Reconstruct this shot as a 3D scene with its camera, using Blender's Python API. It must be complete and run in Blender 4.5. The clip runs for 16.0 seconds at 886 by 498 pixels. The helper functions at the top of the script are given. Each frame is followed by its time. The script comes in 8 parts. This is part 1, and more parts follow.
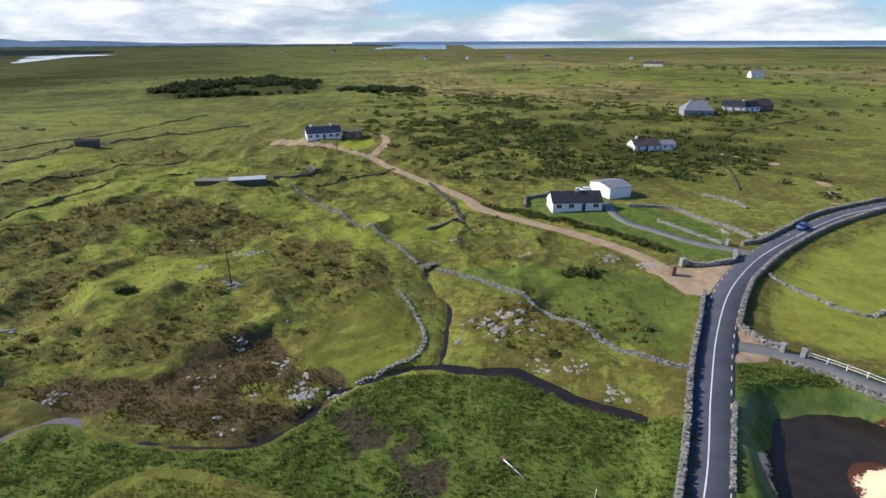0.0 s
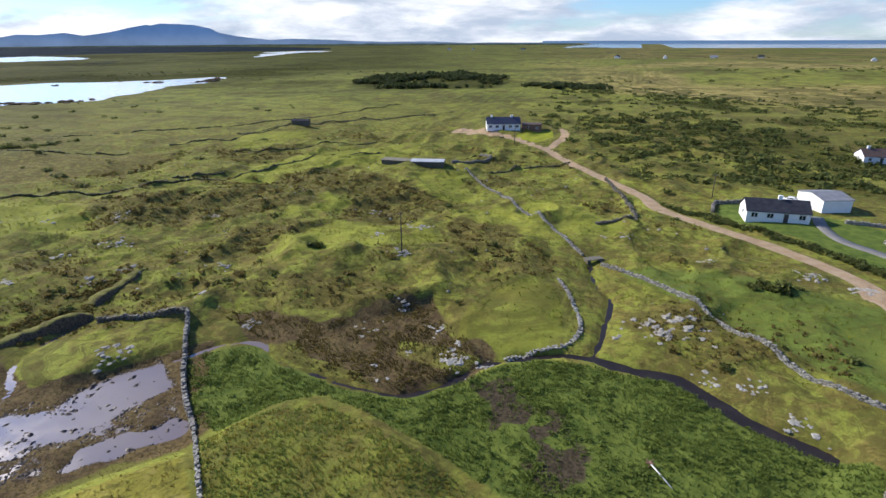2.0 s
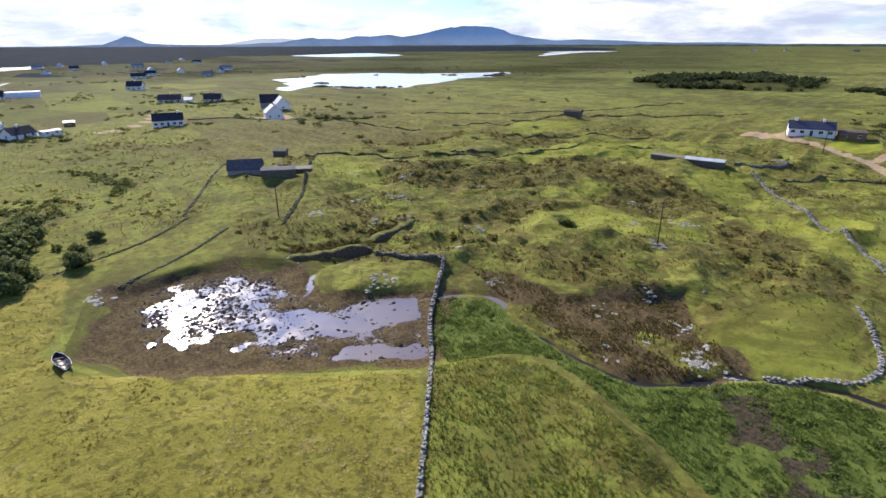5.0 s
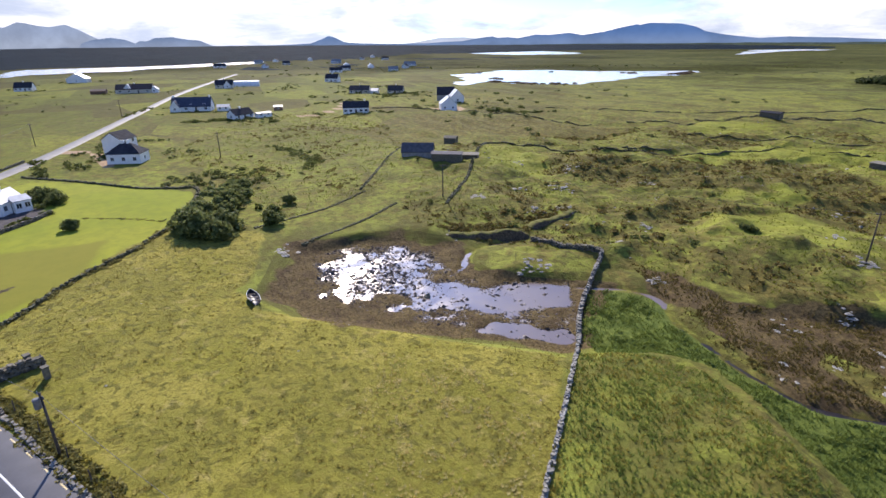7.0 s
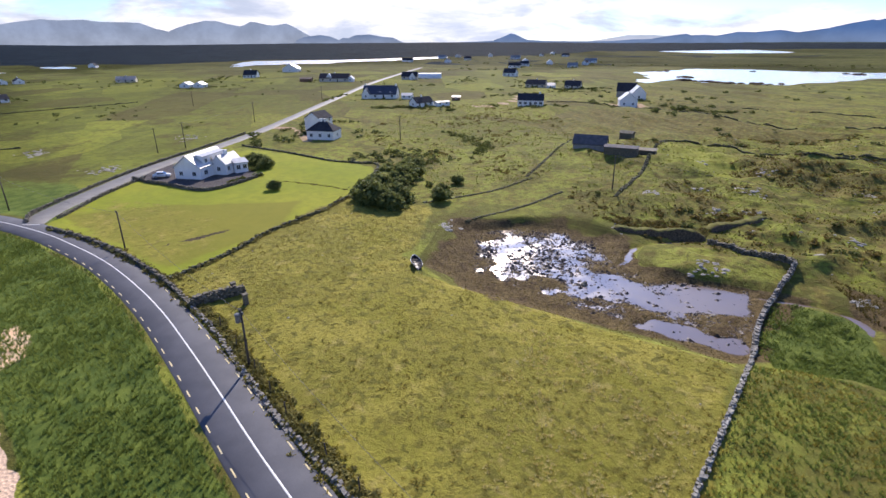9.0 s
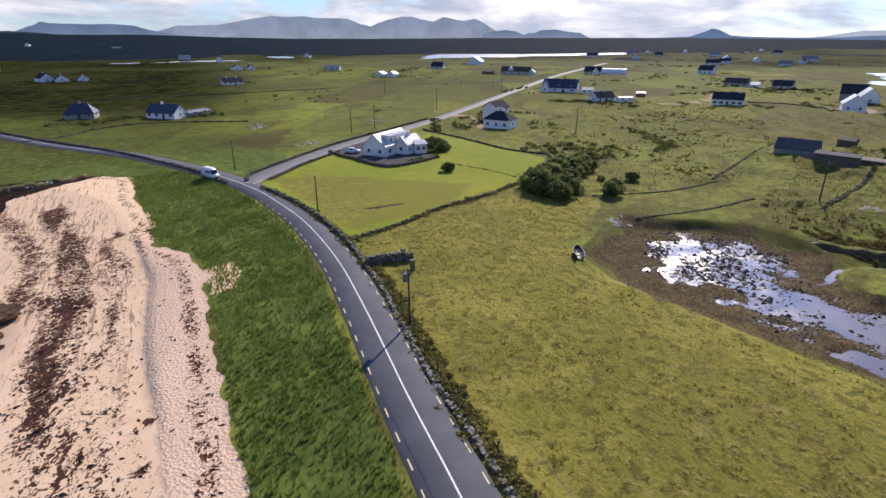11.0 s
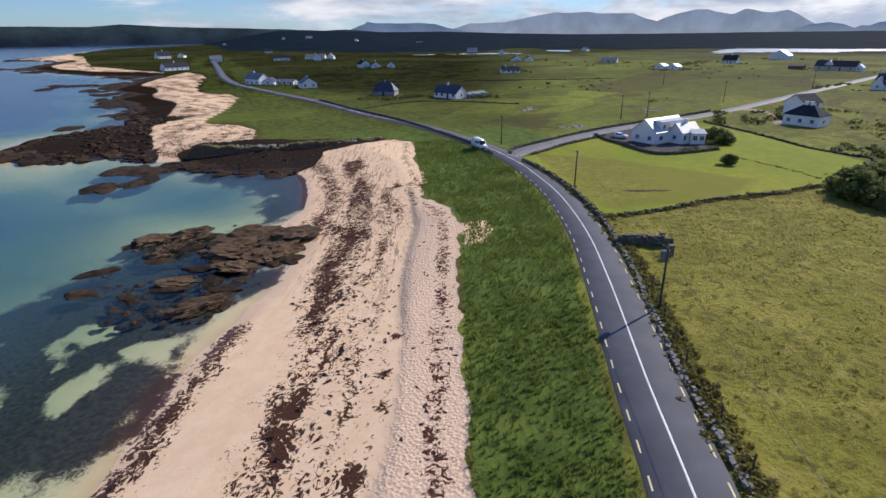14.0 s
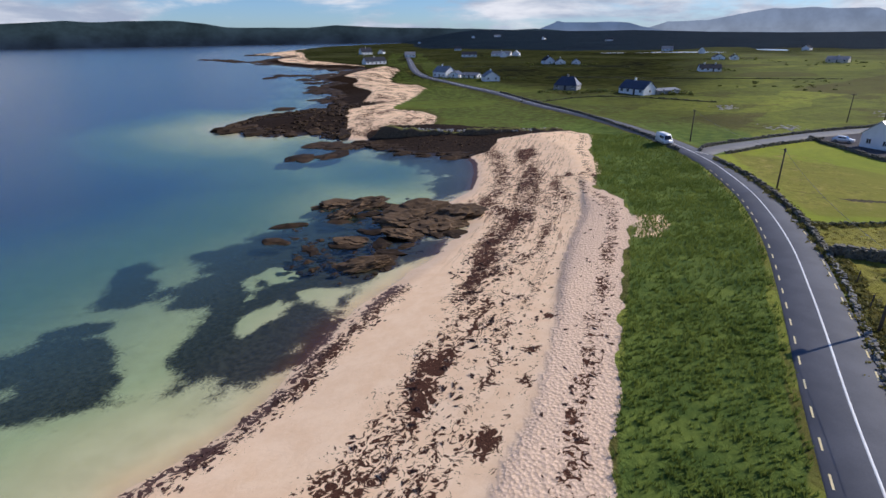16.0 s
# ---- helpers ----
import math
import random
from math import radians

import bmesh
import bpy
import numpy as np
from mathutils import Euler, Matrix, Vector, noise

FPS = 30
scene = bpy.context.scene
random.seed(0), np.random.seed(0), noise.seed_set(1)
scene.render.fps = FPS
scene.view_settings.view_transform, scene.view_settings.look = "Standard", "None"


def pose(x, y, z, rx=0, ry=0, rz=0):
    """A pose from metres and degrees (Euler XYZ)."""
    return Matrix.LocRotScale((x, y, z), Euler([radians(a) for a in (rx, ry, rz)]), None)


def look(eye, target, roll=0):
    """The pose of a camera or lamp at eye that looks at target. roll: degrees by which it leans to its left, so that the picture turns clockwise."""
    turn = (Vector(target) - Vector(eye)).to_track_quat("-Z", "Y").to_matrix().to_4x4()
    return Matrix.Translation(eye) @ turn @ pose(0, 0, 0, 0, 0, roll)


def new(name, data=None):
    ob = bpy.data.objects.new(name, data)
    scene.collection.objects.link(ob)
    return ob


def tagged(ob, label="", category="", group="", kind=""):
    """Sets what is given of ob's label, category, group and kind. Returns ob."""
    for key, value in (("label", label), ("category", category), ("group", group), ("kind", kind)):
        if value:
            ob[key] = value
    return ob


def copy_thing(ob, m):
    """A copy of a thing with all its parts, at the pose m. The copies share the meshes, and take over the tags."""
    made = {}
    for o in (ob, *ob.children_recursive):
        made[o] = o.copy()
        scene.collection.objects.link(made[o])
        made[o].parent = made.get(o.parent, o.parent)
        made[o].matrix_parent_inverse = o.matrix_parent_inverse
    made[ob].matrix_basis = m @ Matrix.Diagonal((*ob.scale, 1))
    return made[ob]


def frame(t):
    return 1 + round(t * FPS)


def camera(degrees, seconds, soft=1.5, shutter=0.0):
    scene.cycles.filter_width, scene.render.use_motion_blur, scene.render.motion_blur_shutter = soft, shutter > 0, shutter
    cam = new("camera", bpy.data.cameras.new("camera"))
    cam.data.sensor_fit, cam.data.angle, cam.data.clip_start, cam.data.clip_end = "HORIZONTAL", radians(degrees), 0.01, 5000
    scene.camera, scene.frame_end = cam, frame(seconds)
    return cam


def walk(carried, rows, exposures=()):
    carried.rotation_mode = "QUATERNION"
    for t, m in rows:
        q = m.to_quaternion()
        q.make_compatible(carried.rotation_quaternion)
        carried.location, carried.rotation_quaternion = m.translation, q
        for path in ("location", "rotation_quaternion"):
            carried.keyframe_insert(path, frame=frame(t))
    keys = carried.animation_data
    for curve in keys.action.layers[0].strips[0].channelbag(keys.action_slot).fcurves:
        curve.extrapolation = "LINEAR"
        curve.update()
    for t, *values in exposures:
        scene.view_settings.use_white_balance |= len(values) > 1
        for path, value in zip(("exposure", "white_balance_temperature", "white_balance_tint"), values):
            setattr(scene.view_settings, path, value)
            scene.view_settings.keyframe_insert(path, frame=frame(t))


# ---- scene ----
cam = camera(79.47, 16.0)

# seconds, place, heading to the left of +y, pitch, roll
PATH = [
    (0.0, 0.00, 0.00, 45.73, 0.00, -21.58, -0.24), (0.5, 0.09, -0.24, 45.10, 4.82, -21.58, -0.23),
    (1.0, 0.18, -0.36, 44.33, 9.70, -21.51, -0.20), (1.5, 0.24, -0.56, 43.53, 14.43, -21.51, -0.26),
    (2.0, 0.38, -0.87, 42.78, 18.92, -21.58, -0.24), (2.5, 0.41, -1.06, 41.92, 23.59, -21.46, -0.21),
    (3.0, 0.39, -1.33, 41.11, 28.27, -21.40, -0.22), (3.5, 0.40, -1.62, 40.48, 32.68, -21.34, -0.24),
    (4.0, 0.48, -1.88, 39.82, 37.38, -21.35, -0.24), (6.5, 1.75, -2.93, 36.45, 60.49, -21.33, -0.44),
    (7.0, 1.92, -3.11, 35.91, 64.74, -21.35, -0.51), (7.5, 2.22, -3.35, 35.26, 69.30, -21.36, -0.43),
    (8.0, 2.43, -3.58, 34.63, 73.85, -21.35, -0.41), (8.5, 2.71, -3.79, 33.92, 78.38, -21.41, -0.38),
    (9.0, 2.94, -3.94, 33.38, 82.68, -21.44, -0.33), (11.5, 4.44, -4.58, 31.38, 105.60, -21.90, -0.07),
    (12.0, 4.44, -4.81, 30.78, 110.16, -21.96, -0.13), (12.5, 4.42, -4.90, 30.14, 114.52, -22.06, -0.27),
    (13.0, 4.35, -5.09, 29.32, 119.20, -22.01, -0.34), (13.5, 4.32, -5.27, 28.47, 123.93, -22.07, -0.49),
    (14.0, 4.22, -5.39, 27.57, 128.56, -22.00, -0.63), (14.5, 4.21, -5.53, 26.82, 132.98, -21.88, -0.74),
    (15.0, 4.16, -5.57, 26.07, 137.75, -21.98, -0.75), (15.5, 4.04, -5.56, 25.39, 142.50, -21.84, -0.73),
    (16.0, 3.98, -5.49, 24.70, 147.20, -21.81, -0.80)]


def heading(yaw, pitch=0.0):
    y, p = radians(yaw), radians(pitch)
    return Vector((-math.sin(y) * math.cos(p), math.cos(y) * math.cos(p), math.sin(p)))


walk(cam, [(t, look((x, y, z), Vector((x, y, z)) + 50 * heading(yaw, pitch), roll)) for t, x, y, z, yaw, pitch, roll in PATH],
     exposures=[(0.0, 0.18, 6400, 9), (3.0, 0.41, 6450, 12), (7.0, 0.50, 6550, 17), (9.0, 0.39, 6600, 18), (12.0, -0.04, 6600, 18), (14.0, -0.10, 6350, 14), (16.0, -0.18, 6220, 14)])

# ---- light ----
SUN_YAW, SUN_UP = 77.5, 33.0
sun_way = heading(SUN_YAW, SUN_UP)
sun = new("sun", bpy.data.lights.new("sun", "SUN"))
sun.data.energy, sun.data.angle, sun.data.color = 5.0, radians(0.5), (1.0, 0.92, 0.78)
sun.matrix_world = look(sun_way * 100, (0, 0, 0))

world = bpy.data.worlds.new("sky")
scene.world = world
world.use_nodes = True


class Nodes:
    """A short hand for node trees."""

    def __init__(self, tree):
        self.t = tree
        tree.nodes.clear()

    def n(self, kind, **values):
        node = self.t.nodes.new(kind)
        for key, v in values.items():
            if key in node.inputs:
                node.inputs[key].default_value = v
        return node

    def link(self, a, b):
        self.t.links.new(a, b)

    def put(self, sock, v):
        if isinstance(v, bpy.types.NodeSocket):
            self.link(v, sock)
        elif isinstance(v, (tuple, list)) and len(v) == 3 and sock.type == "RGBA":
            sock.default_value = (*v, 1)
        else:
            sock.default_value = v

    def math(self, op, a, b=0.0, c=None, clamp=False):
        node = self.t.nodes.new("ShaderNodeMath")
        node.operation, node.use_clamp = op, clamp
        self.put(node.inputs[0], a)
        self.put(node.inputs[1], b)
        if c is not None:
            self.put(node.inputs[2], c)
        return node.outputs[0]

    def mix(self, fac, a, b, blend="MIX"):
        node = self.t.nodes.new("ShaderNodeMix")
        node.data_type, node.blend_type, node.clamp_factor = "RGBA", blend, False
        self.put(node.inputs["Factor"], fac)
        self.put(node.inputs[6], a)
        self.put(node.inputs[7], b)
        return node.outputs[2]

    def noise(self, vec, scale, detail=4.0, rough=0.55, warp=0.0):
        node = self.n("ShaderNodeTexNoise", Scale=scale, Detail=detail, Roughness=rough, Distortion=warp)
        if vec is not None:
            self.link(vec, node.inputs["Vector"])
        return node.outputs[0]

    def ramp(self, v, lo, hi, a=0.0, b=1.0, soft=True):
        node = self.t.nodes.new("ShaderNodeMapRange")
        node.interpolation_type = "SMOOTHSTEP" if soft else "LINEAR"
        for sock, x in zip(node.inputs, (v, lo, hi, a, b)):
            self.put(sock, x)
        return node.outputs[0]

    def attr(self, name, channel=None):
        node = self.t.nodes.new("ShaderNodeAttribute")
        node.attribute_name = name
        if channel is None:
            return node.outputs["Fac"]
        sep = self.t.nodes.new("ShaderNodeSeparateColor")
        self.link(node.outputs["Color"], sep.inputs[0])
        return sep.outputs[channel]

    def bump(self, height, strength, distance=0.1, normal=None):
        node = self.n("ShaderNodeBump", Strength=strength, Distance=distance)
        self.link(height, node.inputs["Height"])
        if normal is not None:
            self.link(normal, node.inputs["Normal"])
        return node.outputs[0]


w = Nodes(world.node_tree)
sky = w.n("ShaderNodeTexSky")
sky.sky_type, sky.sun_disc = "NISHITA", False
sky.sun_elevation, sky.sun_rotation = radians(SUN_UP), radians(-SUN_YAW)
sky.air_density, sky.dust_density, sky.ozone_density = 1.0, 0.15, 2.0
tc = w.n("ShaderNodeTexCoord")
stretch = w.n("ShaderNodeMapping")
stretch.inputs["Scale"].default_value = (1.0, 1.0, 4.5)
w.link(tc.outputs["Generated"], stretch.inputs["Vector"])
cloud = w.noise(stretch.outputs[0], 2.6, 8, 0.58, 0.25)
up = w.n("ShaderNodeSeparateXYZ")
w.link(tc.outputs["Generated"], up.inputs[0])
low = w.ramp(up.outputs[2], 0.0, 0.36, 0.10, -0.09)
south = w.ramp(up.outputs[1], -0.55, -0.95, 0.0, -0.07)
shape = w.ramp(w.math("ADD", w.math("ADD", cloud, low), south), 0.47, 0.60)
grey = w.ramp(w.noise(stretch.outputs[0], 5.5, 6, 0.6, 0.2), 0.35, 0.68)
cloud_col = w.mix(grey, (4.0, 4.7, 5.9), (8.7, 8.9, 9.2))
blue = w.mix(1.0, sky.outputs[0], (0.60, 0.85, 1.30), "MULTIPLY")
sky_col = w.mix(shape, blue, cloud_col)
near_sun = w.n("ShaderNodeVectorMath")
near_sun.operation = "DOT_PRODUCT"
w.link(tc.outputs["Generated"], near_sun.inputs[0])
near_sun.inputs[1].default_value = sun_way
halo = w.math("MULTIPLY", w.math("POWER", w.math("MAXIMUM", near_sun.outputs["Value"], 0.0), 15.0), 5.0)
sky_col = w.mix(1.0, sky_col, w.mix(halo, (1.0, 1.0, 1.0), (1.45, 1.44, 1.41)), "MULTIPLY")
back = w.n("ShaderNodeBackground", Strength=0.105)
w.link(sky_col, back.inputs[0])
wout = w.n("ShaderNodeOutputWorld")
w.link(back.outputs[0], wout.inputs[0])

# ---- plan tools ----
rng = np.random.default_rng(7)
TABLE = rng.random((512, 512))


def vnoise(p, size, seed=0):
    """Smooth noise from 0 to 1 over plan points, with cells of that size."""
    q = p / size + np.array([seed * 17.31, seed * 29.77]) + 5000
    i = np.floor(q).astype(int)
    f = q - i
    f = f * f * (3 - 2 * f)
    a, b = i[:, 0] % 512, i[:, 1] % 512
    a1, b1 = (a + 1) % 512, (b + 1) % 512
    return (TABLE[a, b] * (1 - f[:, 0]) + TABLE[a1, b] * f[:, 0]) * (1 - f[:, 1]) + (TABLE[a, b1] * (1 - f[:, 0]) + TABLE[a1, b1] * f[:, 0]) * f[:, 1]


def fbm(p, size, seed=0, octaves=4):
    out, amp, total = 0, 1.0, 0.0
    for k in range(octaves):
        out, total = out + amp * vnoise(p, size / 2**k, seed + 3 * k), total + amp
        amp *= 0.5
    return out / total


def along_shore(p, stretch=4.0):
    """Plan points squeezed along the beach, so that noise over them runs in streaks beside the water."""
    return np.stack([(p @ (-0.78, -0.62)) / stretch, p @ (0.62, -0.78)], 1)


def step(v, lo, hi):
    f = np.clip((v - lo) / (hi - lo), 0, 1)
    return f * f * (3 - 2 * f)


def curve(points, gap=1.5):
    """A smooth line through plan points, as an array with even steps."""
    p = np.array(points, float)
    p = np.vstack([2 * p[0] - p[1], p, 2 * p[-1] - p[-2]])
    out = []
    for a, b, c, d in zip(p, p[1:], p[2:], p[3:]):
        n = max(1, int(np.linalg.norm(c - b) / gap))
        for u in np.arange(n) / n:
            out.append(0.5 * (2 * b + (c - a) * u + (2 * a - 5 * b + 4 * c - d) * u**2 + (3 * b - a - 3 * c + d) * u**3))
    return np.array(out + [p[-2]])


def away(p, line):
    """The distance of plan points from a line."""
    best = np.full(len(p), 1e9)
    for a, b in zip(line[:-1], line[1:]):
        lo, hi = np.minimum(a, b) - 60, np.maximum(a, b) + 60
        near = np.where((p[:, 0] > lo[0]) & (p[:, 0] < hi[0]) & (p[:, 1] > lo[1]) & (p[:, 1] < hi[1]))[0]
        if len(near) == 0:
            continue
        q, ab = p[near] - a, b - a
        u = np.clip(q @ ab / (ab @ ab + 1e-9), 0, 1)
        best[near] = np.minimum(best[near], np.hypot(*(q - u[:, None] * ab).T))
    return best


def inside(p, poly):
    poly = np.array(poly, float)
    hit = np.zeros(len(p), bool)
    for (ax, ay), (bx, by) in zip(poly, np.roll(poly, -1, 0)):
        if ay == by:
            continue
        cross = (ay > p[:, 1]) != (by > p[:, 1])
        hit ^= cross & (p[:, 0] < (bx - ax) * (p[:, 1] - ay) / (by - ay) + ax)
    return hit


def depth_in(p, poly):
    """How far plan points lie inside an outline; less than 0 outside it. Past 60 m the value is not exact."""
    poly = np.array(poly, float)
    d = np.minimum(away(p, np.vstack([poly, poly[:1]])), 1e3)
    return np.where(inside(p, poly), d, -d)


# ---- the plan ----
ROAD = curve([(330, 215), (230, 185), (170, 163), (125.6, 144.7), (106.8, 135.7), (88.0, 122.6), (70.5, 108.6), (59.6, 97.3), (51.9, 87.4), (43.5, 73.7),
              (35.9, 59.3), (27.1, 42.1), (15, 24), (0, 8), (-13, -2), (-24.0, -8.4), (-34.5, -15.0), (-44.0, -20.7), (-52.0, -25.6), (-62.0, -32.0), (-71.5, -39.0),
              (-81.0, -47.0), (-89.6, -55.8), (-97.4, -64.8), (-105.9, -77.5), (-115.2, -95.5), (-124.8, -119.6), (-133.9, -154.8), (-148.5, -196.3),
              (-163.0, -251.9), (-191.5, -337.2), (-286.5, -515.1), (-420, -760)], 1.2)
SIDE_ROAD = curve([(-100.5, -69.6), (-110, -70.3), (-123.5, -69.0), (-153.1, -64.0), (-207.1, -48.2), (-320.9, -27.2), (-475.3, 2.1), (-700, 60)], 1.5)
SEA = [(-4900, -2500), (-1500, -2300), (-577, -1553), (-330, -1127), (-256, -1016), (-278, -859), (-190, -711), (-177, -591), (-184, -498), (-207, -462), (-165, -413), (-134, -373), (-132, -326), (-113, -318),
       (-112, -295), (-103, -265), (-87, -246), (-84, -221), (-71, -216), (-61, -217), (-49, -213), (-38, -199.5), (-32.3, -194), (-35.6, -176), (-40.4, -168), (-52.4, -163), (-54.7, -155), (-56.2, -149.4),
       (-58.7, -144), (-59.3, -131.5), (-60.5, -121.6), (-66, -114), (-71, -112), (-67.2, -102.5), (-58.7, -91), (-52.4, -84), (-44.7, -79.8),
       (-41.4, -68.4), (-29.3, -60.5), (-22.4, -56.9), (-16.6, -53.9), (-11.2, -50.4), (-7.2, -47.1), (-3.2, -43.5), (0.5, -41.1), (4.5, -39.8), (7.9, -38.8),
       (24, -22), (36, 5), (37, 30), (36.5, 46), (37.2, 53), (41.8, 58.4), (50, 60), (60, 59), (75, 50), (120, 30), (300, -20), (4900, -100), (4900, -4900), (-4900, -4900)]
LAND = [(-16.1, -19.6), (-22.6, -24.9), (-27.4, -28.4), (-37.5, -36.1), (-46.1, -42.8), (-56.3, -50.6), (-61.5, -55.9), (-63.7, -59.5), (-65.5, -65), (-69.5, -69), (-75.5, -72.6), (-82, -80), (-90, -88.8),
        (-104.5, -101.5), (-104.5, -110.5), (-93, -119.5), (-82, -128.5), (-77.5, -137), (-84, -145), (-92, -157), (-93, -170), (-88.5, -178), (-90, -185), (-102, -197), (-119, -216), (-139, -241), (-146, -260),
        (-143, -283), (-157, -314), (-204, -388), (-226, -445), (-213, -461), (-220, -544), (-227, -662), (-310, -886.7), (-370, -1127), (-600, -1600), (-1500, -2400), (-4900, -2600), (-4900, 4900), (4900, 4900), (4900, 0), (300, 0), (120, 42), (75, 56),
        (60, 61.5), (50, 62.2), (40, 60.5), (34.5, 54), (33.2, 44), (30, 33), (20, 18), (3, 0), (-8, -11)]
BERM = curve([(-5, -18), (-11.3, -23.7), (-16.0, -26.3), (-22.5, -31.2), (-29.8, -37.4), (-39.1, -45.9), (-50.8, -54.8), (-57.3, -59.9), (-68, -71)])
BERM_TOP = [tuple(q) for q in BERM] + [(-66, -60), (-40, -30), (-10, -10), (0, -15)]
WEED_LOW = curve([(7.8, -37.5), (2.5, -39.4), (-2.1, -41.6), (-7.1, -44.6), (-15.1, -50.8), (-21.2, -54.6)])
WEED_MID = curve([(-1, -27.5), (-3.8, -29.5), (-11.4, -34.7), (-17, -38.5), (-23.4, -43.4), (-29.4, -50.6), (-37.7, -58.0), (-48.7, -65.1), (-58, -74), (-67.1, -83.0), (-80.8, -100.3)])
STREAM = curve([(31.5, 55), (30.0, 55.8), (24.5, 58.0), (17.8, 61.7), (14.4, 65.0), (10.7, 68.1), (5.5, 68.2), (-0.4, 69.4), (-5.6, 68.7), (-12.0, 65.1), (-15.6, 62.5), (-18.2, 58)])
BROOK = curve([(-18.2, 58), (-20.5, 55), (-24.3, 52.5), (-30.8, 52.2), (-38.0, 53.3), (-43.2, 54.0), (-46.8, 56), (-50.3, 57.7), (-55, 55.3), (-58.8, 49.4)])
GULLY = curve([(-0.4, 69.4), (0.3, 77.6), (1.1, 88.7), (-1.6, 94.7), (-3.5, 102.7), (-3, 110)])
POND_ARM = curve([(-72, 33), (-74.2, 36.7), (-79.6, 40.7), (-81.6, 46.7), (-81.2, 54.4)])
POND = [(-87.4, 16.0), (-89.6, 20.8), (-87.2, 28.9), (-81.9, 33.1), (-76.2, 30.0), (-71.1, 29.8), (-66.7, 33.8), (-62.3, 45.0), (-59.6, 48.1), (-55.0, 44.0), (-55.4, 39.2), (-59.5, 30.9), (-61.7, 27.4), (-63.5, 23.6), (-67.4, 23.3), (-70.0, 22.5), (-74.8, 16.5), (-79.9, 12.2)]
POND_STRIP = [(-53.8, 28.7), (-55.4, 31.5), (-52.2, 35.1), (-49.3, 38.6), (-45.8, 40.6), (-45.8, 37.0), (-49.5, 32.4)]
MUD_FLAT = [(-77.0, 8.4), (-92.5, 15.1), (-94.5, 24.5), (-85.6, 35.3), (-71.4, 34.2), (-66.9, 38.2), (-61.1, 49.8), (-51.3, 43.6), (-45.7, 38.2), (-50.2, 31.0), (-56.8, 25.0), (-63.4, 19.1), (-69.3, 13.2)]
REEDS = [(31, 50), (29, 56), (17.5, 60.5), (10, 66.8), (5, 66.2), (-0.4, 66.8), (-8, 66.3), (-13, 62.5), (-17.3, 57.5), (-24, 51.8), (-32, 51.6), (-43, 53.5), (-49.5, 57), (-57.5, 50),
         (-50, 43.5), (-45, 38.8), (-41, 38), (-38, 43.5), (-33.5, 48.5), (-26, 47), (-15.4, 43.3), (-8, 40), (2, 36), (14, 34), (22, 36), (27, 44)]
DEAD_REEDS = [(-14.4, 56.4), (-11.1, 58.1), (-8, 56.5), (-4, 52), (-0.5, 48), (2.5, 45), (-1.9, 43.4), (-7.2, 48.5), (-11, 52)]
BOG = [(-63.1, 63.2), (-52.5, 59.0), (-47, 58.5), (-43.2, 55), (-32.7, 53.2), (-24, 53.3), (-18.3, 58.5), (-15.9, 64.7), (-23.2, 70.4), (-28.5, 77.5), (-34.0, 73.4), (-42.2, 65.0), (-49.9, 64.5), (-55, 66)]
BOG_SHORE = [(-94, 12), (-93, 32), (-84, 41), (-80, 39), (-68, 40), (-63, 50), (-57, 55), (-45, 39.5), (-42.5, 34.8), (-51.4, 24.4), (-61.7, 13.2), (-67, 7), (-76, 3.5)]
FIELD = [(-26, -5), (-38, -13), (-62, -27), (-72.5, -34.5), (-94, -23.4), (-116, -9.5), (-104, 6), (-84, 3), (-77.5, -0.5), (-70.5, 2), (-61.7, 13.0), (-51.5, 24), (-42.3, 35), (-25.5, 19.3), (-8, 4)]
EAST_FIELD = [(-42, 35.5), (-36.6, 43), (-32, 46.5), (-24, 44.5), (-15, 41.2), (-8, 38), (2, 34.5), (14, 32), (18, 30), (8, 20), (-8, 5), (-25.5, 19.3)]
MOWN = [(-102.2, -66.8), (-73.2, -35.6), (-81.7, -29.4), (-103.1, -17.0), (-115.5, -10.5), (-144.5, -3.7), (-161.5, -21.3), (-177.1, -44.3), (-156, -57), (-150, -60.5), (-120, -66)]
GARDEN = [(24.3, 145.1), (33.1, 137.3), (40.3, 130.2), (51.5, 114.1), (57, 106.5), (63.5, 107.5), (65.3, 110.5), (65.8, 117), (69.5, 128), (66, 136.8), (58, 144.7), (37.9, 159.6), (26.9, 156.6)]
ISLE = [(-22.1, 65.8), (-22.7, 73.8), (-19.9, 82.9), (-14.2, 90.6), (-8.7, 91.3), (-4.7, 81.8), (-3.2, 73.5), (-8, 68.6), (-12.9, 65.3), (-18.1, 66.5)]
DRIVE = curve([(49, 92), (47.5, 98), (43.9, 109), (36.1, 119.8), (28.2, 128.1), (17.8, 137.5), (10.7, 145.3), (6.3, 156.9), (-4.5, 174.1), (-19.9, 197.8), (-31.4, 219.0), (-45.4, 232.4), (-62.6, 241), (-78, 248)], 2)
DRIVE_LOOP = curve([(-31.4, 219.0), (-25.9, 238), (-27.5, 255), (-34, 264), (-46.3, 266)], 2)
HOUSE_DRIVE = curve([(70, 110), (66.2, 112.6), (59.3, 117.5), (53.2, 125.7), (48.3, 132.3), (47.1, 141), (48, 150)], 2)
GREEN_LANE = curve([(47, 100), (35, 103.5), (22, 108), (10, 112), (0, 116)], 2)
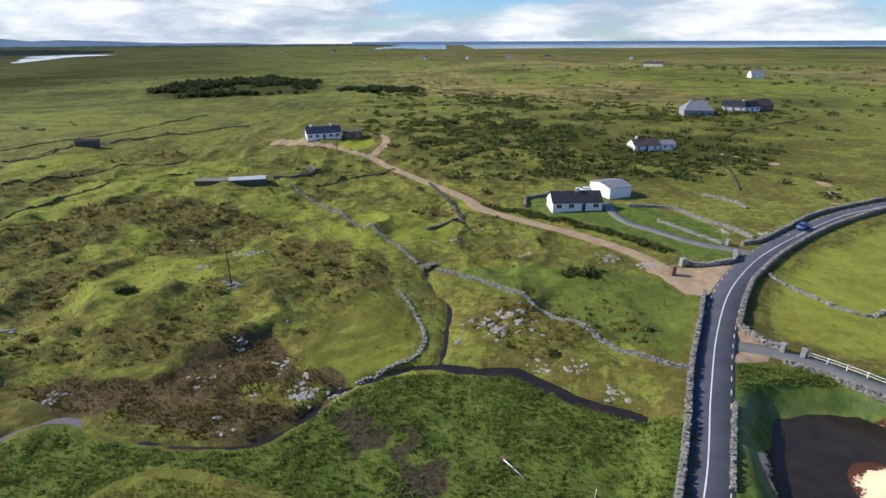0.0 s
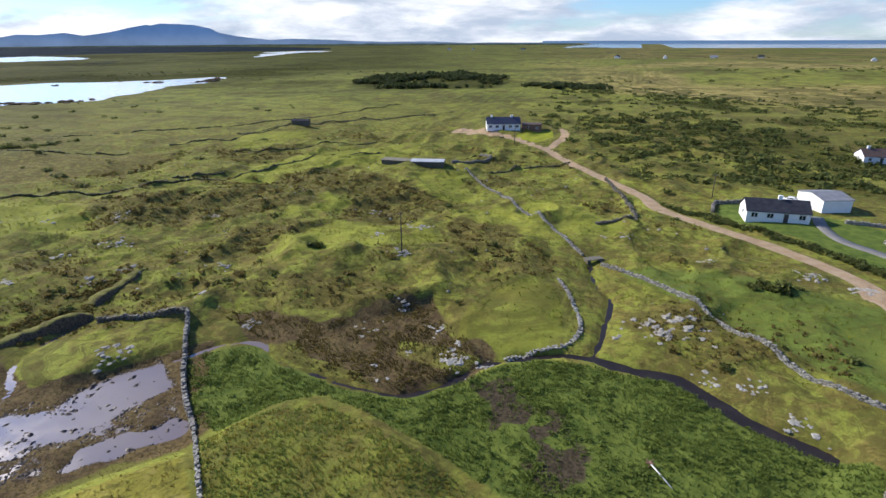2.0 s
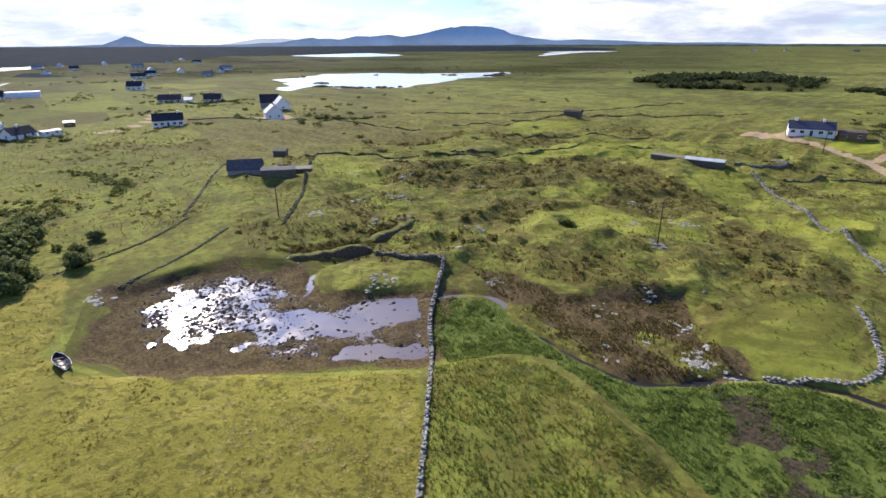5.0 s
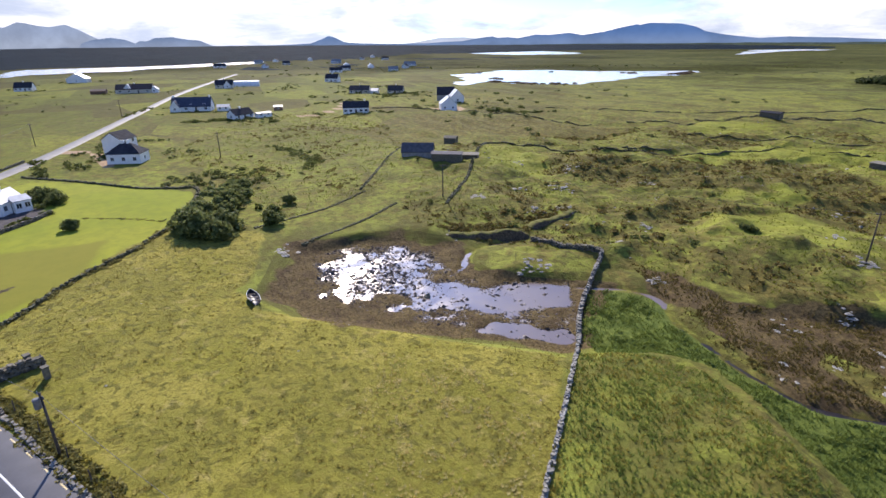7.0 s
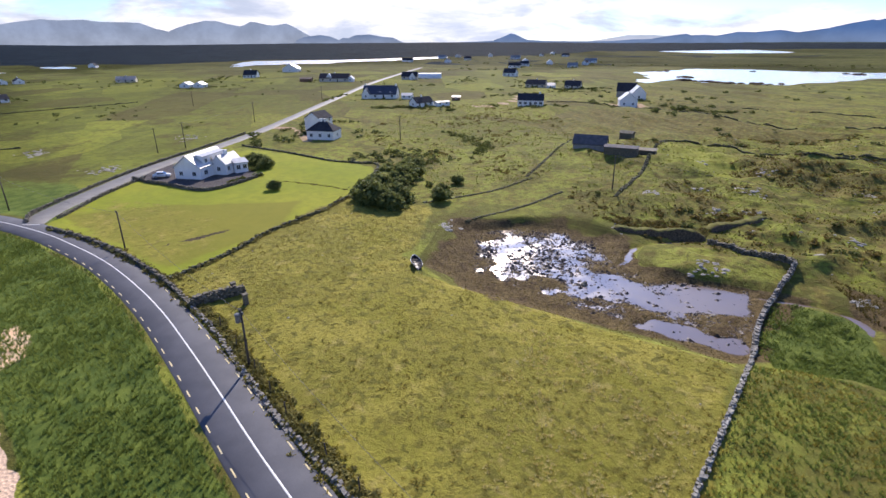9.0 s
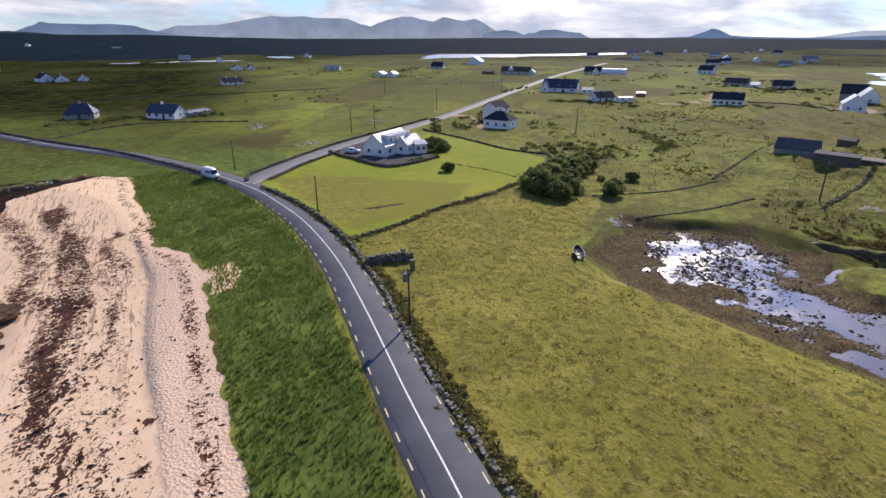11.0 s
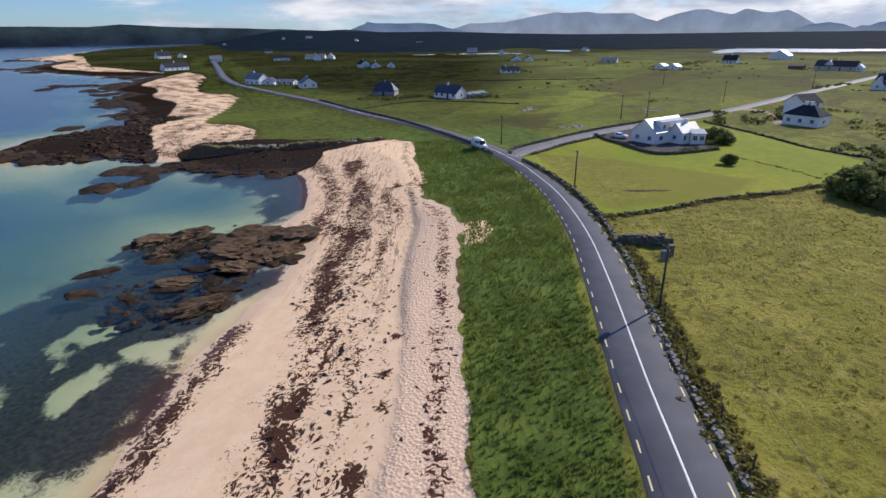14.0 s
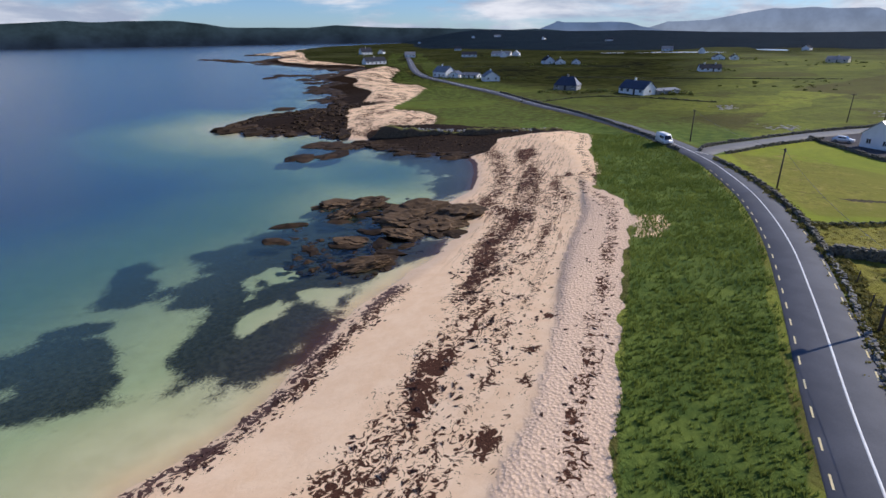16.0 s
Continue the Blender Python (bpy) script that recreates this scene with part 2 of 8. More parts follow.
MEADOW_PATH = curve([(-108.2, 19.9), (-101.1, 10.2), (-91, 3.5), (-82.9, -1.1), (-73.8, -6.8), (-66.5, -13.0)], 2)
BYWAY = curve([(114.8, 149.3), (123.7, 164.9), (128.5, 183.7), (124.9, 201.9), (112, 222)], 2)
LANE = curve([(45, 72.5), (49, 71.2), (52.5, 69.0), (55.6, 66.4), (58.6, 63.0), (66, 54)], 1)
FORECOURT = [(46, 90.5), (52.5, 90), (59, 98), (63.5, 104.5), (55, 103), (49, 103), (44.5, 106), (42, 104)]
LAKE = [(-572, 282), (-580, 310), (-612, 368), (-592, 422), (-538, 458), (-512, 496), (-496, 518), (-474, 560), (-432, 486), (-428, 438), (-406, 366), (-388, 330), (-390, 302), (-402, 282), (-432, 270), (-450, 258), (-428, 222), (-440, 214), (-488, 258), (-544, 268)]
LAKE_FAR = [(-801, -196), (-866, -166), (-903, -69), (-946, -54), (-998, 42), (-1098, 135), (-1175, 133), (-1075, -20), (-1058, -59), (-1050, -140), (-1043, -208), (-920, -210)]
LOUGHS = [LAKE, LAKE_FAR, [(-1640, 780), (-1298, 804), (-1241, 876), (-1235, 985), (-1339, 1069), (-1586, 1122), (-1560, 920)], [(-869, 1128), (-939, 1287), (-1063, 1674), (-1010, 1746), (-1099, 1900), (-1244, 1728), (-966, 1277)],
          [(-800, -393), (-838, -455), (-893, -480), (-862, -420)], [(-640, -512), (-672, -472), (-706, -426), (-726, -446), (-700, -500)], [(-600, -542), (-618, -522), (-640, -530), (-622, -552)]]
TURF = [
    [(52, 76), (60, 88), (68, 97), (84, 111), (104, 124), (128, 136), (190, 150), (170, 90), (100, 62), (70, 66)],
    [(-162, 90), (-136, 100), (-111, 79), (-127, 68)],
    [(-67, 87), (-64, 96), (-52, 100), (-42, 110), (-39, 101), (-52, 90), (-61, 78)],
    [(-68, 160), (-47, 161), (-36, 141), (-47, 135), (-58, 140)],
    [(-128, 155), (-122, 184), (-91, 207), (-77, 181), (-91, 168), (-113, 136)],
    [(-81, 122), (-74, 133), (-69, 120), (-74, 111)],
    [(-33, 153), (-23, 144), (-9, 146), (1, 130), (-1, 113), (-8, 117), (-18, 130)],
    [(-43, 65), (-38, 71), (-34, 66), (-40, 62)],
    [(-128, 148), (-115, 153), (-100, 132), (-112, 128)],
    [(-173, 206), (-141, 228), (-141, 192), (-156, 184)],
    [(-85, 130), (-72, 128), (-72, 117), (-78, 106), (-80, 107)],
    [(-71, 82), (-72, 98), (-57, 114), (-44, 113), (-50, 107), (-58, 90), (-64, 80)],
    [(-41, 129), (-22, 138), (-11, 120), (-19, 113), (-38, 117)],
    [(-100, 169), (-83, 203), (-76, 184), (-80, 161)],
]
HEATHER = [
    [(7, 72), (17, 70), (29, 62), (30, 58), (18, 65), (10, 67.5)], [(4, 80), (8, 85), (16, 87), (17.5, 80), (14, 76.5), (8, 75.5)], [(-24, 66), (-19, 68), (-16, 63), (-22, 61)],
    [(-111, 126), (-101, 132), (-95, 156), (-73, 150), (-47, 139), (-44, 129), (-70, 130), (-83, 121), (-88, 110), (-94, 104)],
    [(-88, 96), (-76, 104), (-68, 104), (-73, 90), (-77, 82)],
    [(-55, 75), (-46, 82), (-34, 76), (-32, 68), (-49, 68)],
    [(-58, 119), (-48, 122), (-47, 113), (-56, 111)],
    [(-39, 121), (-19, 117), (-22, 103), (-31, 101), (-38, 104)],
    [(-26, 71), (-22, 81), (-18, 92), (-16, 95), (-18, 81), (-21, 69)],
    [(-136, 100), (-120, 108), (-88, 132), (-76, 120), (-90, 98), (-117, 84)],
    [(-89, 79), (-71, 93), (-70, 87), (-77, 79), (-83, 74)],
    [(-111, 68), (-99, 70), (-94, 63), (-105, 62)],
    [(-52, 71), (-46, 75), (-40, 69), (-45, 65)],
    [(-66, 128), (-46, 121), (-45, 111), (-62, 107), (-69, 114)],
    [(-259, 104), (-217, 150), (-159, 165), (-157, 128), (-189, 107), (-214, 84)],
]
PLANTATION = [(-270.9, 507.5), (-277.7, 603.9), (-210.2, 686.2), (-128.9, 596.2), (-124.3, 501.1), (-221.3, 456.4)]
KNOLLS = [(-41, 95, 1.9, 15), (-58, 88, 1.2, 12), (-140, 60, 2.6, 30), (-88, 47, 1.7, 6), (-89, 65, 1.6, 7), (-103, 55, 1.4, 9), (-55, 105, 1.0, 14), (-32, 76, 0.6, 5),
          (-13, 79, 1.2, 9), (10, 79, 1.0, 6), (-63, 172, 1.5, 25), (-120, 110, 1.5, 25), (-90, 130, 1.5, 22), (-156, 231, 2.0, 20), (-55, 248, 1.8, 25), (40, 150, 0.6, 20),
          (-32, 32, 0.7, 14), (-60, -8, 0.4, 25), (-67, 46, 0.7, 4), (45, 300, 3, 60), (180, 330, 4, 70), (310, 700, 9, 160)]
ROAD_Z, POND_Z, SEA_Z = 1.0, -1.3, -2.5


def grouped(p, lines):
    best = np.full(len(p), 1e9)
    for line in lines:
        best = np.minimum(best, away(p, line))
    return best


def ground_z(p):
    """The height of the ground over plan points."""
    far = step(np.hypot(p[:, 0], p[:, 1]), 250, 900)
    h = 0.45 + 0.9 * (fbm(p, 46, 1) - 0.5) + 6.0 * far * (fbm(p, 420, 2) - 0.5)
    wild = step(p[:, 1] + 0.2 * p[:, 0], 12, 38) * (1 - step(p[:, 0], 20, 50))
    h += wild * (2.9 * (fbm(p, 15, 3) - 0.5) + 1.5 * (fbm(p, 5, 4, 3) - 0.5))
    h += 1.3 * (1 - wild) * step(p[:, 1], 140, 190) * (fbm(p, 18, 5) - 0.5)
    h += wild * 1.7 * ((1 - np.abs(2 * fbm(p, 17, 17, 3) - 1)) ** 3 - 0.45) * (1 - step(np.hypot(p[:, 0], p[:, 1]), 240, 330))
    for x, y, amp, r in KNOLLS:
        h += amp * np.exp(-((p[:, 0] - x) ** 2 + (p[:, 1] - y) ** 2) / (r * r))
    # smooth farmed land
    for poly, z, soft in ((FIELD, 1.0, 9), (ISLE, 0.6, 4), (EAST_FIELD, 1.15, 6), (MOWN, 0.8, 8), (GARDEN, 0.7, 6)):
        k = step(depth_in(p, poly), -2, soft)
        h = h * (1 - 0.75 * k) + k * 0.75 * (z + 0.25 * (fbm(p, 20, 6) - 0.5))
    # wet low land
    for poly, z in ((REEDS, -0.75), (BOG, -0.7), (BOG_SHORE, -1.0)):
        k = step(depth_in(p, poly), -3.0, 2.5)
        h = h * (1 - k) + k * (z + 0.35 * (fbm(p, 3.0, 8, 3) - 0.5))
    k = step(depth_in(p, MUD_FLAT), -2.0, 1.5)
    h = h * (1 - k) + k * (-1.23 + 0.60 * (fbm(p, 3.0, 9, 3) - 0.5))
    k = np.maximum(step(depth_in(p, POND) + 2.4 * (fbm(p, 4.0, 13, 3) - 0.5), -1.2, 1.8), step(depth_in(p, POND_STRIP) + 1.5 * (fbm(p, 3.0, 15, 3) - 0.5), -0.8, 0.8))
    h = h * (1 - k) + k * (-1.50 + 0.62 * (fbm(p, 3.5, 10, 3) - 0.5))
    thin = 0.7 * step(-p[:, 0], -4, 8)
    for line, r, z, soft in ((STREAM, 0.45, -1.75, 1.5), (BROOK, 0.0, -1.46, 0.9), (GULLY, 0.0, -1.42, 1.0), (POND_ARM, 0.0, -1.45, 0.9)):
        d = away(p, line) + 1.3 * (fbm(p, 3.0, 11, 3) - 0.5) + (thin if line is STREAM else 0)
        h = np.minimum(h, -0.95 + 0.17 * np.maximum(d - r - 0.6, 0))
        k = 1 - step(d, r, r + soft)
        h = h * (1 - k) + k * np.minimum(h, z)
    # lakes
    for poly in LOUGHS:
        k = step(depth_in(p, poly), -25, 3)
        h = h * (1 - k) + k * -0.6
    # coast
    s = -depth_in(p, SEA)
    steep = 0.135 + 0.6 * step(p[:, 0], 14, 28) * (1 - step(p[:, 0], 60, 120))
    shore = np.where(s > 0, SEA_Z + steep * s, SEA_Z + np.maximum((0.055 + 0.075 * step(-p[:, 0], 30, 52)) * s, -6))
    shore += 0.12 * (fbm(p, 6, 12, 3) - 0.5) * step(-np.abs(s), -30, -3)
    b = depth_in(p, BERM_TOP) + 0.5 * (vnoise(p, 3, 16) - 0.5)
    shore += 0.34 * step(b, -0.12, 0.2) * (1 - step(b, 2.0, 7.0))
    h = np.minimum(h, shore)
    h += 2.6 * np.exp(-((p[:, 0] - 51.5) ** 2 + (p[:, 1] - 46.0) ** 2) / 14.0)
    # roads and lanes
    for line, r, z, soft in ((ROAD, 3.3, ROAD_Z - 0.10, 5), (SIDE_ROAD, 2.9, ROAD_Z - 0.10, 5), (LANE, 1.6, 0.55, 2.5)):
        d = away(p, line)
        k = 1 - step(d, r, r + soft)
        h = h * (1 - k) + k * z
    for line in (DRIVE, HOUSE_DRIVE):
        k = 1 - step(away(p, line), 1.5, 5)
        h = h * (1 - k) + k * (0.55 + 0.3 * (fbm(p, 60, 14) - 0.5))
    # the open sea past the land's end
    out = step(p[:, 1] - 0.1 * p[:, 0], 2500, 2900) * step(p[:, 0], -500, -200)
    return h * (1 - out) - 6 * out


def spaced(lo, hi, core_lo, core_hi, cell, grow=1.06, most=90.0):
    """Grid lines: even in the core, wider and wider outside it."""
    mid = np.arange(core_lo, core_hi + cell / 2, cell)
    up, x, c = [], core_hi, cell
    while x < hi:
        c = min(c * grow, most)
        x += c
        up.append(x)
    down, x, c = [], core_lo, cell
    while x > lo:
        c = min(c * grow, most)
        x -= c
        down.append(x)
    return np.array(down[::-1] + list(mid) + up)


def mesh_from(name, verts, faces, smooth=False):
    """A mesh from arrays: verts N x 3, faces M x 3 or M x 4."""
    me = bpy.data.meshes.new(name)
    verts, faces = np.asarray(verts, np.float32), np.asarray(faces, np.int32)
    k = faces.shape[1]
    me.vertices.add(len(verts))
    me.vertices.foreach_set("co", verts.ravel())
    me.loops.add(faces.size)
    me.loops.foreach_set("vertex_index", faces.ravel())
    me.polygons.add(len(faces))
    me.polygons.foreach_set("loop_start", np.arange(0, faces.size, k, dtype=np.int32))
    me.polygons.foreach_set("loop_total", np.full(len(faces), k, np.int32))
    me.polygons.foreach_set("use_smooth", np.full(len(faces), smooth))
    me.update()
    me.validate()
    return me


def sheet(name, xs, ys, zfun):
    gx, gy = np.meshgrid(xs, ys)
    p = np.stack([gx.ravel(), gy.ravel()], 1)
    z = zfun(p)
    nx, ny = len(xs), len(ys)
    i = (np.arange(ny - 1)[:, None] * nx + np.arange(nx - 1)[None]).ravel()
    return mesh_from(name, np.column_stack([p, z]), np.stack([i, i + 1, i + nx + 1, i + nx], 1), True), p, z


def colours(me, name, *channels):
    layer = me.color_attributes.new(name, "FLOAT_COLOR", "POINT")
    data = np.zeros((len(me.vertices), 4), np.float32)
    data[:, 3] = 1
    for k, c in enumerate(channels):
        data[:, k] = c
    layer.data.foreach_set("color", data.ravel())


# ---- materials ----
def material(name):
    m = bpy.data.materials.new(name)
    m.use_nodes = True
    return m, Nodes(m.node_tree)


def finish(n, colour, rough=0.85, normal=None, **more):
    b = n.n("ShaderNodeBsdfPrincipled")
    n.put(b.inputs["Base Color"], colour)
    n.put(b.inputs["Roughness"], rough)
    for key, v in more.items():
        n.put(b.inputs[key.replace("_", " ")], v)
    if normal is not None:
        n.link(normal, b.inputs["Normal"])
    out = n.n("ShaderNodeOutputMaterial")
    n.link(b.outputs[0], out.inputs[0])
    return b


def surface(name, dark, light, scale=3.0, rough=0.8, bump=0.3, dist=0.02, fine=8.0, island=0.0, **more):
    """A material whose colour wanders between two at two scales, with relief."""
    m, n = material(name)
    tc = n.n("ShaderNodeTexCoord").outputs["Object"]
    a, b = n.noise(tc, scale, 5), n.noise(tc, scale * fine, 4, 0.65)
    f = n.math("ADD", n.math("MULTIPLY", n.ramp(a, 0.3, 0.7), 0.6), n.math("MULTIPLY", n.ramp(b, 0.3, 0.7), 0.4))
    col = n.mix(f, dark, light)
    if island:
        r = n.n("ShaderNodeNewGeometry").outputs["Random Per Island"]
        col = n.mix(1.0, col, n.mix(r, (1 - island,) * 3, (1 + island,) * 3), "MULTIPLY")
    finish(n, col, rough, n.bump(b, bump, dist), **more)
    return m


# ---- ground ----
m_ground, n = material("ground")
tc = n.n("ShaderNodeTexCoord").outputs["Object"]
big, mid, small = n.noise(tc, 0.022, 5, 0.6, 0.4), n.noise(tc, 0.09, 6, 0.62, 0.5), n.noise(tc, 0.45, 6, 0.65, 0.3)
fine, grain = n.noise(tc, 2.2, 5, 0.7), n.noise(tc, 9.0, 3, 0.7)


def masked(attribute, channel, wobble, lo=0.35, hi=0.65, amount=0.7):
    v = n.math("ADD", n.attr(attribute, channel), n.math("MULTIPLY", n.math("SUBTRACT", wobble, 0.5), amount))
    return n.ramp(v, lo, hi)


# rough pasture: green, olive and heather brown
patch, blot = n.noise(tc, 0.055, 9, 0.66, 0.7), n.noise(tc, 0.13, 8, 0.66, 0.6)
col = n.mix(n.ramp(mid, 0.40, 0.60), (0.132, 0.142, 0.036), (0.206, 0.228, 0.044))
col = n.mix(n.math("MULTIPLY", n.ramp(patch, 0.50, 0.57), n.attr("cover_e", 2)), col, n.mix(n.ramp(small, 0.3, 0.7), (0.185, 0.214, 0.044), (0.255, 0.278, 0.058)))
col = n.mix(n.math("MULTIPLY", n.attr("cover_e", 0), n.ramp(mid, 0.32, 0.60)), col, n.mix(n.ramp(blot, 0.42, 0.60), (0.150, 0.130, 0.034), (0.090, 0.078, 0.026)))
col = n.mix(n.math("MULTIPLY", n.attr("cover_e", 1), n.ramp(mid, 0.30, 0.55)), col, n.mix(n.ramp(blot, 0.40, 0.62), (0.36, 0.285, 0.125), (0.24, 0.205, 0.070)))
far_streak = n.n("ShaderNodeMapping")
far_streak.inputs["Scale"].default_value = (0.010, 0.016, 1.0)
n.link(tc, far_streak.inputs["Vector"])
col = n.mix(n.math("MULTIPLY", n.ramp(n.noise(far_streak.outputs[0], 1.0, 7, 0.68, 0.8), 0.50, 0.57), 0.7), col, (0.072, 0.068, 0.022))
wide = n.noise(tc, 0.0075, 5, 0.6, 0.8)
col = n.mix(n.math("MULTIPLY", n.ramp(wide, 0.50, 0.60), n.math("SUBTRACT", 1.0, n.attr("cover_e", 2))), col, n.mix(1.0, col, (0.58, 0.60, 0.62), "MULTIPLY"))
plots = n.n("ShaderNodeTexVoronoi", Scale=0.017)
warped = n.n("ShaderNodeMapping")
warped.inputs["Rotation"].default_value, warped.inputs["Scale"].default_value = (0, 0, 0.5), (1.0, 1.7, 1.0)
n.link(tc, warped.inputs["Vector"])
n.link(warped.outputs[0], plots.inputs["Vector"])
plot = n.n("ShaderNodeSeparateColor")
n.link(plots.outputs["Color"], plot.inputs[0])
plot_col = n.mix(n.ramp(plot.outputs[0], 0.20, 0.32), n.mix(n.ramp(mid, 0.35, 0.6), (0.130, 0.114, 0.034), (0.088, 0.082, 0.026)), n.mix(n.ramp(mid, 0.35, 0.6), (0.118, 0.138, 0.026), (0.165, 0.195, 0.028)))
plot_col = n.mix(n.ramp(plot.outputs[0], 0.72, 0.80), plot_col, n.mix(n.ramp(mid, 0.35, 0.6), (0.205, 0.246, 0.034), (0.260, 0.285, 0.042)))
col = n.mix(n.math("MULTIPLY", n.attr("cover_f", 1), n.ramp(blot, 0.3, 0.7, 0.45, 0.90)), col, plot_col)
heather = masked("cover_f", 2, n.math("ADD", n.math("MULTIPLY", small, 0.5), n.math("MULTIPLY", blot, 0.5)), 0.38, 0.62, 1.3)
col = n.mix(n.math("MULTIPLY", heather, 0.72), col, n.mix(n.ramp(fine, 0.35, 0.65), (0.056, 0.046, 0.019), (0.120, 0.098, 0.034)))
col = n.mix(n.math("MULTIPLY", n.ramp(fine, 0.46, 0.75), 0.6), col, (0.075, 0.072, 0.020))
col = n.mix(n.math("MULTIPLY", n.ramp(small, 0.50, 0.60), 0.5), col, (0.082, 0.084, 0.022))
col = n.mix(n.math("MULTIPLY", n.attr("cover_h", 0), n.ramp(small, 0.34, 0.60, 0.25, 0.75)), col, n.mix(n.ramp(blot, 0.35, 0.65), (0.205, 0.238, 0.036), (0.285, 0.300, 0.056)))
col = n.mix(n.math("MULTIPLY", n.attr("cover_h", 1), n.ramp(small, 0.38, 0.60, 0.1, 0.62)), col, n.mix(n.ramp(fine, 0.35, 0.65), (0.084, 0.074, 0.025), (0.156, 0.136, 0.042)))
clump = n.noise(tc, 0.60, 5, 0.62, 0.5)
wild = n.attr("cover_g", 2)
col = n.mix(n.math("MULTIPLY", n.math("MULTIPLY", n.ramp(n.noise(tc, 0.24, 7, 0.68, 0.6), 0.49, 0.57), wild), 0.72), col, n.mix(n.ramp(fine, 0.35, 0.65), (0.112, 0.090, 0.030), (0.185, 0.150, 0.050)))
col = n.mix(n.math("MULTIPLY", n.math("MULTIPLY", n.ramp(clump, 0.52, 0.60), wild), 0.70), col, n.mix(n.ramp(grain, 0.35, 0.65), (0.058, 0.050, 0.018), (0.108, 0.096, 0.030)))
col = n.mix(n.math("MULTIPLY", n.math("MULTIPLY", n.ramp(clump, 0.46, 0.37), wild), 0.40), col, (0.250, 0.262, 0.060))
# Heath tone; over the far land it also carries painted cloud shadow.
heath_shade_col = n.mix(n.ramp(blot, 0.40, 0.60), (0.023, 0.026, 0.012), (0.054, 0.059, 0.021))
col = n.mix(n.attr("cover_c", 2), col, n.mix(0.35, heath_shade_col, n.mix(1.0, col, (0.55, 0.55, 0.55), "MULTIPLY")))
# tended grass, meadow and verge
mown = n.mix(n.ramp(big, 0.35, 0.65), (0.200, 0.242, 0.026), (0.262, 0.280, 0.036))
mown = n.mix(n.math("MULTIPLY", n.ramp(small, 0.35, 0.7), 0.4), mown, (0.13, 0.145, 0.03))
mown = n.mix(n.math("MULTIPLY", masked("cover_e", 0, mid, 0.35, 0.65, 0.5), 0.6), mown, n.mix(n.ramp(small, 0.35, 0.65), (0.135, 0.120, 0.030), (0.185, 0.165, 0.034)))
col = n.mix(masked("cover_a", 1, mid, 0.4, 0.6, 0.15), col, mown)
dry = n.mix(n.ramp(mid, 0.36, 0.64), (0.204, 0.196, 0.036), (0.280, 0.252, 0.060))
dry = n.mix(n.math("MULTIPLY", n.ramp(patch, 0.46, 0.58), 0.75), dry, (0.176, 0.168, 0.036))
dry = n.mix(n.math("MULTIPLY", n.ramp(fine, 0.47, 0.64), 0.45), dry, (0.145, 0.122, 0.028))
dry = n.mix(n.math("MULTIPLY", n.ramp(n.noise(tc, 0.85, 2, 0.5, 0.3), 0.54, 0.63), 0.75), dry, (0.098, 0.094, 0.024))
dry = n.mix(n.math("MULTIPLY", n.ramp(n.noise(tc, 1.1, 4, 0.62, 0.4), 0.55, 0.63), 0.4), dry, (0.132, 0.112, 0.028))
dry = n.mix(n.math("MULTIPLY", n.ramp(small, 0.55, 0.72), 0.6), dry, (0.33, 0.275, 0.11))
dry = n.mix(n.math("MULTIPLY", n.ramp(small, 0.44, 0.35), 0.5), dry, (0.138, 0.120, 0.030))
col = n.mix(masked("cover_a", 2, small), col, dry)
lush = n.mix(n.ramp(small, 0.35, 0.65), (0.064, 0.102, 0.024), (0.128, 0.170, 0.038))
lush = n.mix(n.math("MULTIPLY", n.ramp(fine, 0.45, 0.7), 0.4), lush, (0.050, 0.076, 0.018))
col = n.mix(masked("cover_a", 0, small), col, lush)
reed = n.mix(n.ramp(small, 0.35, 0.65), (0.070, 0.100, 0.022), (0.130, 0.165, 0.038))
reed = n.mix(n.math("MULTIPLY", n.ramp(fine, 0.42, 0.7), 0.4), reed, (0.040, 0.062, 0.017))
col = n.mix(masked("cover_b", 0, small), col, reed)
bog = n.mix(n.ramp(small, 0.36, 0.62), (0.080, 0.056, 0.034), (0.138, 0.104, 0.052))
bog = n.mix(n.math("MULTIPLY", n.ramp(fine, 0.42, 0.62), 0.7), bog, (0.034, 0.026, 0.015))
col = n.mix(masked("cover_b", 1, small), col, bog)
col = n.mix(masked("cover_d", 2, small), col, n.mix(n.ramp(fine, 0.35, 0.65), (0.030, 0.024, 0.018), (0.085, 0.068, 0.05)))
col = n.mix(1.0, col, (1.08, 1.05, 0.87), "MULTIPLY")
# sand, shingle, wrack
sand = n.mix(n.ramp(small, 0.3, 0.7), (0.83, 0.560, 0.335), (0.90, 0.645, 0.410))
sand = n.mix(n.math("MULTIPLY", n.ramp(fine, 0.35, 0.75), 0.12), sand, (0.60, 0.420, 0.270))
sand_under = n.n("ShaderNodeSeparateXYZ")
n.link(tc, sand_under.inputs[0])
sand = n.mix(n.ramp(sand_under.outputs[2], SEA_Z + 0.12, SEA_Z - 0.20), sand, n.mix(n.ramp(small, 0.3, 0.7), (0.60, 0.525, 0.345), (0.68, 0.60, 0.41)))
shingle = n.mix(n.ramp(n.noise(tc, 7.0, 3, 0.7), 0.35, 0.65), (0.60, 0.415, 0.275), (0.80, 0.575, 0.400))
sand = n.mix(n.attr("cover_c", 1), sand, shingle)
damp = n.attr("cover_d", 0)
sand = n.mix(damp, sand, n.mix(1.0, sand, (0.86, 0.86, 0.86), "MULTIPLY"))
shore_line = n.n("ShaderNodeMapping")
shore_line.inputs["Rotation"].default_value = (0, 0, radians(-38.5))
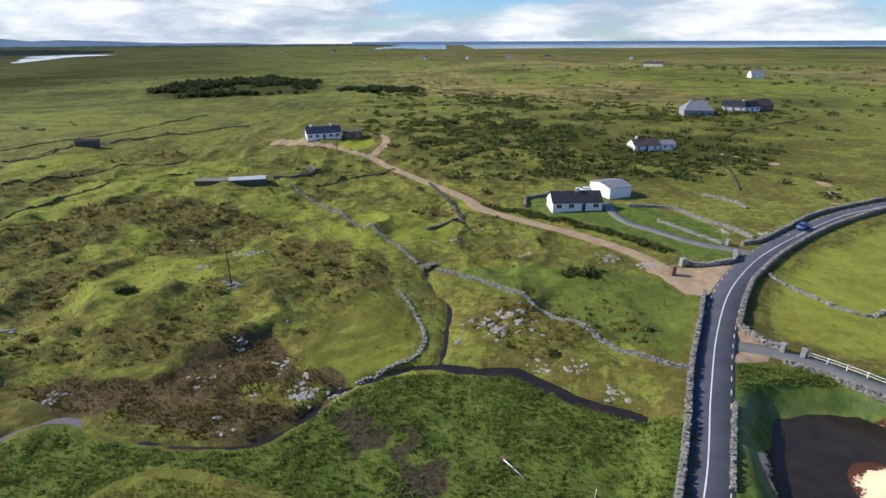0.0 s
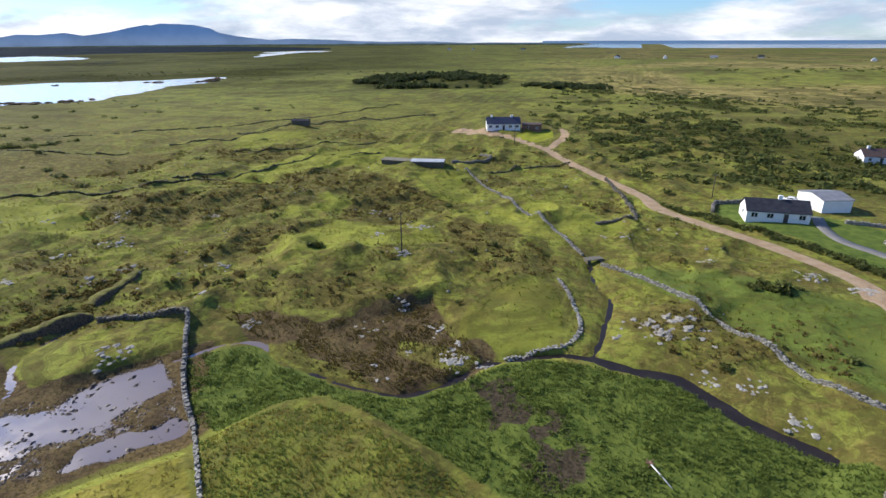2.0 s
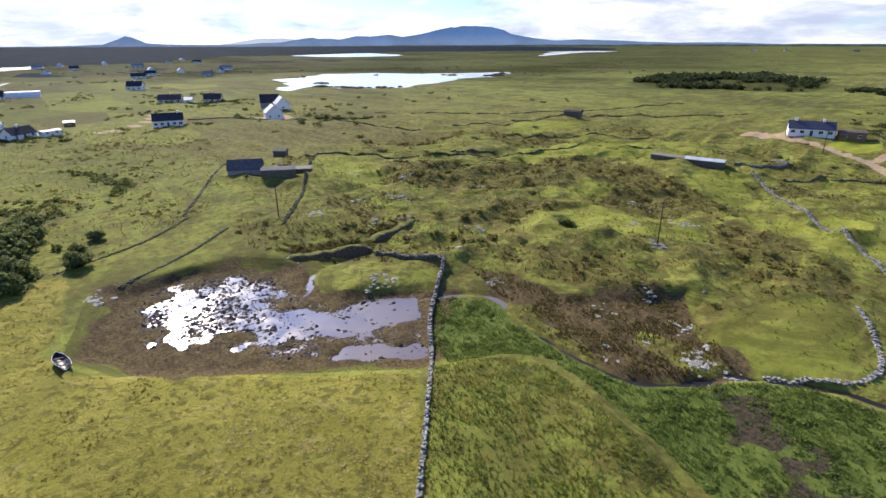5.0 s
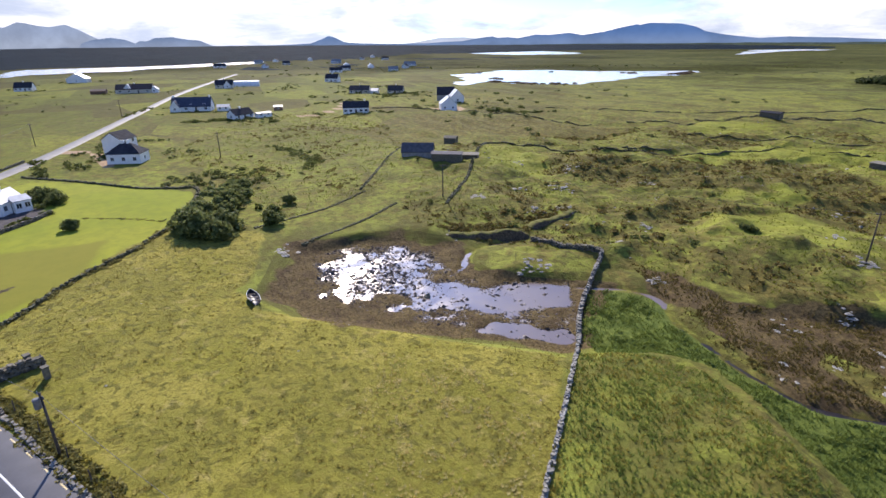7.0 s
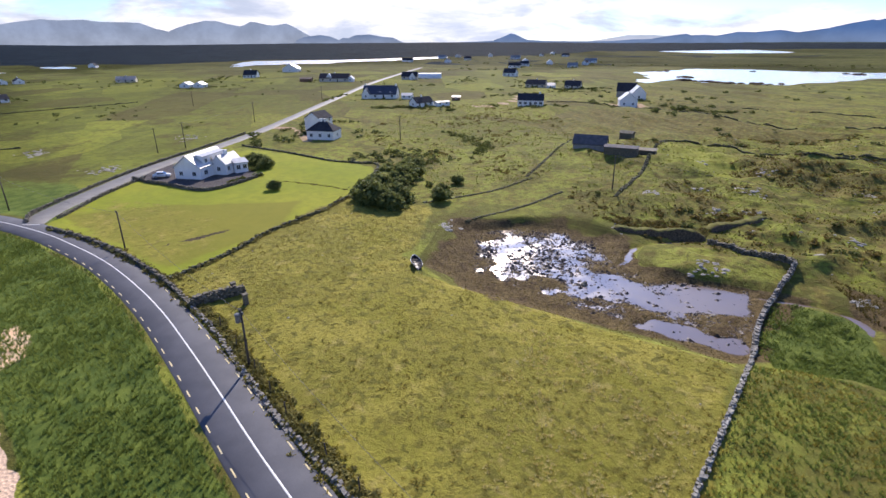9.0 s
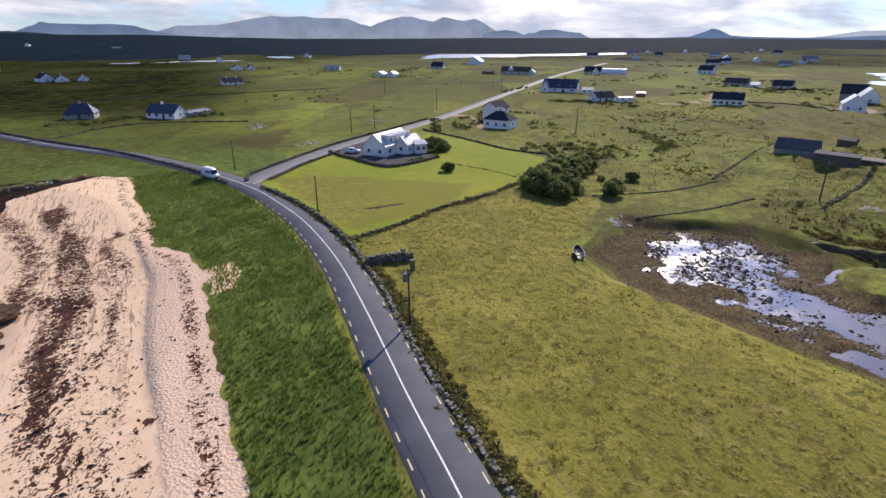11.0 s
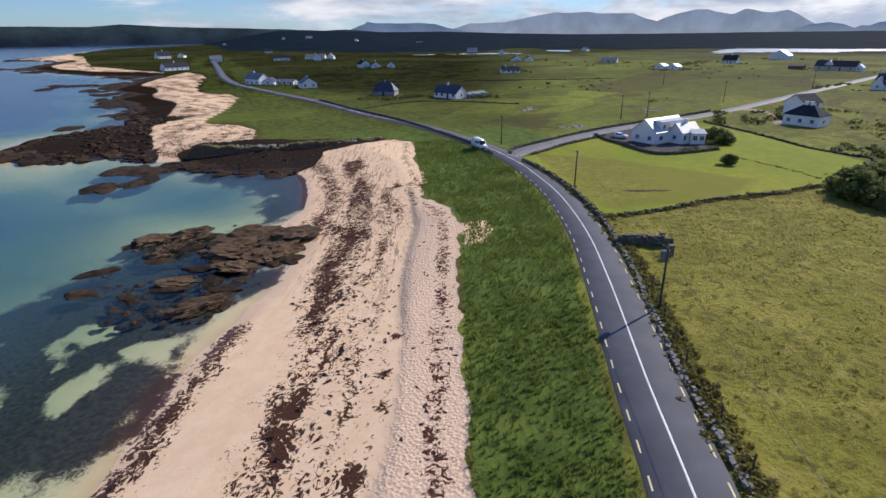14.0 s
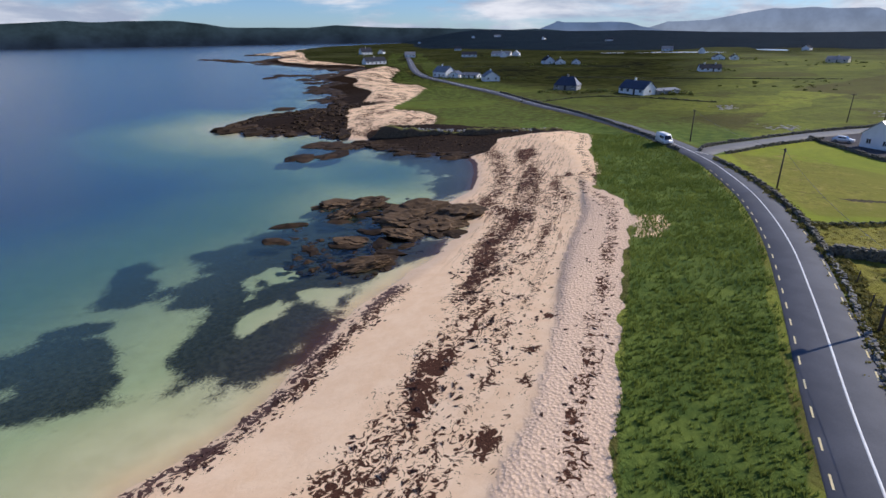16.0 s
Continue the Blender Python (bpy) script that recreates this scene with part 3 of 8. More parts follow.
n.link(tc, shore_line.inputs["Vector"])
streaked = n.n("ShaderNodeMapping")
streaked.inputs["Scale"].default_value = (0.10, 1.0, 1.0)
n.link(shore_line.outputs[0], streaked.inputs["Vector"])
wrack_noise = n.math("ADD", n.math("MULTIPLY", n.noise(tc, 1.05, 5, 0.60, 2.6), 0.75), n.math("MULTIPLY", n.noise(tc, 0.36, 4, 0.6, 0.9), 0.35))
strewn = n.math("ADD", n.math("MULTIPLY", n.attr("cover_d", 1), 0.50), n.math("MULTIPLY", n.math("SUBTRACT", wrack_noise, 0.05), 0.80))
wrack = n.ramp(strewn, 0.575, 0.605)
height = n.n("ShaderNodeSeparateXYZ")
n.link(tc, height.inputs[0])
sunk = n.ramp(height.outputs[2], SEA_Z + 0.02, SEA_Z - 0.2)
wrack = n.mix(sunk, wrack, n.ramp(strewn, 0.47, 0.76))
weed = n.mix(n.ramp(grain, 0.35, 0.65), (0.040, 0.017, 0.010), (0.115, 0.050, 0.030))
sand = n.mix(wrack, sand, n.mix(sunk, weed, n.mix(n.ramp(fine, 0.35, 0.65), (0.030, 0.030, 0.030), (0.085, 0.078, 0.066))))
streak_line = n.ramp(n.noise(streaked.outputs[0], 1.7, 5, 0.6, 1.2), 0.555, 0.59)
sand = n.mix(n.math("MULTIPLY", n.math("MULTIPLY", streak_line, n.attr("cover_f", 0)), 0.65), sand, (0.20, 0.105, 0.066))
col = n.mix(masked("cover_b", 2, fine, 0.42, 0.58, 0.45), col, sand)
col = n.mix(masked("cover_g", 0, small, 0.42, 0.58, 0.5), col, n.mix(n.ramp(fine, 0.35, 0.65), (0.011, 0.008, 0.006), (0.046, 0.028, 0.018)))
col = n.mix(n.attr("cover_g", 1), col, n.mix(n.ramp(fine, 0.35, 0.65), (0.060, 0.054, 0.056), (0.115, 0.105, 0.105)))
gravel = n.mix(n.ramp(small, 0.35, 0.65), (0.34, 0.235, 0.140), (0.45, 0.330, 0.210))
gravel = n.mix(n.math("MULTIPLY", n.ramp(grain, 0.4, 0.7), 0.5), gravel, (0.22, 0.165, 0.11))
col = n.mix(masked("cover_c", 0, fine, 0.4, 0.6, 0.3), col, gravel)
tall = n.math("ADD", n.math("MULTIPLY", fine, 1.0), n.math("MULTIPLY", grain, 0.35))
calm = n.math("SUBTRACT", 1.0, n.math("MULTIPLY", n.math("MAXIMUM", n.attr("cover_b", 2), n.attr("cover_a", 1)), 0.93))
dimple = n.n("ShaderNodeTexVoronoi", Scale=3.4)
n.link(tc, dimple.inputs["Vector"])
tread = n.math("MULTIPLY", n.math("MULTIPLY", dimple.outputs["Distance"], n.attr("cover_c", 1)), 0.55)
ripple_line = n.math("MULTIPLY", n.math("MULTIPLY", n.ramp(wrack_noise, 0.4, 0.6), n.attr("cover_b", 2)), 0.03)
finish(n, col, n.math("SUBTRACT", 0.95, n.math("MULTIPLY", damp, 0.45)), n.bump(n.math("ADD", n.math("MULTIPLY", tall, calm), n.math("ADD", n.math("ADD", tread, ripple_line), n.math("MULTIPLY", clump, n.math("ADD", n.math("MULTIPLY", wild, 2.0), n.math("MULTIPLY", n.attr("cover_a", 2), 2.2))))), 0.6, 0.26), Specular_IOR_Level=n.math("ADD", n.math("MULTIPLY", damp, 0.25), n.math("SUBTRACT", 0.085, n.math("MULTIPLY", n.attr("cover_c", 2), 0.07))))

xs = spaced(-4900, 4900, -112, 66, 0.62)
ys = spaced(-4900, 4900, -112, 165, 0.66, 1.045)
ground_mesh, gp, gz = sheet("ground", xs, ys, ground_z)
reach = np.hypot(gp[:, 0], gp[:, 1])
land = depth_in(gp, LAND)
sea_in = depth_in(gp, SEA)
wob = fbm(gp, 5, 21, 3) - 0.5
rough_edge = fbm(gp, 9, 28, 4) - 0.5
edge = lambda poly, soft=1.2, rag=0.0: step(depth_in(gp, poly) + 2.0 * wob + rag * rough_edge, -soft, soft)
road_off = away(gp, ROAD)
side = (gp[:, 1] - gp[:, 0] * 0.62) < 7
lush_mask = step(land, -0.3, 1.0) * (1 - step(road_off, 24, 34)) * (depth_in(gp, FIELD) < -3) * side
lush_mask = np.maximum(lush_mask * (gp[:, 0] < 30), edge([(34, 50), (38, 60), (48, 63.5), (62, 62), (70, 55), (75, 52), (80, 62), (55, 66.5), (45, 68), (40, 66), (34, 57)]))
meadow = edge([(-70, -134), (-98, -112), (-108, -100), (-120, -125), (-131, -165), (-140, -192), (-150, -225), (-140, -255), (-100, -215), (-90, -186), (-96, -172), (-86, -145)], 3)
lush_mask = np.maximum(lush_mask * (1 - 0.55 * step(reach, 120, 180)), 0.5 * meadow)
inlet_bank = np.maximum(edge([(28, 20), (33, 32), (37, 45), (38.5, 56), (34, 58), (30, 45), (26, 30)], 1.0), edge([(33, 50), (38, 61), (48, 64), (64, 62), (74, 52), (62, 57), (50, 58.0), (43, 56.5), (38, 50)], 1.2))
lush_mask = np.maximum(lush_mask * step(road_off + 1.0 * wob, 3.2, 4.2), inlet_bank)
mown_mask = edge(MOWN, 0.6)
lush_mask = np.maximum(lush_mask, edge(GARDEN, 0.6))
mown_mask = np.maximum(mown_mask, 0.9 * edge([(-48, 236), (-36, 229), (-30, 242), (-33, 254), (-42, 252)]))
dry_mask = np.maximum(edge(FIELD, 2.0, 5), 0.32 * edge(EAST_FIELD, 3, 6))
dry_mask = np.maximum(dry_mask, 0.50 * edge([(-60, -48.5), (-75, -60), (-92, -78), (-90, -70), (-78, -53), (-62, -41.5), (-45, -31.5), (-38, -28), (-45, -36)], 2.5, 6))
dry_mask = np.maximum(dry_mask, 0.50 * edge([(-100, -66), (-75, -38), (-84, -30), (-104, -34), (-118, -50), (-122, -63)], 6))
dry_mask = np.maximum(dry_mask, 0.42 * step(land, 0.5, 2) * (1 - step(road_off, 20, 26)) * side * step(fbm(gp, 9, 87, 4), 0.48, 0.62) * (gp[:, 0] < 10))
dry_mask = np.maximum(dry_mask, 0.38 * step(road_off, 2.6, 2.9) * (1 - step(road_off + 1.2 * wob, 3.5, 4.4)))
reed_mask = edge(REEDS)
isle_mask = edge(ISLE, 1.5, 5)
lush_field = edge([(1, 100), (36, 67), (50, 92), (46, 99), (38, 101), (12, 108)], 2)
bog_mask = np.maximum(edge(BOG, 1.5, 9), edge(BOG_SHORE, 2.2, 9) * (1 - edge([(-82, 41), (-79, 50), (-66, 56), (-60, 52), (-66, 43), (-72, 38)], 1)))
bog_mask *= 1 - edge([(-30, 65), (-28, 60), (-18, 59), (-16, 63.5), (-22, 66)], 1) * 0.8
# Far cloud shadow painted in as darker ground, beside real moor and plantation.
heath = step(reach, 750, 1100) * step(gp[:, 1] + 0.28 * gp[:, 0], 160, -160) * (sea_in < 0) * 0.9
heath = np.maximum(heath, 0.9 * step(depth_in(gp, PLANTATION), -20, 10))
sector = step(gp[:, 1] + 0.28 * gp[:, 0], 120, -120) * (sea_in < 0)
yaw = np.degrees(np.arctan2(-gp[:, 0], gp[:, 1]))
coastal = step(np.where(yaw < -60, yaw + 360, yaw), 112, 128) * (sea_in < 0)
# Sector and coast are darkened in colour for the cloud shadow lying there.
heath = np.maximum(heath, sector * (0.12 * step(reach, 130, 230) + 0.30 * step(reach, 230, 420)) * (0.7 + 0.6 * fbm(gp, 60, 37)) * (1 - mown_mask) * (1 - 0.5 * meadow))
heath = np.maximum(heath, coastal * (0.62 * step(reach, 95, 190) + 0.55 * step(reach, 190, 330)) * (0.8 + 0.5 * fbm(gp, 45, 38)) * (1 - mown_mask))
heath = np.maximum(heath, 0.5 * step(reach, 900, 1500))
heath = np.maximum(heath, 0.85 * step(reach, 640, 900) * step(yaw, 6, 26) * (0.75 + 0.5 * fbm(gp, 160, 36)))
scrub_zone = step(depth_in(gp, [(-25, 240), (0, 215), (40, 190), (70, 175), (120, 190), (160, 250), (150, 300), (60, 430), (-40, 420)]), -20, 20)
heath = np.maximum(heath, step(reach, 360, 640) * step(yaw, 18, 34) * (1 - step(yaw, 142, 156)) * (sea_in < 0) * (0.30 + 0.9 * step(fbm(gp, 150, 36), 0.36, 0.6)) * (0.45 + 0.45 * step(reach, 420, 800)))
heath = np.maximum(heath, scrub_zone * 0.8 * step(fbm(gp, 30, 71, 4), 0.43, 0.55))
sand_mask = step(-land + 1.5 * wob + 1.2 * (fbm(gp, 1.8, 27, 2) - 0.5), -0.4, 0.5)
sand_mask = np.maximum(sand_mask * (1 - inlet_bank), 0.62 * edge([(-57.5, -51.5), (-62, -49), (-59, -46), (-54, -44.5), (-51.5, -45.7)], 2, 5))
gravel_mask = np.zeros(len(gp))
for line, r in ((DRIVE, 1.9), (DRIVE_LOOP, 1.8), (BYWAY, 0.9)):
    gravel_mask = np.maximum(gravel_mask, 1 - step(away(gp, line) + 1.0 * wob, r - 0.5, r + 0.6))
gravel_mask = np.maximum(gravel_mask, edge(FORECOURT, 0.6))
gravel_mask = np.maximum(gravel_mask, edge([(-79, 251), (-68, 240), (-50, 234), (-38, 226), (-44, 236), (-60, 245), (-74, 253)], 1))
gravel_mask = np.maximum(gravel_mask, 0.9 * edge([(45, 77.5), (47.5, 78), (51.5, 71.5), (49, 67.5), (42, 67), (41, 68.5)], 0.7))
for line, r, f in ((GREEN_LANE, 1.6, 0.42), (MEADOW_PATH, 0.9, 0.35)):
    gravel_mask = np.maximum(gravel_mask, f * (1 - step(away(gp, line), r * 0.5, r + 0.8)))
for line, r in ((curve([(-279, 50), (-285, 62), (-305, 77), (-327, 86)], 2), 1.8), (curve([(-220, -46), (-217, -34), (-191, -27)], 2), 1.4)):
    gravel_mask = np.maximum(gravel_mask, 0.85 * (1 - step(away(gp, line), r - 0.4, r + 1.6)))
gravel_mask = np.maximum(gravel_mask, 0.8 * edge([(-278, 120), (-289, 133), (-286, 144), (-266, 140), (-262, 131)], 2))
shingle_mask = step(land, -11.5, -9.0) * (land < 1) * (depth_in(gp, BERM_TOP) > -0.3)
# wrack lies in belts along the beach
streak_mask = step(-land, 3.0, 8.0) * step(sea_in, -0.8, -2.5) * (1 - shingle_mask) * step(-gp[:, 0], 24, 46) * (gp[:, 0] > -110)
patchy = step(fbm(along_shore(gp), 2.0, 25, 3), 0.38, 0.60)
wrack_mask = (0.33 + 0.16 * patchy) * np.exp(-((away(gp, WEED_LOW)) / 2.4) ** 2) + (0.38 + 0.14 * patchy) * np.exp(-((away(gp, WEED_MID) - 0.3) / 3.3) ** 2)
between = np.clip(1 - np.abs(away(gp, BERM) - 4.0) / 6.0, 0, 1) * (shingle_mask < 0.5)
wrack_mask = np.maximum(wrack_mask, (0.27 + 0.19 * patchy) * between)
wrack_mask = np.maximum(wrack_mask, 0.36 * np.exp(-((land + 2.2) / 1.6) ** 2))
wrack_mask = np.maximum(wrack_mask, 0.42 * np.exp(-((sea_in + 6) / 3.5) ** 2) * (gp[:, 0] < -40))
# dark weed on the sea bed
BED_WEED = [[(-16, -88), (-9, -87), (-4.0, -85.3), (-2.2, -73.6), (0.6, -65.6), (1.6, -60.3), (4.0, -58.5), (2.0, -51.5), (0.3, -45.4), (-4.4, -46.0), (-9.3, -49.0), (-15.4, -53.4), (-22, -58), (-31, -62.5), (-42, -70), (-40, -80), (-30, -90)],
            [(10.6, -72.5), (7.6, -71.2), (2.3, -71.2), (0.0, -78.2), (5.2, -81), (8.4, -79)], [(5.5, -81.0), (0.0, -82.6), (2.4, -87.2)], [(16.5, -54.6), (12.5, -53.0), (7.6, -52.4), (6.3, -56.3), (5.0, -60.3), (7.4, -64.0), (12.6, -68.8), (18, -64.6)], [(14, -67.2), (5.6, -65.8), (5.2, -69.0), (13, -69.4)]]
BED_WEED += [[(-50, -80), (-66, -94), (-72, -107), (-81, -112), (-62, -131), (-54, -125), (-59, -110), (-54, -97), (-44, -86)], [(36, 44), (37, 56), (46, 60), (62, 60), (56, 50), (47, 51), (46.5, 44)], [(-36, -176), (-60, -160), (-72, -205), (-106, -245), (-130, -330), (-120, -335), (-85, -250), (-50, -212)]]
holes = np.zeros(len(gp))
for poly in ([(-8.2, -69.0), (-11.8, -72.5), (-14.5, -67.0), (-11.8, -62.2), (-9.3, -65.0), (-5.0, -61.5)], [(-3.8, -56.6), (-7.3, -61.2), (-10.4, -61.3), (-8.8, -55.8), (-6.4, -54.6)], [(-11.4, -62.9), (-16.4, -59.2), (-14.4, -55.4), (-12.0, -58.8)]):
    holes = np.maximum(holes, step(depth_in(gp, poly) + 7 * (fbm(gp, 3.0, 24, 4) - 0.5), -0.5, 1.9))
bed = np.zeros(len(gp))
for poly in BED_WEED:
    bed = np.maximum(bed, step(depth_in(gp, poly) + 11 * (fbm(gp, 5, 23, 5) - 0.5), -2.6, 3.4))
SPIT = [(-64, -150), (-72, -152), (-80, -143), (-84, -138), (-95, -123), (-106, -109), (-97, -110.5), (-84.5, -115), (-75, -108), (-67.7, -108.5), (-64.7, -112.4), (-59.5, -119.7), (-58.3, -129.6), (-59.3, -140)]
POINT = [(-31.9, -191), (-43.1, -204.4), (-53.5, -212.8), (-62.5, -214), (-73.2, -212), (-84.6, -216), (-94.3, -220.4), (-96.7, -200), (-85.8, -197), (-76, -191), (-67.9, -175), (-60.5, -156.7), (-55.4, -147.5), (-52.7, -154.2), (-49, -163), (-39.9, -166.4), (-34.9, -172.6)]
rock_mask = np.zeros(len(gp))
for poly in (SPIT, POINT):
    rock_mask = np.maximum(rock_mask, step(depth_in(gp, poly) + 3 * wob, -0.6, 0.8))
wrack_mask = np.maximum(wrack_mask, (0.20 + 0.20 * patchy) * (gp[:, 0] < -60) * (gp[:, 1] < -140) * (sea_in < -1))
for x, y, r in ((-13.3, -27.5, 1.6), (-12.2, -26.3, 1.0), (-19.5, -30.5, 0.9), (-69.5, -75.2, 1.6), (-70.5, -76.6, 1.2), (-28.1, -37.1, 0.8), (-23.0, -33.8, 0.7)):
    wrack_mask = np.maximum(wrack_mask, 0.62 * np.exp(-((gp[:, 0] - x) ** 2 + (gp[:, 1] - y) ** 2) / (r * r)))
rock_mask = np.maximum(rock_mask, step(away(gp, curve([(-88, -228), (-106, -258), (-115, -300), (-136, -340), (-142, -375), (-172, -420), (-205, -470), (-184, -560), (-196, -705), (-280, -870)], 5)), 15, 6))
wrack_mask = np.where(sea_in > -0.8, np.maximum(wrack_mask * (sea_in < 0), bed * (1 - holes)), wrack_mask)
rock_mask *= sea_in < 1.5
damp_mask = step(sea_in, -3.0, -0.8) * (1 - step(sea_in, 0.0, 1.5))
colours(ground_mesh, "cover_a", np.maximum(lush_mask, 0.55 * lush_field) * (1 - mown_mask), np.maximum(mown_mask, 0.46 * isle_mask), dry_mask)
wild_mask = np.maximum(step(gp[:, 1] + 0.2 * gp[:, 0], 12, 38) * (1 - step(reach, 260, 480)), 0.85 * step(reach, 92, 112) * (1 - step(reach, 300, 420)) * step(yaw, 50, 60) * (1 - step(yaw, 98, 112))) * (1 - np.clip(mown_mask + reed_mask + 0.8 * bog_mask + 0.6 * isle_mask + lush_mask, 0, 1)) * (1 - dry_mask) * (1 - 0.5 * lush_field)
court = edge([(-138.6, -64.9), (-132.0, -55.0), (-125.0, -44.0), (-131.2, -37.6), (-138.4, -34.0), (-150, -38), (-156.2, -60.5), (-151.6, -63.8)], 0.8)
turf_mask, heather_zone = np.zeros(len(gp)), np.zeros(len(gp))
ragged = 12 * (fbm(gp, 11, 33, 4) - 0.5) + 5 * (fbm(gp, 2.5, 34, 3) - 0.5)
for poly in TURF:
    turf_mask = np.maximum(turf_mask, step(depth_in(gp, poly) + ragged, -1.2, 1.6))
for poly in HEATHER:
    heather_zone = np.maximum(heather_zone, step(depth_in(gp, poly) - ragged, -1.2, 1.6))
colours(ground_mesh, "cover_h", turf_mask * (1 - heather_zone), heather_zone)
colours(ground_mesh, "cover_g", rock_mask, court, wild_mask * (1 - 0.7 * turf_mask))
colours(ground_mesh, "cover_b", reed_mask, bog_mask, sand_mask)
moor = step(reach, 150, 260) * step(yaw, 42, 60) * (1 - step(yaw, 100, 116)) * 0.85
moor = np.maximum(moor, 1.2 * (1 - step(away(gp, curve([(-85, -44.5), (-90, -37), (-95.5, -29)])) + 1.5 * wob, 0.8, 1.8)))
moor = np.maximum(moor * (1 - mown_mask * (road_off > 20)), edge([(-109, -68.3), (-113, -47.3), (-112.4, -30.8), (-112, -21), (-96, -21.9), (-77.2, -36.5), (-89.6, -47.9)], 4))
pale_hill = step(reach, 330, 480) * step(-yaw, -14, 2) * (1 - step(-yaw, 62, 80)) * step(fbm(gp, 130, 39, 3), 0.40, 0.55)
colours(ground_mesh, "cover_e", moor, pale_hill, 1 - 0.75 * step(reach, 170, 320))
plots_mask = step(reach, 110, 190) * step(yaw, 55, 75) * (1 - step(np.where(yaw < 0, yaw + 360, yaw), 150, 175)) * (1 - step(reach, 500, 900))
heather_mask = np.maximum(step(fbm(gp, 15, 68, 6), 0.53, 0.63) * 0.5 * (1 - turf_mask), 0.6 * heather_zone) + 0.05
colours(ground_mesh, "cover_f", streak_mask, plots_mask * (1 - mown_mask), heather_mask)
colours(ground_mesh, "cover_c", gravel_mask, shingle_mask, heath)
ditch = (1 - step(away(gp, curve([(-87.6, -43), (-89.5, -37.8), (-93.0, -33.4), (-96, -29.3)])) + 1.2 * wob, 0.2, 0.9)) * step(fbm(gp, 2.2, 30, 2), 0.30, 0.45)
colours(ground_mesh, "cover_d", damp_mask, wrack_mask, np.maximum(0.75 * ditch, 0.8 * edge(DEAD_REEDS, 2, 10) * step(fbm(gp, 3, 29, 3), 0.36, 0.54)))
ground = tagged(new("ground", ground_mesh), "rough green and heather-brown coastal pasture with pale beach sand", "ground", kind="structure")
ground_mesh.materials.append(m_ground)


def at_z(x, y):
    return float(ground_z(np.array([[x, y]], float))[0])


# ---- water ----
m_sea, n = material("sea_water")
tc = n.n("ShaderNodeTexCoord").outputs["Object"]
deep = n.attr("depth", 0)
body = n.mix(n.ramp(deep, 0.0, 0.40), (0.15, 0.24, 0.22), (0.040, 0.112, 0.155))
body = n.mix(n.ramp(deep, 0.30, 0.95), body, (0.010, 0.042, 0.110))
swell = n.math("ADD", n.noise(tc, 1.6, 4, 0.6), n.math("MULTIPLY", n.noise(tc, 0.22, 3), 1.2))
nrm = n.bump(swell, 0.22, 0.25)
murk = n.n("ShaderNodeBsdfDiffuse")
n.link(body, murk.inputs[0])
clear = n.n("ShaderNodeBsdfTransparent")
tint = n.mix(n.ramp(deep, 0.0, 0.10, 0, 1, False), (0.86, 0.93, 0.97), (0.50, 0.74, 0.70))
n.link(n.mix(n.ramp(deep, 0.08, 0.34), tint, (0.15, 0.38, 0.46)), clear.inputs[0])
under = n.n("ShaderNodeMixShader")
n.link(n.ramp(deep, 0.10, 0.60, 0.0, 0.9, False), under.inputs[0])
n.link(clear.outputs[0], under.inputs[1])
n.link(murk.outputs[0], under.inputs[2])
gloss = n.n("ShaderNodeBsdfGlossy", Roughness=0.16)
n.link(nrm, gloss.inputs["Normal"])
fres = n.n("ShaderNodeFresnel", IOR=1.33)
n.link(nrm, fres.inputs["Normal"])
top = n.n("ShaderNodeMixShader")
n.link(n.math("MULTIPLY", fres.outputs[0], 0.95), top.inputs[0])
n.link(under.outputs[0], top.inputs[1])
n.link(gloss.outputs[0], top.inputs[2])
out = n.n("ShaderNodeOutputMaterial")
n.link(top.outputs[0], out.inputs[0])

sx, sy = spaced(-4900, 4900, -100, 70, 1.5, 1.07, 150), spaced(-4900, 4900, -130, 70, 1.5, 1.07, 150)
sea_mesh, sp, sz = sheet("sea", sx, sy, lambda p: np.full(len(p), SEA_Z))
fall = SEA_Z - ground_z(sp)
open_sea = step(depth_in(sp, SEA), 25, 60) * 0.3
colours(sea_mesh, "depth", np.clip(fall / 5.5, 0, 1) * 0.9 + open_sea * step(-sp[:, 1], 60, 200))
bm = bmesh.new()
bm.from_mesh(sea_mesh)
bm.verts.ensure_lookup_table()
dry_faces = [f for f in bm.faces if max(fall[v.index] for v in f.verts) < -0.35 or (f.verts[0].co.x > 22 and f.verts[0].co.y > 24 and f.verts[0].co.x < 150)]
bmesh.ops.delete(bm, geom=dry_faces, context="FACES")
bm.to_mesh(sea_mesh)
bm.free()
sea = tagged(new("water", sea_mesh), "clear turquoise sea turning deep blue far from the beach", "sea", kind="structure")
sea_mesh.materials.append(m_sea)
sea.visible_shadow = False

m_pool, n = material("still_water")
tc = n.n("ShaderNodeTexCoord").outputs["Object"]
ripple = n.bump(n.noise(tc, 3.0, 4, 0.6), 0.05, 0.1)
mud = n.n("ShaderNodeBsdfDiffuse")
n.put(mud.inputs[0], (0.165, 0.118, 0.088))
gloss = n.n("ShaderNodeBsdfGlossy", Roughness=0.24)
n.put(gloss.inputs[0], (0.98, 0.92, 0.86))
n.link(n.ramp(n.noise(tc, 0.11, 4, 0.6, 0.8), 0.35, 0.65, 0.09, 0.25), gloss.inputs["Roughness"])
n.link(ripple, gloss.inputs["Normal"])
fres = n.n("ShaderNodeFresnel", IOR=1.36)
n.link(ripple, fres.inputs["Normal"])
top = n.n("ShaderNodeMixShader")
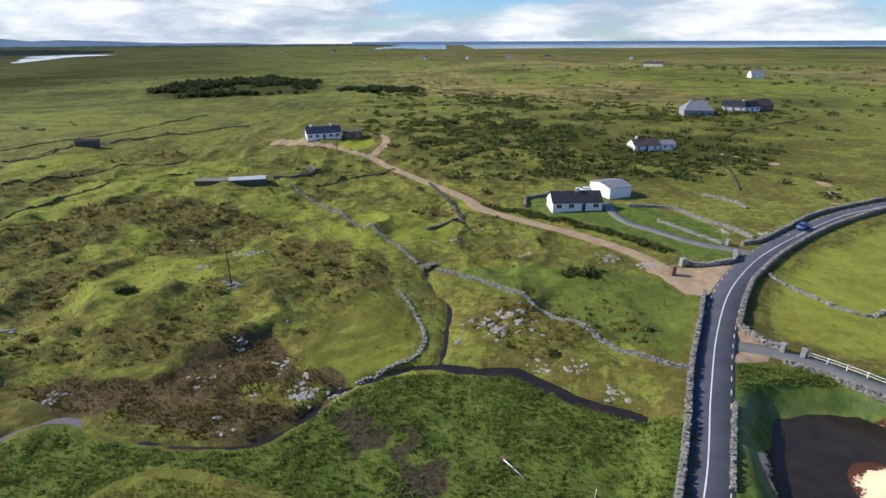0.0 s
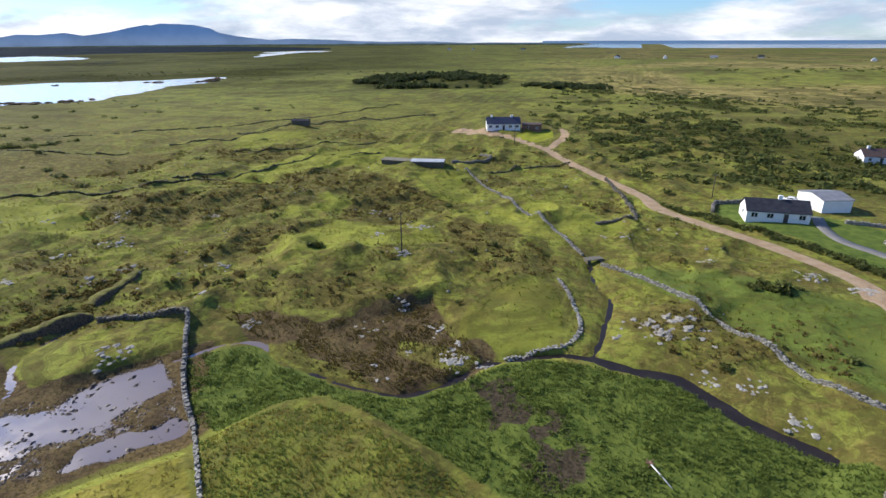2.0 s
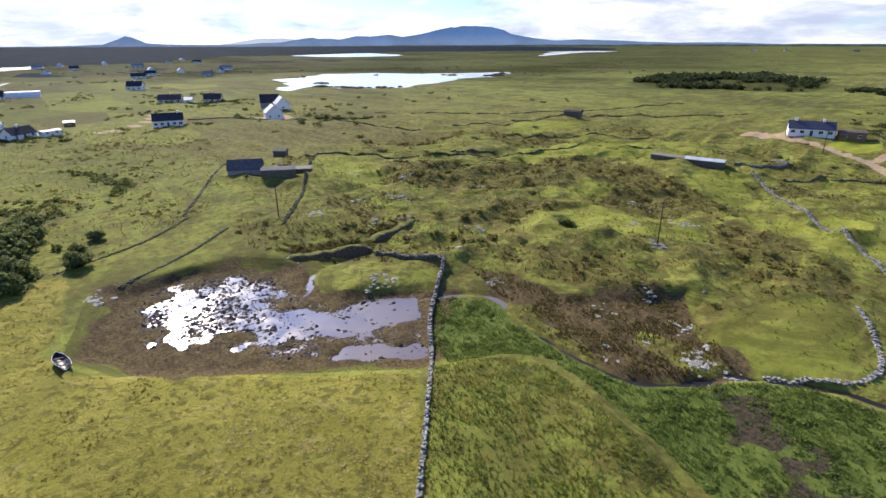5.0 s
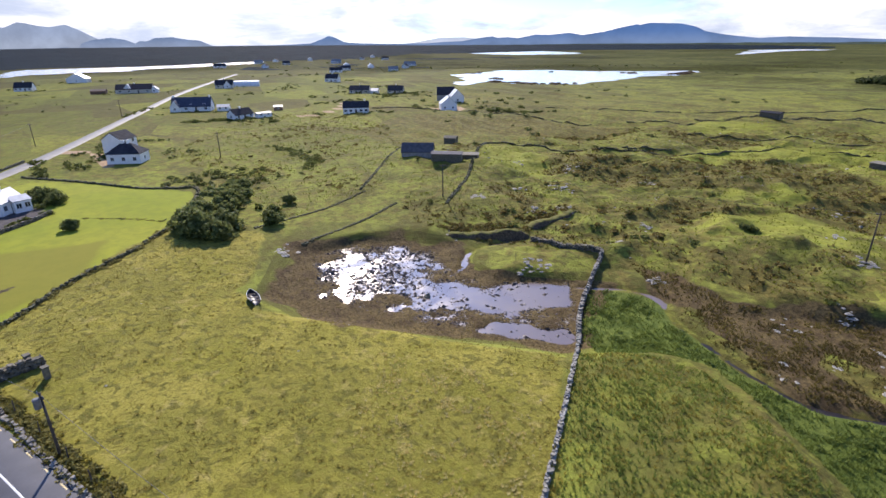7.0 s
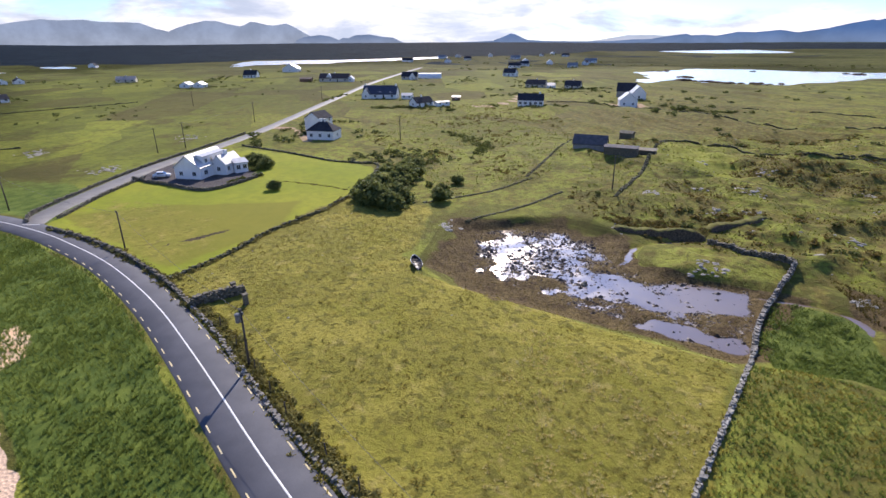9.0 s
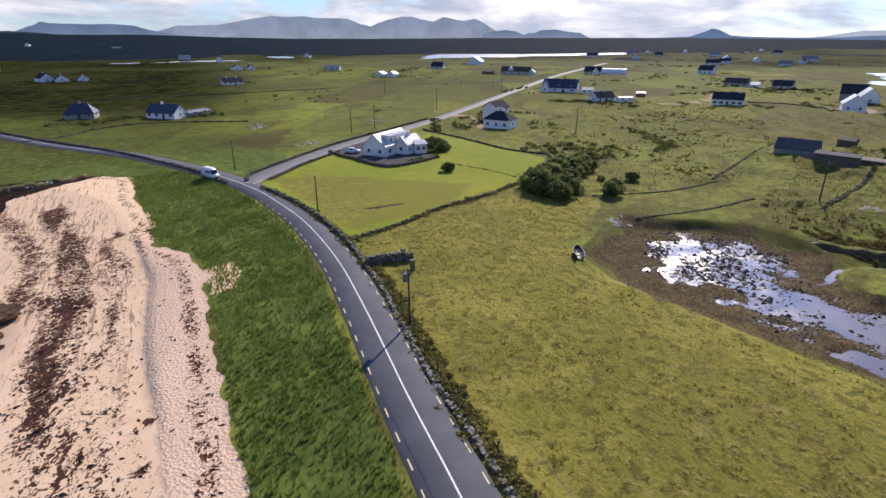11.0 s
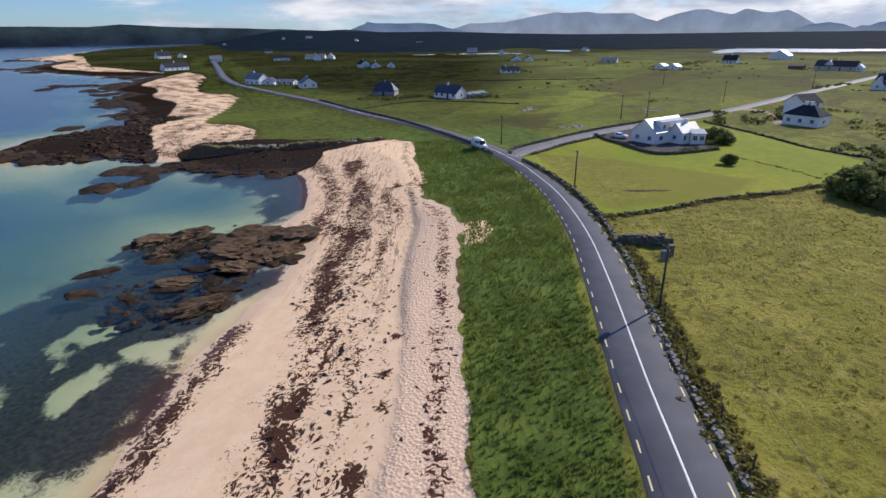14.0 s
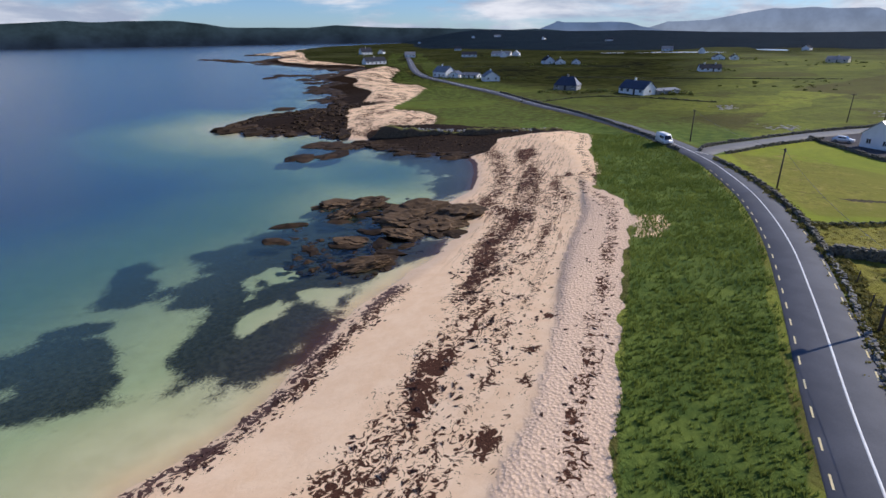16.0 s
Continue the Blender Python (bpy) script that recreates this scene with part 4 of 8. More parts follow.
n.link(n.math("ADD", n.math("MULTIPLY", fres.outputs[0], 1.15), 0.07, clamp=True), top.inputs[0])
n.link(mud.outputs[0], top.inputs[1])
n.link(gloss.outputs[0], top.inputs[2])
out = n.n("ShaderNodeOutputMaterial")
n.link(top.outputs[0], out.inputs[0])


m_stream = surface("peaty_stream", (0.014, 0.010, 0.008), (0.034, 0.026, 0.020), 0.5, 0.3, 0.1, 0.01, 6, Specular_IOR_Level=0.22)


def pool(name, x0, x1, y0, y1, z, label, cell=1.0, water=m_pool):
    """A sheet of still water over all ground lower than it in a stretch of the plan."""
    me, p, _ = sheet(name, np.arange(x0, x1, cell), np.arange(y0, y1, cell), lambda q: np.full(len(q), z))
    g = ground_z(p)
    bm = bmesh.new()
    bm.from_mesh(me)
    bmesh.ops.delete(bm, geom=[f for f in bm.faces if min(g[v.index] for v in f.verts) > z + 0.3 or (z > -2 and f.calc_center_median().x > 31.5)], context="FACES")
    bm.to_mesh(me)
    bm.free()
    me.materials.append(water)
    return tagged(new(name, me), label, "water", kind="structure")


pool("water", -98, -44.5, 2, 115, POND_Z, "shallow muddy tidal pool with bright glitter")
pool("water", -45, 32, 2, 115, POND_Z - 0.004, "dark peaty winding stream", 0.8, m_stream)
pool("water", 22, 152, 22, 66, SEA_Z, "dark peaty water of a narrow inlet", 1.0, m_stream)
for poly in LOUGHS:
    line = np.array(poly)
    line = curve([*line, line[0]], 6)[:-1]
    line = line + (np.stack([fbm(line, 22, 41), fbm(line, 22, 42)], 1) - 0.5) * min(30.0, 0.12 * np.ptp(line, axis=0).max())
    bm = bmesh.new()
    bm.faces.new([bm.verts.new((x, y, -0.35)) for x, y in line])
    bmesh.ops.triangulate(bm, faces=bm.faces[:])
    me = bpy.data.meshes.new("water")
    bm.to_mesh(me)
    bm.free()
    me.materials.append(m_pool)
    tagged(new("water", me), "bright still lake lying in the far moor", "lake", kind="structure")

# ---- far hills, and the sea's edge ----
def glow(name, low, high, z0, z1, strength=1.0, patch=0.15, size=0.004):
    """Far land with air haze painted in: its own even glow, a little patchy."""
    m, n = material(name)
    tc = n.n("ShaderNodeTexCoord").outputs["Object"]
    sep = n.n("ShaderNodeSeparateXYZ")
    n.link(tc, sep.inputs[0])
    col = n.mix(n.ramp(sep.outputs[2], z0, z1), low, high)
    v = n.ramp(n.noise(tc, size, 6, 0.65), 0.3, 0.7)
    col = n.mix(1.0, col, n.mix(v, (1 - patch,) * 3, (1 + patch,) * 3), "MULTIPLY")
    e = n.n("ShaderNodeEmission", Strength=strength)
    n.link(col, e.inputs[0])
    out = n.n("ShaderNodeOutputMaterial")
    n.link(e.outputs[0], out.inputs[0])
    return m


def backdrop(name, label, ridge, radius, base, mat, jag=0.03, seed=0, category="hills"):
    """A far range: a wall of slopes whose crest follows (heading, degrees up), leaning back from the viewer."""
    yaw = np.arange(ridge[0][0], ridge[-1][0] + 0.01, 0.12)
    up = np.interp(yaw, [r[0] for r in ridge], [r[1] for r in ridge])
    q = np.stack([yaw, yaw * 0], 1)
    up = up + jag * 2 * (fbm(q, 1.6, seed, 4) - 0.5)
    rows = []
    for k, f in ((0, 0.0), (1, 0.35), (2, 0.7), (3, 1.0)):
        r = radius + 40 * k + 60 * (fbm(q + 7 * k, 2.5, seed + 5) - 0.5)
        z = base + (35 + radius * np.tan(np.radians(up)) - base) * f
        a = np.radians(yaw)
        rows.append(np.stack([-np.sin(a) * r, np.cos(a) * r, z], 1))
    v = np.concatenate(rows)
    m = len(yaw)
    i = (np.arange(3)[:, None] * m + np.arange(m - 1)[None]).ravel()
    me = mesh_from(name, v, np.stack([i, i + 1, i + m + 1, i + m], 1), True)
    me.materials.append(mat)
    return tagged(new(name, me), label, category, kind="structure")


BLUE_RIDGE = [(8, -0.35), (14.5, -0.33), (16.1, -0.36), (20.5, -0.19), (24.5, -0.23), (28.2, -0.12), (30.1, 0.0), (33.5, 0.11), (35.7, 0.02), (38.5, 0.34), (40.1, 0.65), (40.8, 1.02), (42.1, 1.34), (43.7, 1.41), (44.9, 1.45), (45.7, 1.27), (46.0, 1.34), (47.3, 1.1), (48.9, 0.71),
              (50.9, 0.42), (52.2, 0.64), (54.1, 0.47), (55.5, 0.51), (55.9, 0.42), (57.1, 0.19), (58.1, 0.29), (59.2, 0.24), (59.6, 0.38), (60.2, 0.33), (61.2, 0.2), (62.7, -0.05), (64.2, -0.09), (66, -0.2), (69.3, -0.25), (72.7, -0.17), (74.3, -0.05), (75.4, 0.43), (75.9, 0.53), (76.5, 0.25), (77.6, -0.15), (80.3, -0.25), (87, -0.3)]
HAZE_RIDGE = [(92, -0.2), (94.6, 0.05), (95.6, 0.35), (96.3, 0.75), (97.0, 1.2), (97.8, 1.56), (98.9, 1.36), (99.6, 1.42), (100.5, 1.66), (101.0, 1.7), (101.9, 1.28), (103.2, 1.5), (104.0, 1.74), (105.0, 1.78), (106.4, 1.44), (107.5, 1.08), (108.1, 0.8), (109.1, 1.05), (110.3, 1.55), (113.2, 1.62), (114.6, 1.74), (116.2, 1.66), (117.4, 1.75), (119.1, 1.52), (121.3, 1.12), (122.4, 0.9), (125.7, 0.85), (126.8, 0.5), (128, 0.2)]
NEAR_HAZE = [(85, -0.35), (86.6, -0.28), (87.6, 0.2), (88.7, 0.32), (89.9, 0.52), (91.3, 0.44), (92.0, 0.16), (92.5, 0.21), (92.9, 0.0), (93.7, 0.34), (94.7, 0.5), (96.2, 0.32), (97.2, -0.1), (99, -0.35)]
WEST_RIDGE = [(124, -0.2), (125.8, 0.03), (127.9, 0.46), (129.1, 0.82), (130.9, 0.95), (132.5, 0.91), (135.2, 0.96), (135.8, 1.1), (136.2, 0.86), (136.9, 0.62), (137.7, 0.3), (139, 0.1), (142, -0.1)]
# The haze blue of the ranges is emitted colour; no light falls on them.
m_blue = glow("far_haze_blue_mountain", (0.120, 0.185, 0.315), (0.062, 0.128, 0.285), 10, 110, 1.0, 0.14)
backdrop("backdrop", "mountain range along the horizon with haze blue in its glow", BLUE_RIDGE, 4650, -70, m_blue, 0.025, 51)
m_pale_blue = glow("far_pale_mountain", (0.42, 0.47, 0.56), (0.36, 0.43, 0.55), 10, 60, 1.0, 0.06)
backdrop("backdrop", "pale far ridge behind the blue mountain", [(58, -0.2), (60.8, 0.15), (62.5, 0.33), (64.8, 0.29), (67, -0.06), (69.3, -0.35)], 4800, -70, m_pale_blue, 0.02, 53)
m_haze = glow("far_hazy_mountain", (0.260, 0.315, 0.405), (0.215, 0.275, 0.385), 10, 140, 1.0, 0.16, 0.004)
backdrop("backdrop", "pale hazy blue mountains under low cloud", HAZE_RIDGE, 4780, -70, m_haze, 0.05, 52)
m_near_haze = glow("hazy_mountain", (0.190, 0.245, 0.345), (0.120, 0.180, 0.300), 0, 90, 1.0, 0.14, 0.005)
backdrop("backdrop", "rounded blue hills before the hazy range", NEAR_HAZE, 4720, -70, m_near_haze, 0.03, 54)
backdrop("backdrop", "steep blue ridge above the dark cloud-shaded land", WEST_RIDGE, 4700, -70, m_near_haze, 0.03, 55)
# Cloud shadow on these hills is put into their dark emitted colour.
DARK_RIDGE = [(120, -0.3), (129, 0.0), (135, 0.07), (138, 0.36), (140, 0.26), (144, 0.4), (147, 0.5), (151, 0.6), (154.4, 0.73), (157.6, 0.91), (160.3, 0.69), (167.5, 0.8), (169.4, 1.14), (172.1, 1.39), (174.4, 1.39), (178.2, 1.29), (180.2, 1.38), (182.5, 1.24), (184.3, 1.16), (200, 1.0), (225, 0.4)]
m_dark = glow("far_cloud_shaded_hill", (0.016, 0.026, 0.046), (0.030, 0.050, 0.062), -10, 80, 1.0, 0.4, 0.006)
backdrop("backdrop", "low hills along the horizon, darkened for cloud shadow and haze", DARK_RIDGE, 2650, -12, m_dark, 0.04, 61)


def slope_z(yaw, r):
    """The height of the dark rise behind the far loughs."""
    r0 = np.interp(yaw, [30, 55, 66, 76, 83, 93, 101, 108, 116, 121, 125, 135, 150, 152], [2300, 2000, 1500, 1230, 1200, 1090, 1080, 960, 1000, 980, 900, 900, 1250, 1300])
    top = 35 + 2700 * np.tan(np.radians(np.interp(yaw, [30, 40, 55, 66, 76, 84, 97, 108, 116, 122, 129, 135, 140, 152], [-0.72, -0.5, -0.46, -0.42, -0.34, -0.30, -0.32, -0.38, -0.34, -0.2, 0.04, 0.05, 0.2, 0.45])))
    f = np.clip((r - r0) / (2700 - r0), 0, 1)
    top = top * step(yaw, 152, 143) - 4 * step(yaw, 143, 152)
    return np.where(r < r0, -1.5, -0.9 + (top + 0.9) * f ** 0.85)


# Near-black blue stands in for cloud shadow and haze over the rise.
m_shaded_slope = surface("cloud_shaded_heath", (0.0035, 0.0085, 0.016), (0.011, 0.022, 0.030), 0.012, 0.95, 1.0, 3.0, 9, Specular_IOR_Level=0.02)
sy_, sr_ = np.arange(30, 152.01, 0.4), np.geomspace(840, 2760, 46)
gy_, gr_ = np.meshgrid(sy_, sr_)
q = np.stack([gy_.ravel() * 18, gr_.ravel()], 1)
sz_ = slope_z(gy_.ravel(), gr_.ravel())
sz_ = sz_ + np.where(sz_ > -1.4, 3.2 * (fbm(q, 60, 57, 4) - 0.35), 0)
a_ = np.radians(gy_.ravel())
i = (np.arange(45)[:, None] * len(sy_) + np.arange(len(sy_) - 1)[None]).ravel()
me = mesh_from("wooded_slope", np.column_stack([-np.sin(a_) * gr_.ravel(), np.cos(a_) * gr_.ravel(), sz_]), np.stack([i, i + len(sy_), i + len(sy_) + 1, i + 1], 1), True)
me.materials.append(m_shaded_slope)
tagged(new("wooded_slope", me), "far heath slope behind the loughs, darkened for cloud shadow and haze", "hill", kind="structure")
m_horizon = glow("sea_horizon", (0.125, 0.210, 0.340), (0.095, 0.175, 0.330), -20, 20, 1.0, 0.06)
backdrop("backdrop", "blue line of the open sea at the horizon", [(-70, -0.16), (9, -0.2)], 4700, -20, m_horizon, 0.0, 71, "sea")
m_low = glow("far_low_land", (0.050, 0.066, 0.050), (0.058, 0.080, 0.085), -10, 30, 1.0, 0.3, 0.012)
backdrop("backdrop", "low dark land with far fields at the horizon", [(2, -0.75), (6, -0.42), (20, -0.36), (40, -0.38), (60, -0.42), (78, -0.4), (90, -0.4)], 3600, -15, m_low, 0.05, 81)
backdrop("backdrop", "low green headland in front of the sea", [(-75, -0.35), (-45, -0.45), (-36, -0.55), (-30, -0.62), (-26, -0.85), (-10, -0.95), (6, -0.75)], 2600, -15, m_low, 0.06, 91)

# ---- roads ----
m_asphalt = surface("asphalt", (0.066, 0.068, 0.080), (0.104, 0.106, 0.122), 0.35, 0.8, 0.25, 0.01, 40, Specular_IOR_Level=0.3)
m_lane = surface("worn_asphalt", (0.12, 0.115, 0.11), (0.20, 0.19, 0.175), 0.4, 0.75, 0.3, 0.01, 30)
m_white = surface("white_road_paint", (0.58, 0.58, 0.55), (0.78, 0.78, 0.75), 2.0, 0.6, 0.1, 0.004)
m_yellow = surface("yellow_road_paint", (0.58, 0.46, 0.20), (0.74, 0.62, 0.34), 2.0, 0.6, 0.1, 0.004)


def sides(line):
    d = np.gradient(line, axis=0)
    d /= np.linalg.norm(d, axis=1)[:, None]
    return d, np.stack([-d[:, 1], d[:, 0]], 1)


def strip(name, line, offsets, heights, mat):
    """A band along a line with a cross section of (offset, height) points; heights follow the ground where they are a function."""
    _, nrm = sides(line)
    rows = [np.column_stack([line + nrm * o, np.full(len(line), h)]) for o, h in zip(offsets, heights)]
    v, m = np.stack(rows, 1).reshape(-1, 3), len(offsets)
    i = (np.arange(len(line) - 1)[:, None] * m + np.arange(m - 1)[None]).ravel()
    me = mesh_from(name, v, np.stack([i, i + m, i + m + 1, i + 1], 1), True)
    me.materials.append(mat)
    return me


def child(name, me, parent, label=""):
    ob = new(name, me)
    ob.parent = parent
    return tagged(ob, label)


Z = ROAD_Z
road = tagged(new("road", strip("road", ROAD, (-2.95, -2.75, 0, 2.75, 2.95), (Z - 0.2, Z, Z + 0.04, Z, Z - 0.2), m_asphalt)), "dark asphalt coast road with white centre line", "road", kind="structure")
child("centre_line", strip("centre_line", ROAD, (-0.09, -0.075, 0.075, 0.09), (Z + 0.036, Z + 0.046, Z + 0.046, Z + 0.036), m_white), road, "white centre line")
side_road = tagged(new("road", strip("road", SIDE_ROAD, (-2.5, -2.3, 0, 2.3, 2.5), (Z - 0.2, Z - 0.008, Z + 0.03, Z - 0.008, Z - 0.2), m_lane)), "pale worn asphalt side road", "road", kind="structure")
lane = tagged(new("road", strip("road", LANE, (-1.6, -1.5, 0, 1.5, 1.6), (0.4, 0.66, 0.68, 0.66, 0.4), m_lane)), "grey narrow lane beside the inlet", "lane", kind="structure")
house_lane = tagged(new("road", strip("road", HOUSE_DRIVE, (-1.4, -1.3, 0, 1.3, 1.4), (0.4, 0.72, 0.75, 0.72, 0.4), m_lane)), "pale grey driveway across a lawn", "driveway", kind="structure")


def dash_mesh(mat, long=1.25, wide=0.13):
    bm = bmesh.new()
    bmesh.ops.create_cube(bm, size=1, matrix=Matrix.Diagonal((long, wide, 0.012, 1)))
    me = bpy.data.meshes.new("dash")
    bm.to_mesh(me)
    bm.free()
    me.materials.append(mat)
    return me


dash_y, dash_w = dash_mesh(m_yellow), dash_mesh(m_white)
fine_road = curve(ROAD[::4], 0.25)
d_road, n_road = sides(fine_road)
run = np.r_[0, np.cumsum(np.linalg.norm(np.diff(fine_road, axis=0), axis=1))]
for s in np.arange(120, 520, 3.3):
    k = int(np.searchsorted(run, s))
    if k >= len(run):
        break
    x, y = fine_road[k]
    for o in (-2.45, 2.45):
        if x * x + y * y > 190**2 or (-112 < x < -98 and o < 0):
            continue
        ob = child("dash", dash_y, road)
        ob.matrix_world = Matrix.Translation((x + n_road[k, 0] * o, y + n_road[k, 1] * o, Z + 0.006)) @ Matrix.Rotation(math.atan2(d_road[k, 1], d_road[k, 0]), 4, "Z")
for o in (-1.1, -0.4, 0.5, 1.2):
    ob = child("dash", dash_w, side_road)
    ob.matrix_world = pose(-102.6 + 0.2 * o, -69.5 + o, Z + 0.05, 0, 0, 80)


# ---- building tools ----
def part(name, bm, mat, parent, label="", loc=None, smooth=False):
    me = bpy.data.meshes.new(name)
    bm.to_mesh(me)
    bm.free()
    for p in me.polygons:
        p.use_smooth = smooth
    me.materials.append(mat)
    ob = new(name, me)
    if parent is not None:
        ob.parent = parent
    if loc is not None:
        ob.matrix_basis = loc
    return tagged(ob, label)


def thing(name, label, category, m, group="", kind=""):
    ob = new(name)
    ob.empty_display_size = 0.3
    ob.matrix_basis = m
    return tagged(ob, label, category, group, kind)


def box(bm, x0, x1, y0, y1, z0, z1, bevel=0.0):
    geom = bmesh.ops.create_cube(bm, size=1, matrix=Matrix.Translation(((x0 + x1) / 2, (y0 + y1) / 2, (z0 + z1) / 2)) @ Matrix.Diagonal((x1 - x0, y1 - y0, z1 - z0, 1)))
    if bevel:
        edges = {e for v in geom["verts"] for e in v.link_edges}
        bmesh.ops.bevel(bm, geom=list(edges), offset=bevel, segments=1, affect="EDGES")
    return bm


def rod(bm, a, b, r0, r1, n=8):
    a, b = Vector(a), Vector(b)
    m = Matrix.Translation((a + b) / 2) @ (b - a).to_track_quat("Z", "Y").to_matrix().to_4x4()
    bmesh.ops.create_cone(bm, cap_ends=True, segments=n, radius1=r0, radius2=r1, depth=(b - a).length, matrix=m)
    return bm


def spread(tv, tf, pos, scale, yaw, lean=None):
    """Many copies of a small shape, as one pair of arrays."""
    tv, tf = np.asarray(tv, float), np.asarray(tf, int)
    n, k = len(pos), len(tv)
    s = np.asarray(scale, float)
    if s.ndim == 1:
        s = np.repeat(s[:, None], 3, 1)
    v = tv[None] * s[:, None, :]
    c, d = np.cos(yaw)[:, None], np.sin(yaw)[:, None]
    x, y = v[..., 0] * c - v[..., 1] * d, v[..., 0] * d + v[..., 1] * c
    z = v[..., 2]
    if lean is not None:
        x, y = x + lean[:, :1] * z, y + lean[:, 1:] * z
    out = np.stack([x, y, z], -1) + np.asarray(pos)[:, None, :]
    f = tf[None] + (np.arange(n) * k)[:, None, None]
    return out.reshape(-1, 3), f.reshape(-1, tf.shape[1])


def stuff(name, label, category, arrays, mat, parent=None, kind="stuff", smooth=False):
    v, f, base = [], [], 0
    for a, b in arrays:
        v.append(a)
        f.append(b + base)
        base += len(a)
    me = mesh_from(name, np.concatenate(v), np.concatenate(f), smooth)
    me.materials.append(mat)
    ob = new(name, me)
    if parent is not None:
        ob.parent = parent
        return tagged(ob, kind=kind)
    return tagged(ob, label, category, kind=kind)


def scatter_in(poly, count, seed, keep=None):
    """Random plan points in an outline, thinned by keep(points), which gives a chance from 0 to 1."""
    r = np.random.default_rng(seed)
    q = np.array(poly, float)
    p = q.min(0) + r.random((count, 2)) * (q.max(0) - q.min(0))
    p = p[inside(p, poly)]
    if keep is not None:
        p = p[r.random(len(p)) < keep(p)]
    return p


def on_ground(p, sink=0.03):
    return np.column_stack([p, ground_z(p) - sink])


def blades(n, seed, wide=0.09, out=0.45):
    r = np.random.default_rng(seed)
    v, f = [], []
    for k in range(n):
        a = 2 * math.pi * (k + r.random()) / n
        d = np.array([math.cos(a), math.sin(a)])
        e = np.array([-d[1], d[0]]) * wide
        o, h = d * 0.08, 0.65 + 0.35 * r.random()
        tip = d * out * (0.4 + r.random())
        v += [(*(o - e), 0), (*(o + e), 0), (*tip, h)]
        f.append((3 * k, 3 * k + 1, 3 * k + 2))
    return np.array(v), np.array(f)


def leaf_ball(n, seed, leaf=0.22, flat=0.75, hollow=0.55):
    """A ragged clump of small leaves in a ball of radius 1 that stands on the ground."""
    r = np.random.default_rng(seed)
    d = r.normal(size=(n, 3))
    d /= np.linalg.norm(d, axis=1)[:, None]
    lump = 0.72 + 0.38 * np.sin(3.1 * d[:, 0] + seed) * np.sin(2.7 * d[:, 1] + 2 * seed) + 0.12 * r.normal(size=n)
    c = d * (np.maximum(lump, 0.3) * (hollow + (1 - hollow) * r.random(n)))[:, None]
    c[:, 2] = c[:, 2] * flat + flat * 0.72
    a = r.normal(size=(n, 3))
    a = a - 0.5 * (a * d).sum(1)[:, None] * d
    a /= np.linalg.norm(a, axis=1)[:, None]
    b = np.cross(a, r.normal(size=(n, 3)))
    b /= np.linalg.norm(b, axis=1)[:, None]
    s = leaf * (0.6 + 0.8 * r.random(n))[:, None]
    v = np.stack([c - a * s, c + b * s * 0.6, c + a * s, c - b * s * 0.6], 1).reshape(-1, 3)
    v[:, 2] = np.maximum(v[:, 2], -0.05)
    return v, np.arange(4 * n).reshape(n, 4)


STONE_F = np.array([(0, 1, 2, 3), (7, 6, 5, 4), (0, 4, 5, 1), (1, 5, 6, 2), (2, 6, 7, 3), (3, 7, 4, 0)])
STONE_V = np.array([(-.5, -.5, -.5), (-.5, .5, -.5), (.5, .5, -.5), (.5, -.5, -.5), (-.5, -.5, .5), (-.5, .5, .5), (.5, .5, .5), (.5, -.5, .5)])


def stones(pos, size, yaw, seed):
    """Angular stones, each of its own shape."""
    v, f = spread(STONE_V, STONE_F, pos, size, yaw)
    r = np.random.default_rng(seed)
    s = np.repeat(np.asarray(size), 8, 0)
    return v + (r.random(v.shape) - 0.5) * 0.42 * s, f


def wall_stones(line, height, thick, seed, size=0.36, ruin=0.0, z=None):
    """Places, sizes and turns of the stones of a dry wall along a line."""
    r = np.random.default_rng(seed)
    line = curve(line, 0.25)
    d, nrm = sides(line)
    run = np.r_[0, np.cumsum(np.linalg.norm(np.diff(line, axis=0), axis=1))]
    pos, sz, turn = [], [], []
    wave = vnoise(line, 2.3, seed)
    course, level = size * 0.62, 0.0
    while level < height:
        last = level + course >= height
        for o in ((-1, 1) if not last else (0,)):
            s = r.random() * size
            while s < run[-1]:
                k = min(int(np.searchsorted(run, s)), len(line) - 1)
                long = size * (0.7 + 0.7 * r.random())
                gone = ruin * (0.3 + level / height) + (0.25 if last else 0) + 0.9 * max(0.0, level / height - 0.45 - 0.7 * wave[k])
                if r.random() > gone:
                    off = o * thick * 0.27 + 0.05 * r.normal()
                    q = line[k] + nrm[k] * off
                    pos.append((q[0], q[1], level + course / 2 + 0.03 * r.normal()))
                    sz.append((long, thick * (0.55 if not last else 0.8), course * (1.0 + 0.3 * r.random())))
                    turn.append(math.atan2(d[k, 1], d[k, 0]) + 0.12 * r.normal())
                s += long * 0.98
        level += course
    pos = np.array(pos)
    pos[:, 2] += (ground_z(pos[:, :2]) if z is None else z) - 0.05
    return pos, np.array(sz), np.array(turn)


m_stone = surface("field_stone", (0.115, 0.106, 0.088), (0.33, 0.305, 0.26), 2.2, 0.9, 0.6, 0.03, 6, island=0.35)
m_pale = surface("lichened_stone", (0.13, 0.122, 0.102), (0.40, 0.378, 0.325), 2.0, 0.9, 0.6, 0.03, 6, island=0.35)
m_dark_stone = surface("mossy_dark_stone", (0.070, 0.062, 0.044), (0.200, 0.180, 0.135), 2.0, 0.95, 0.6, 0.03, 6, island=0.4)
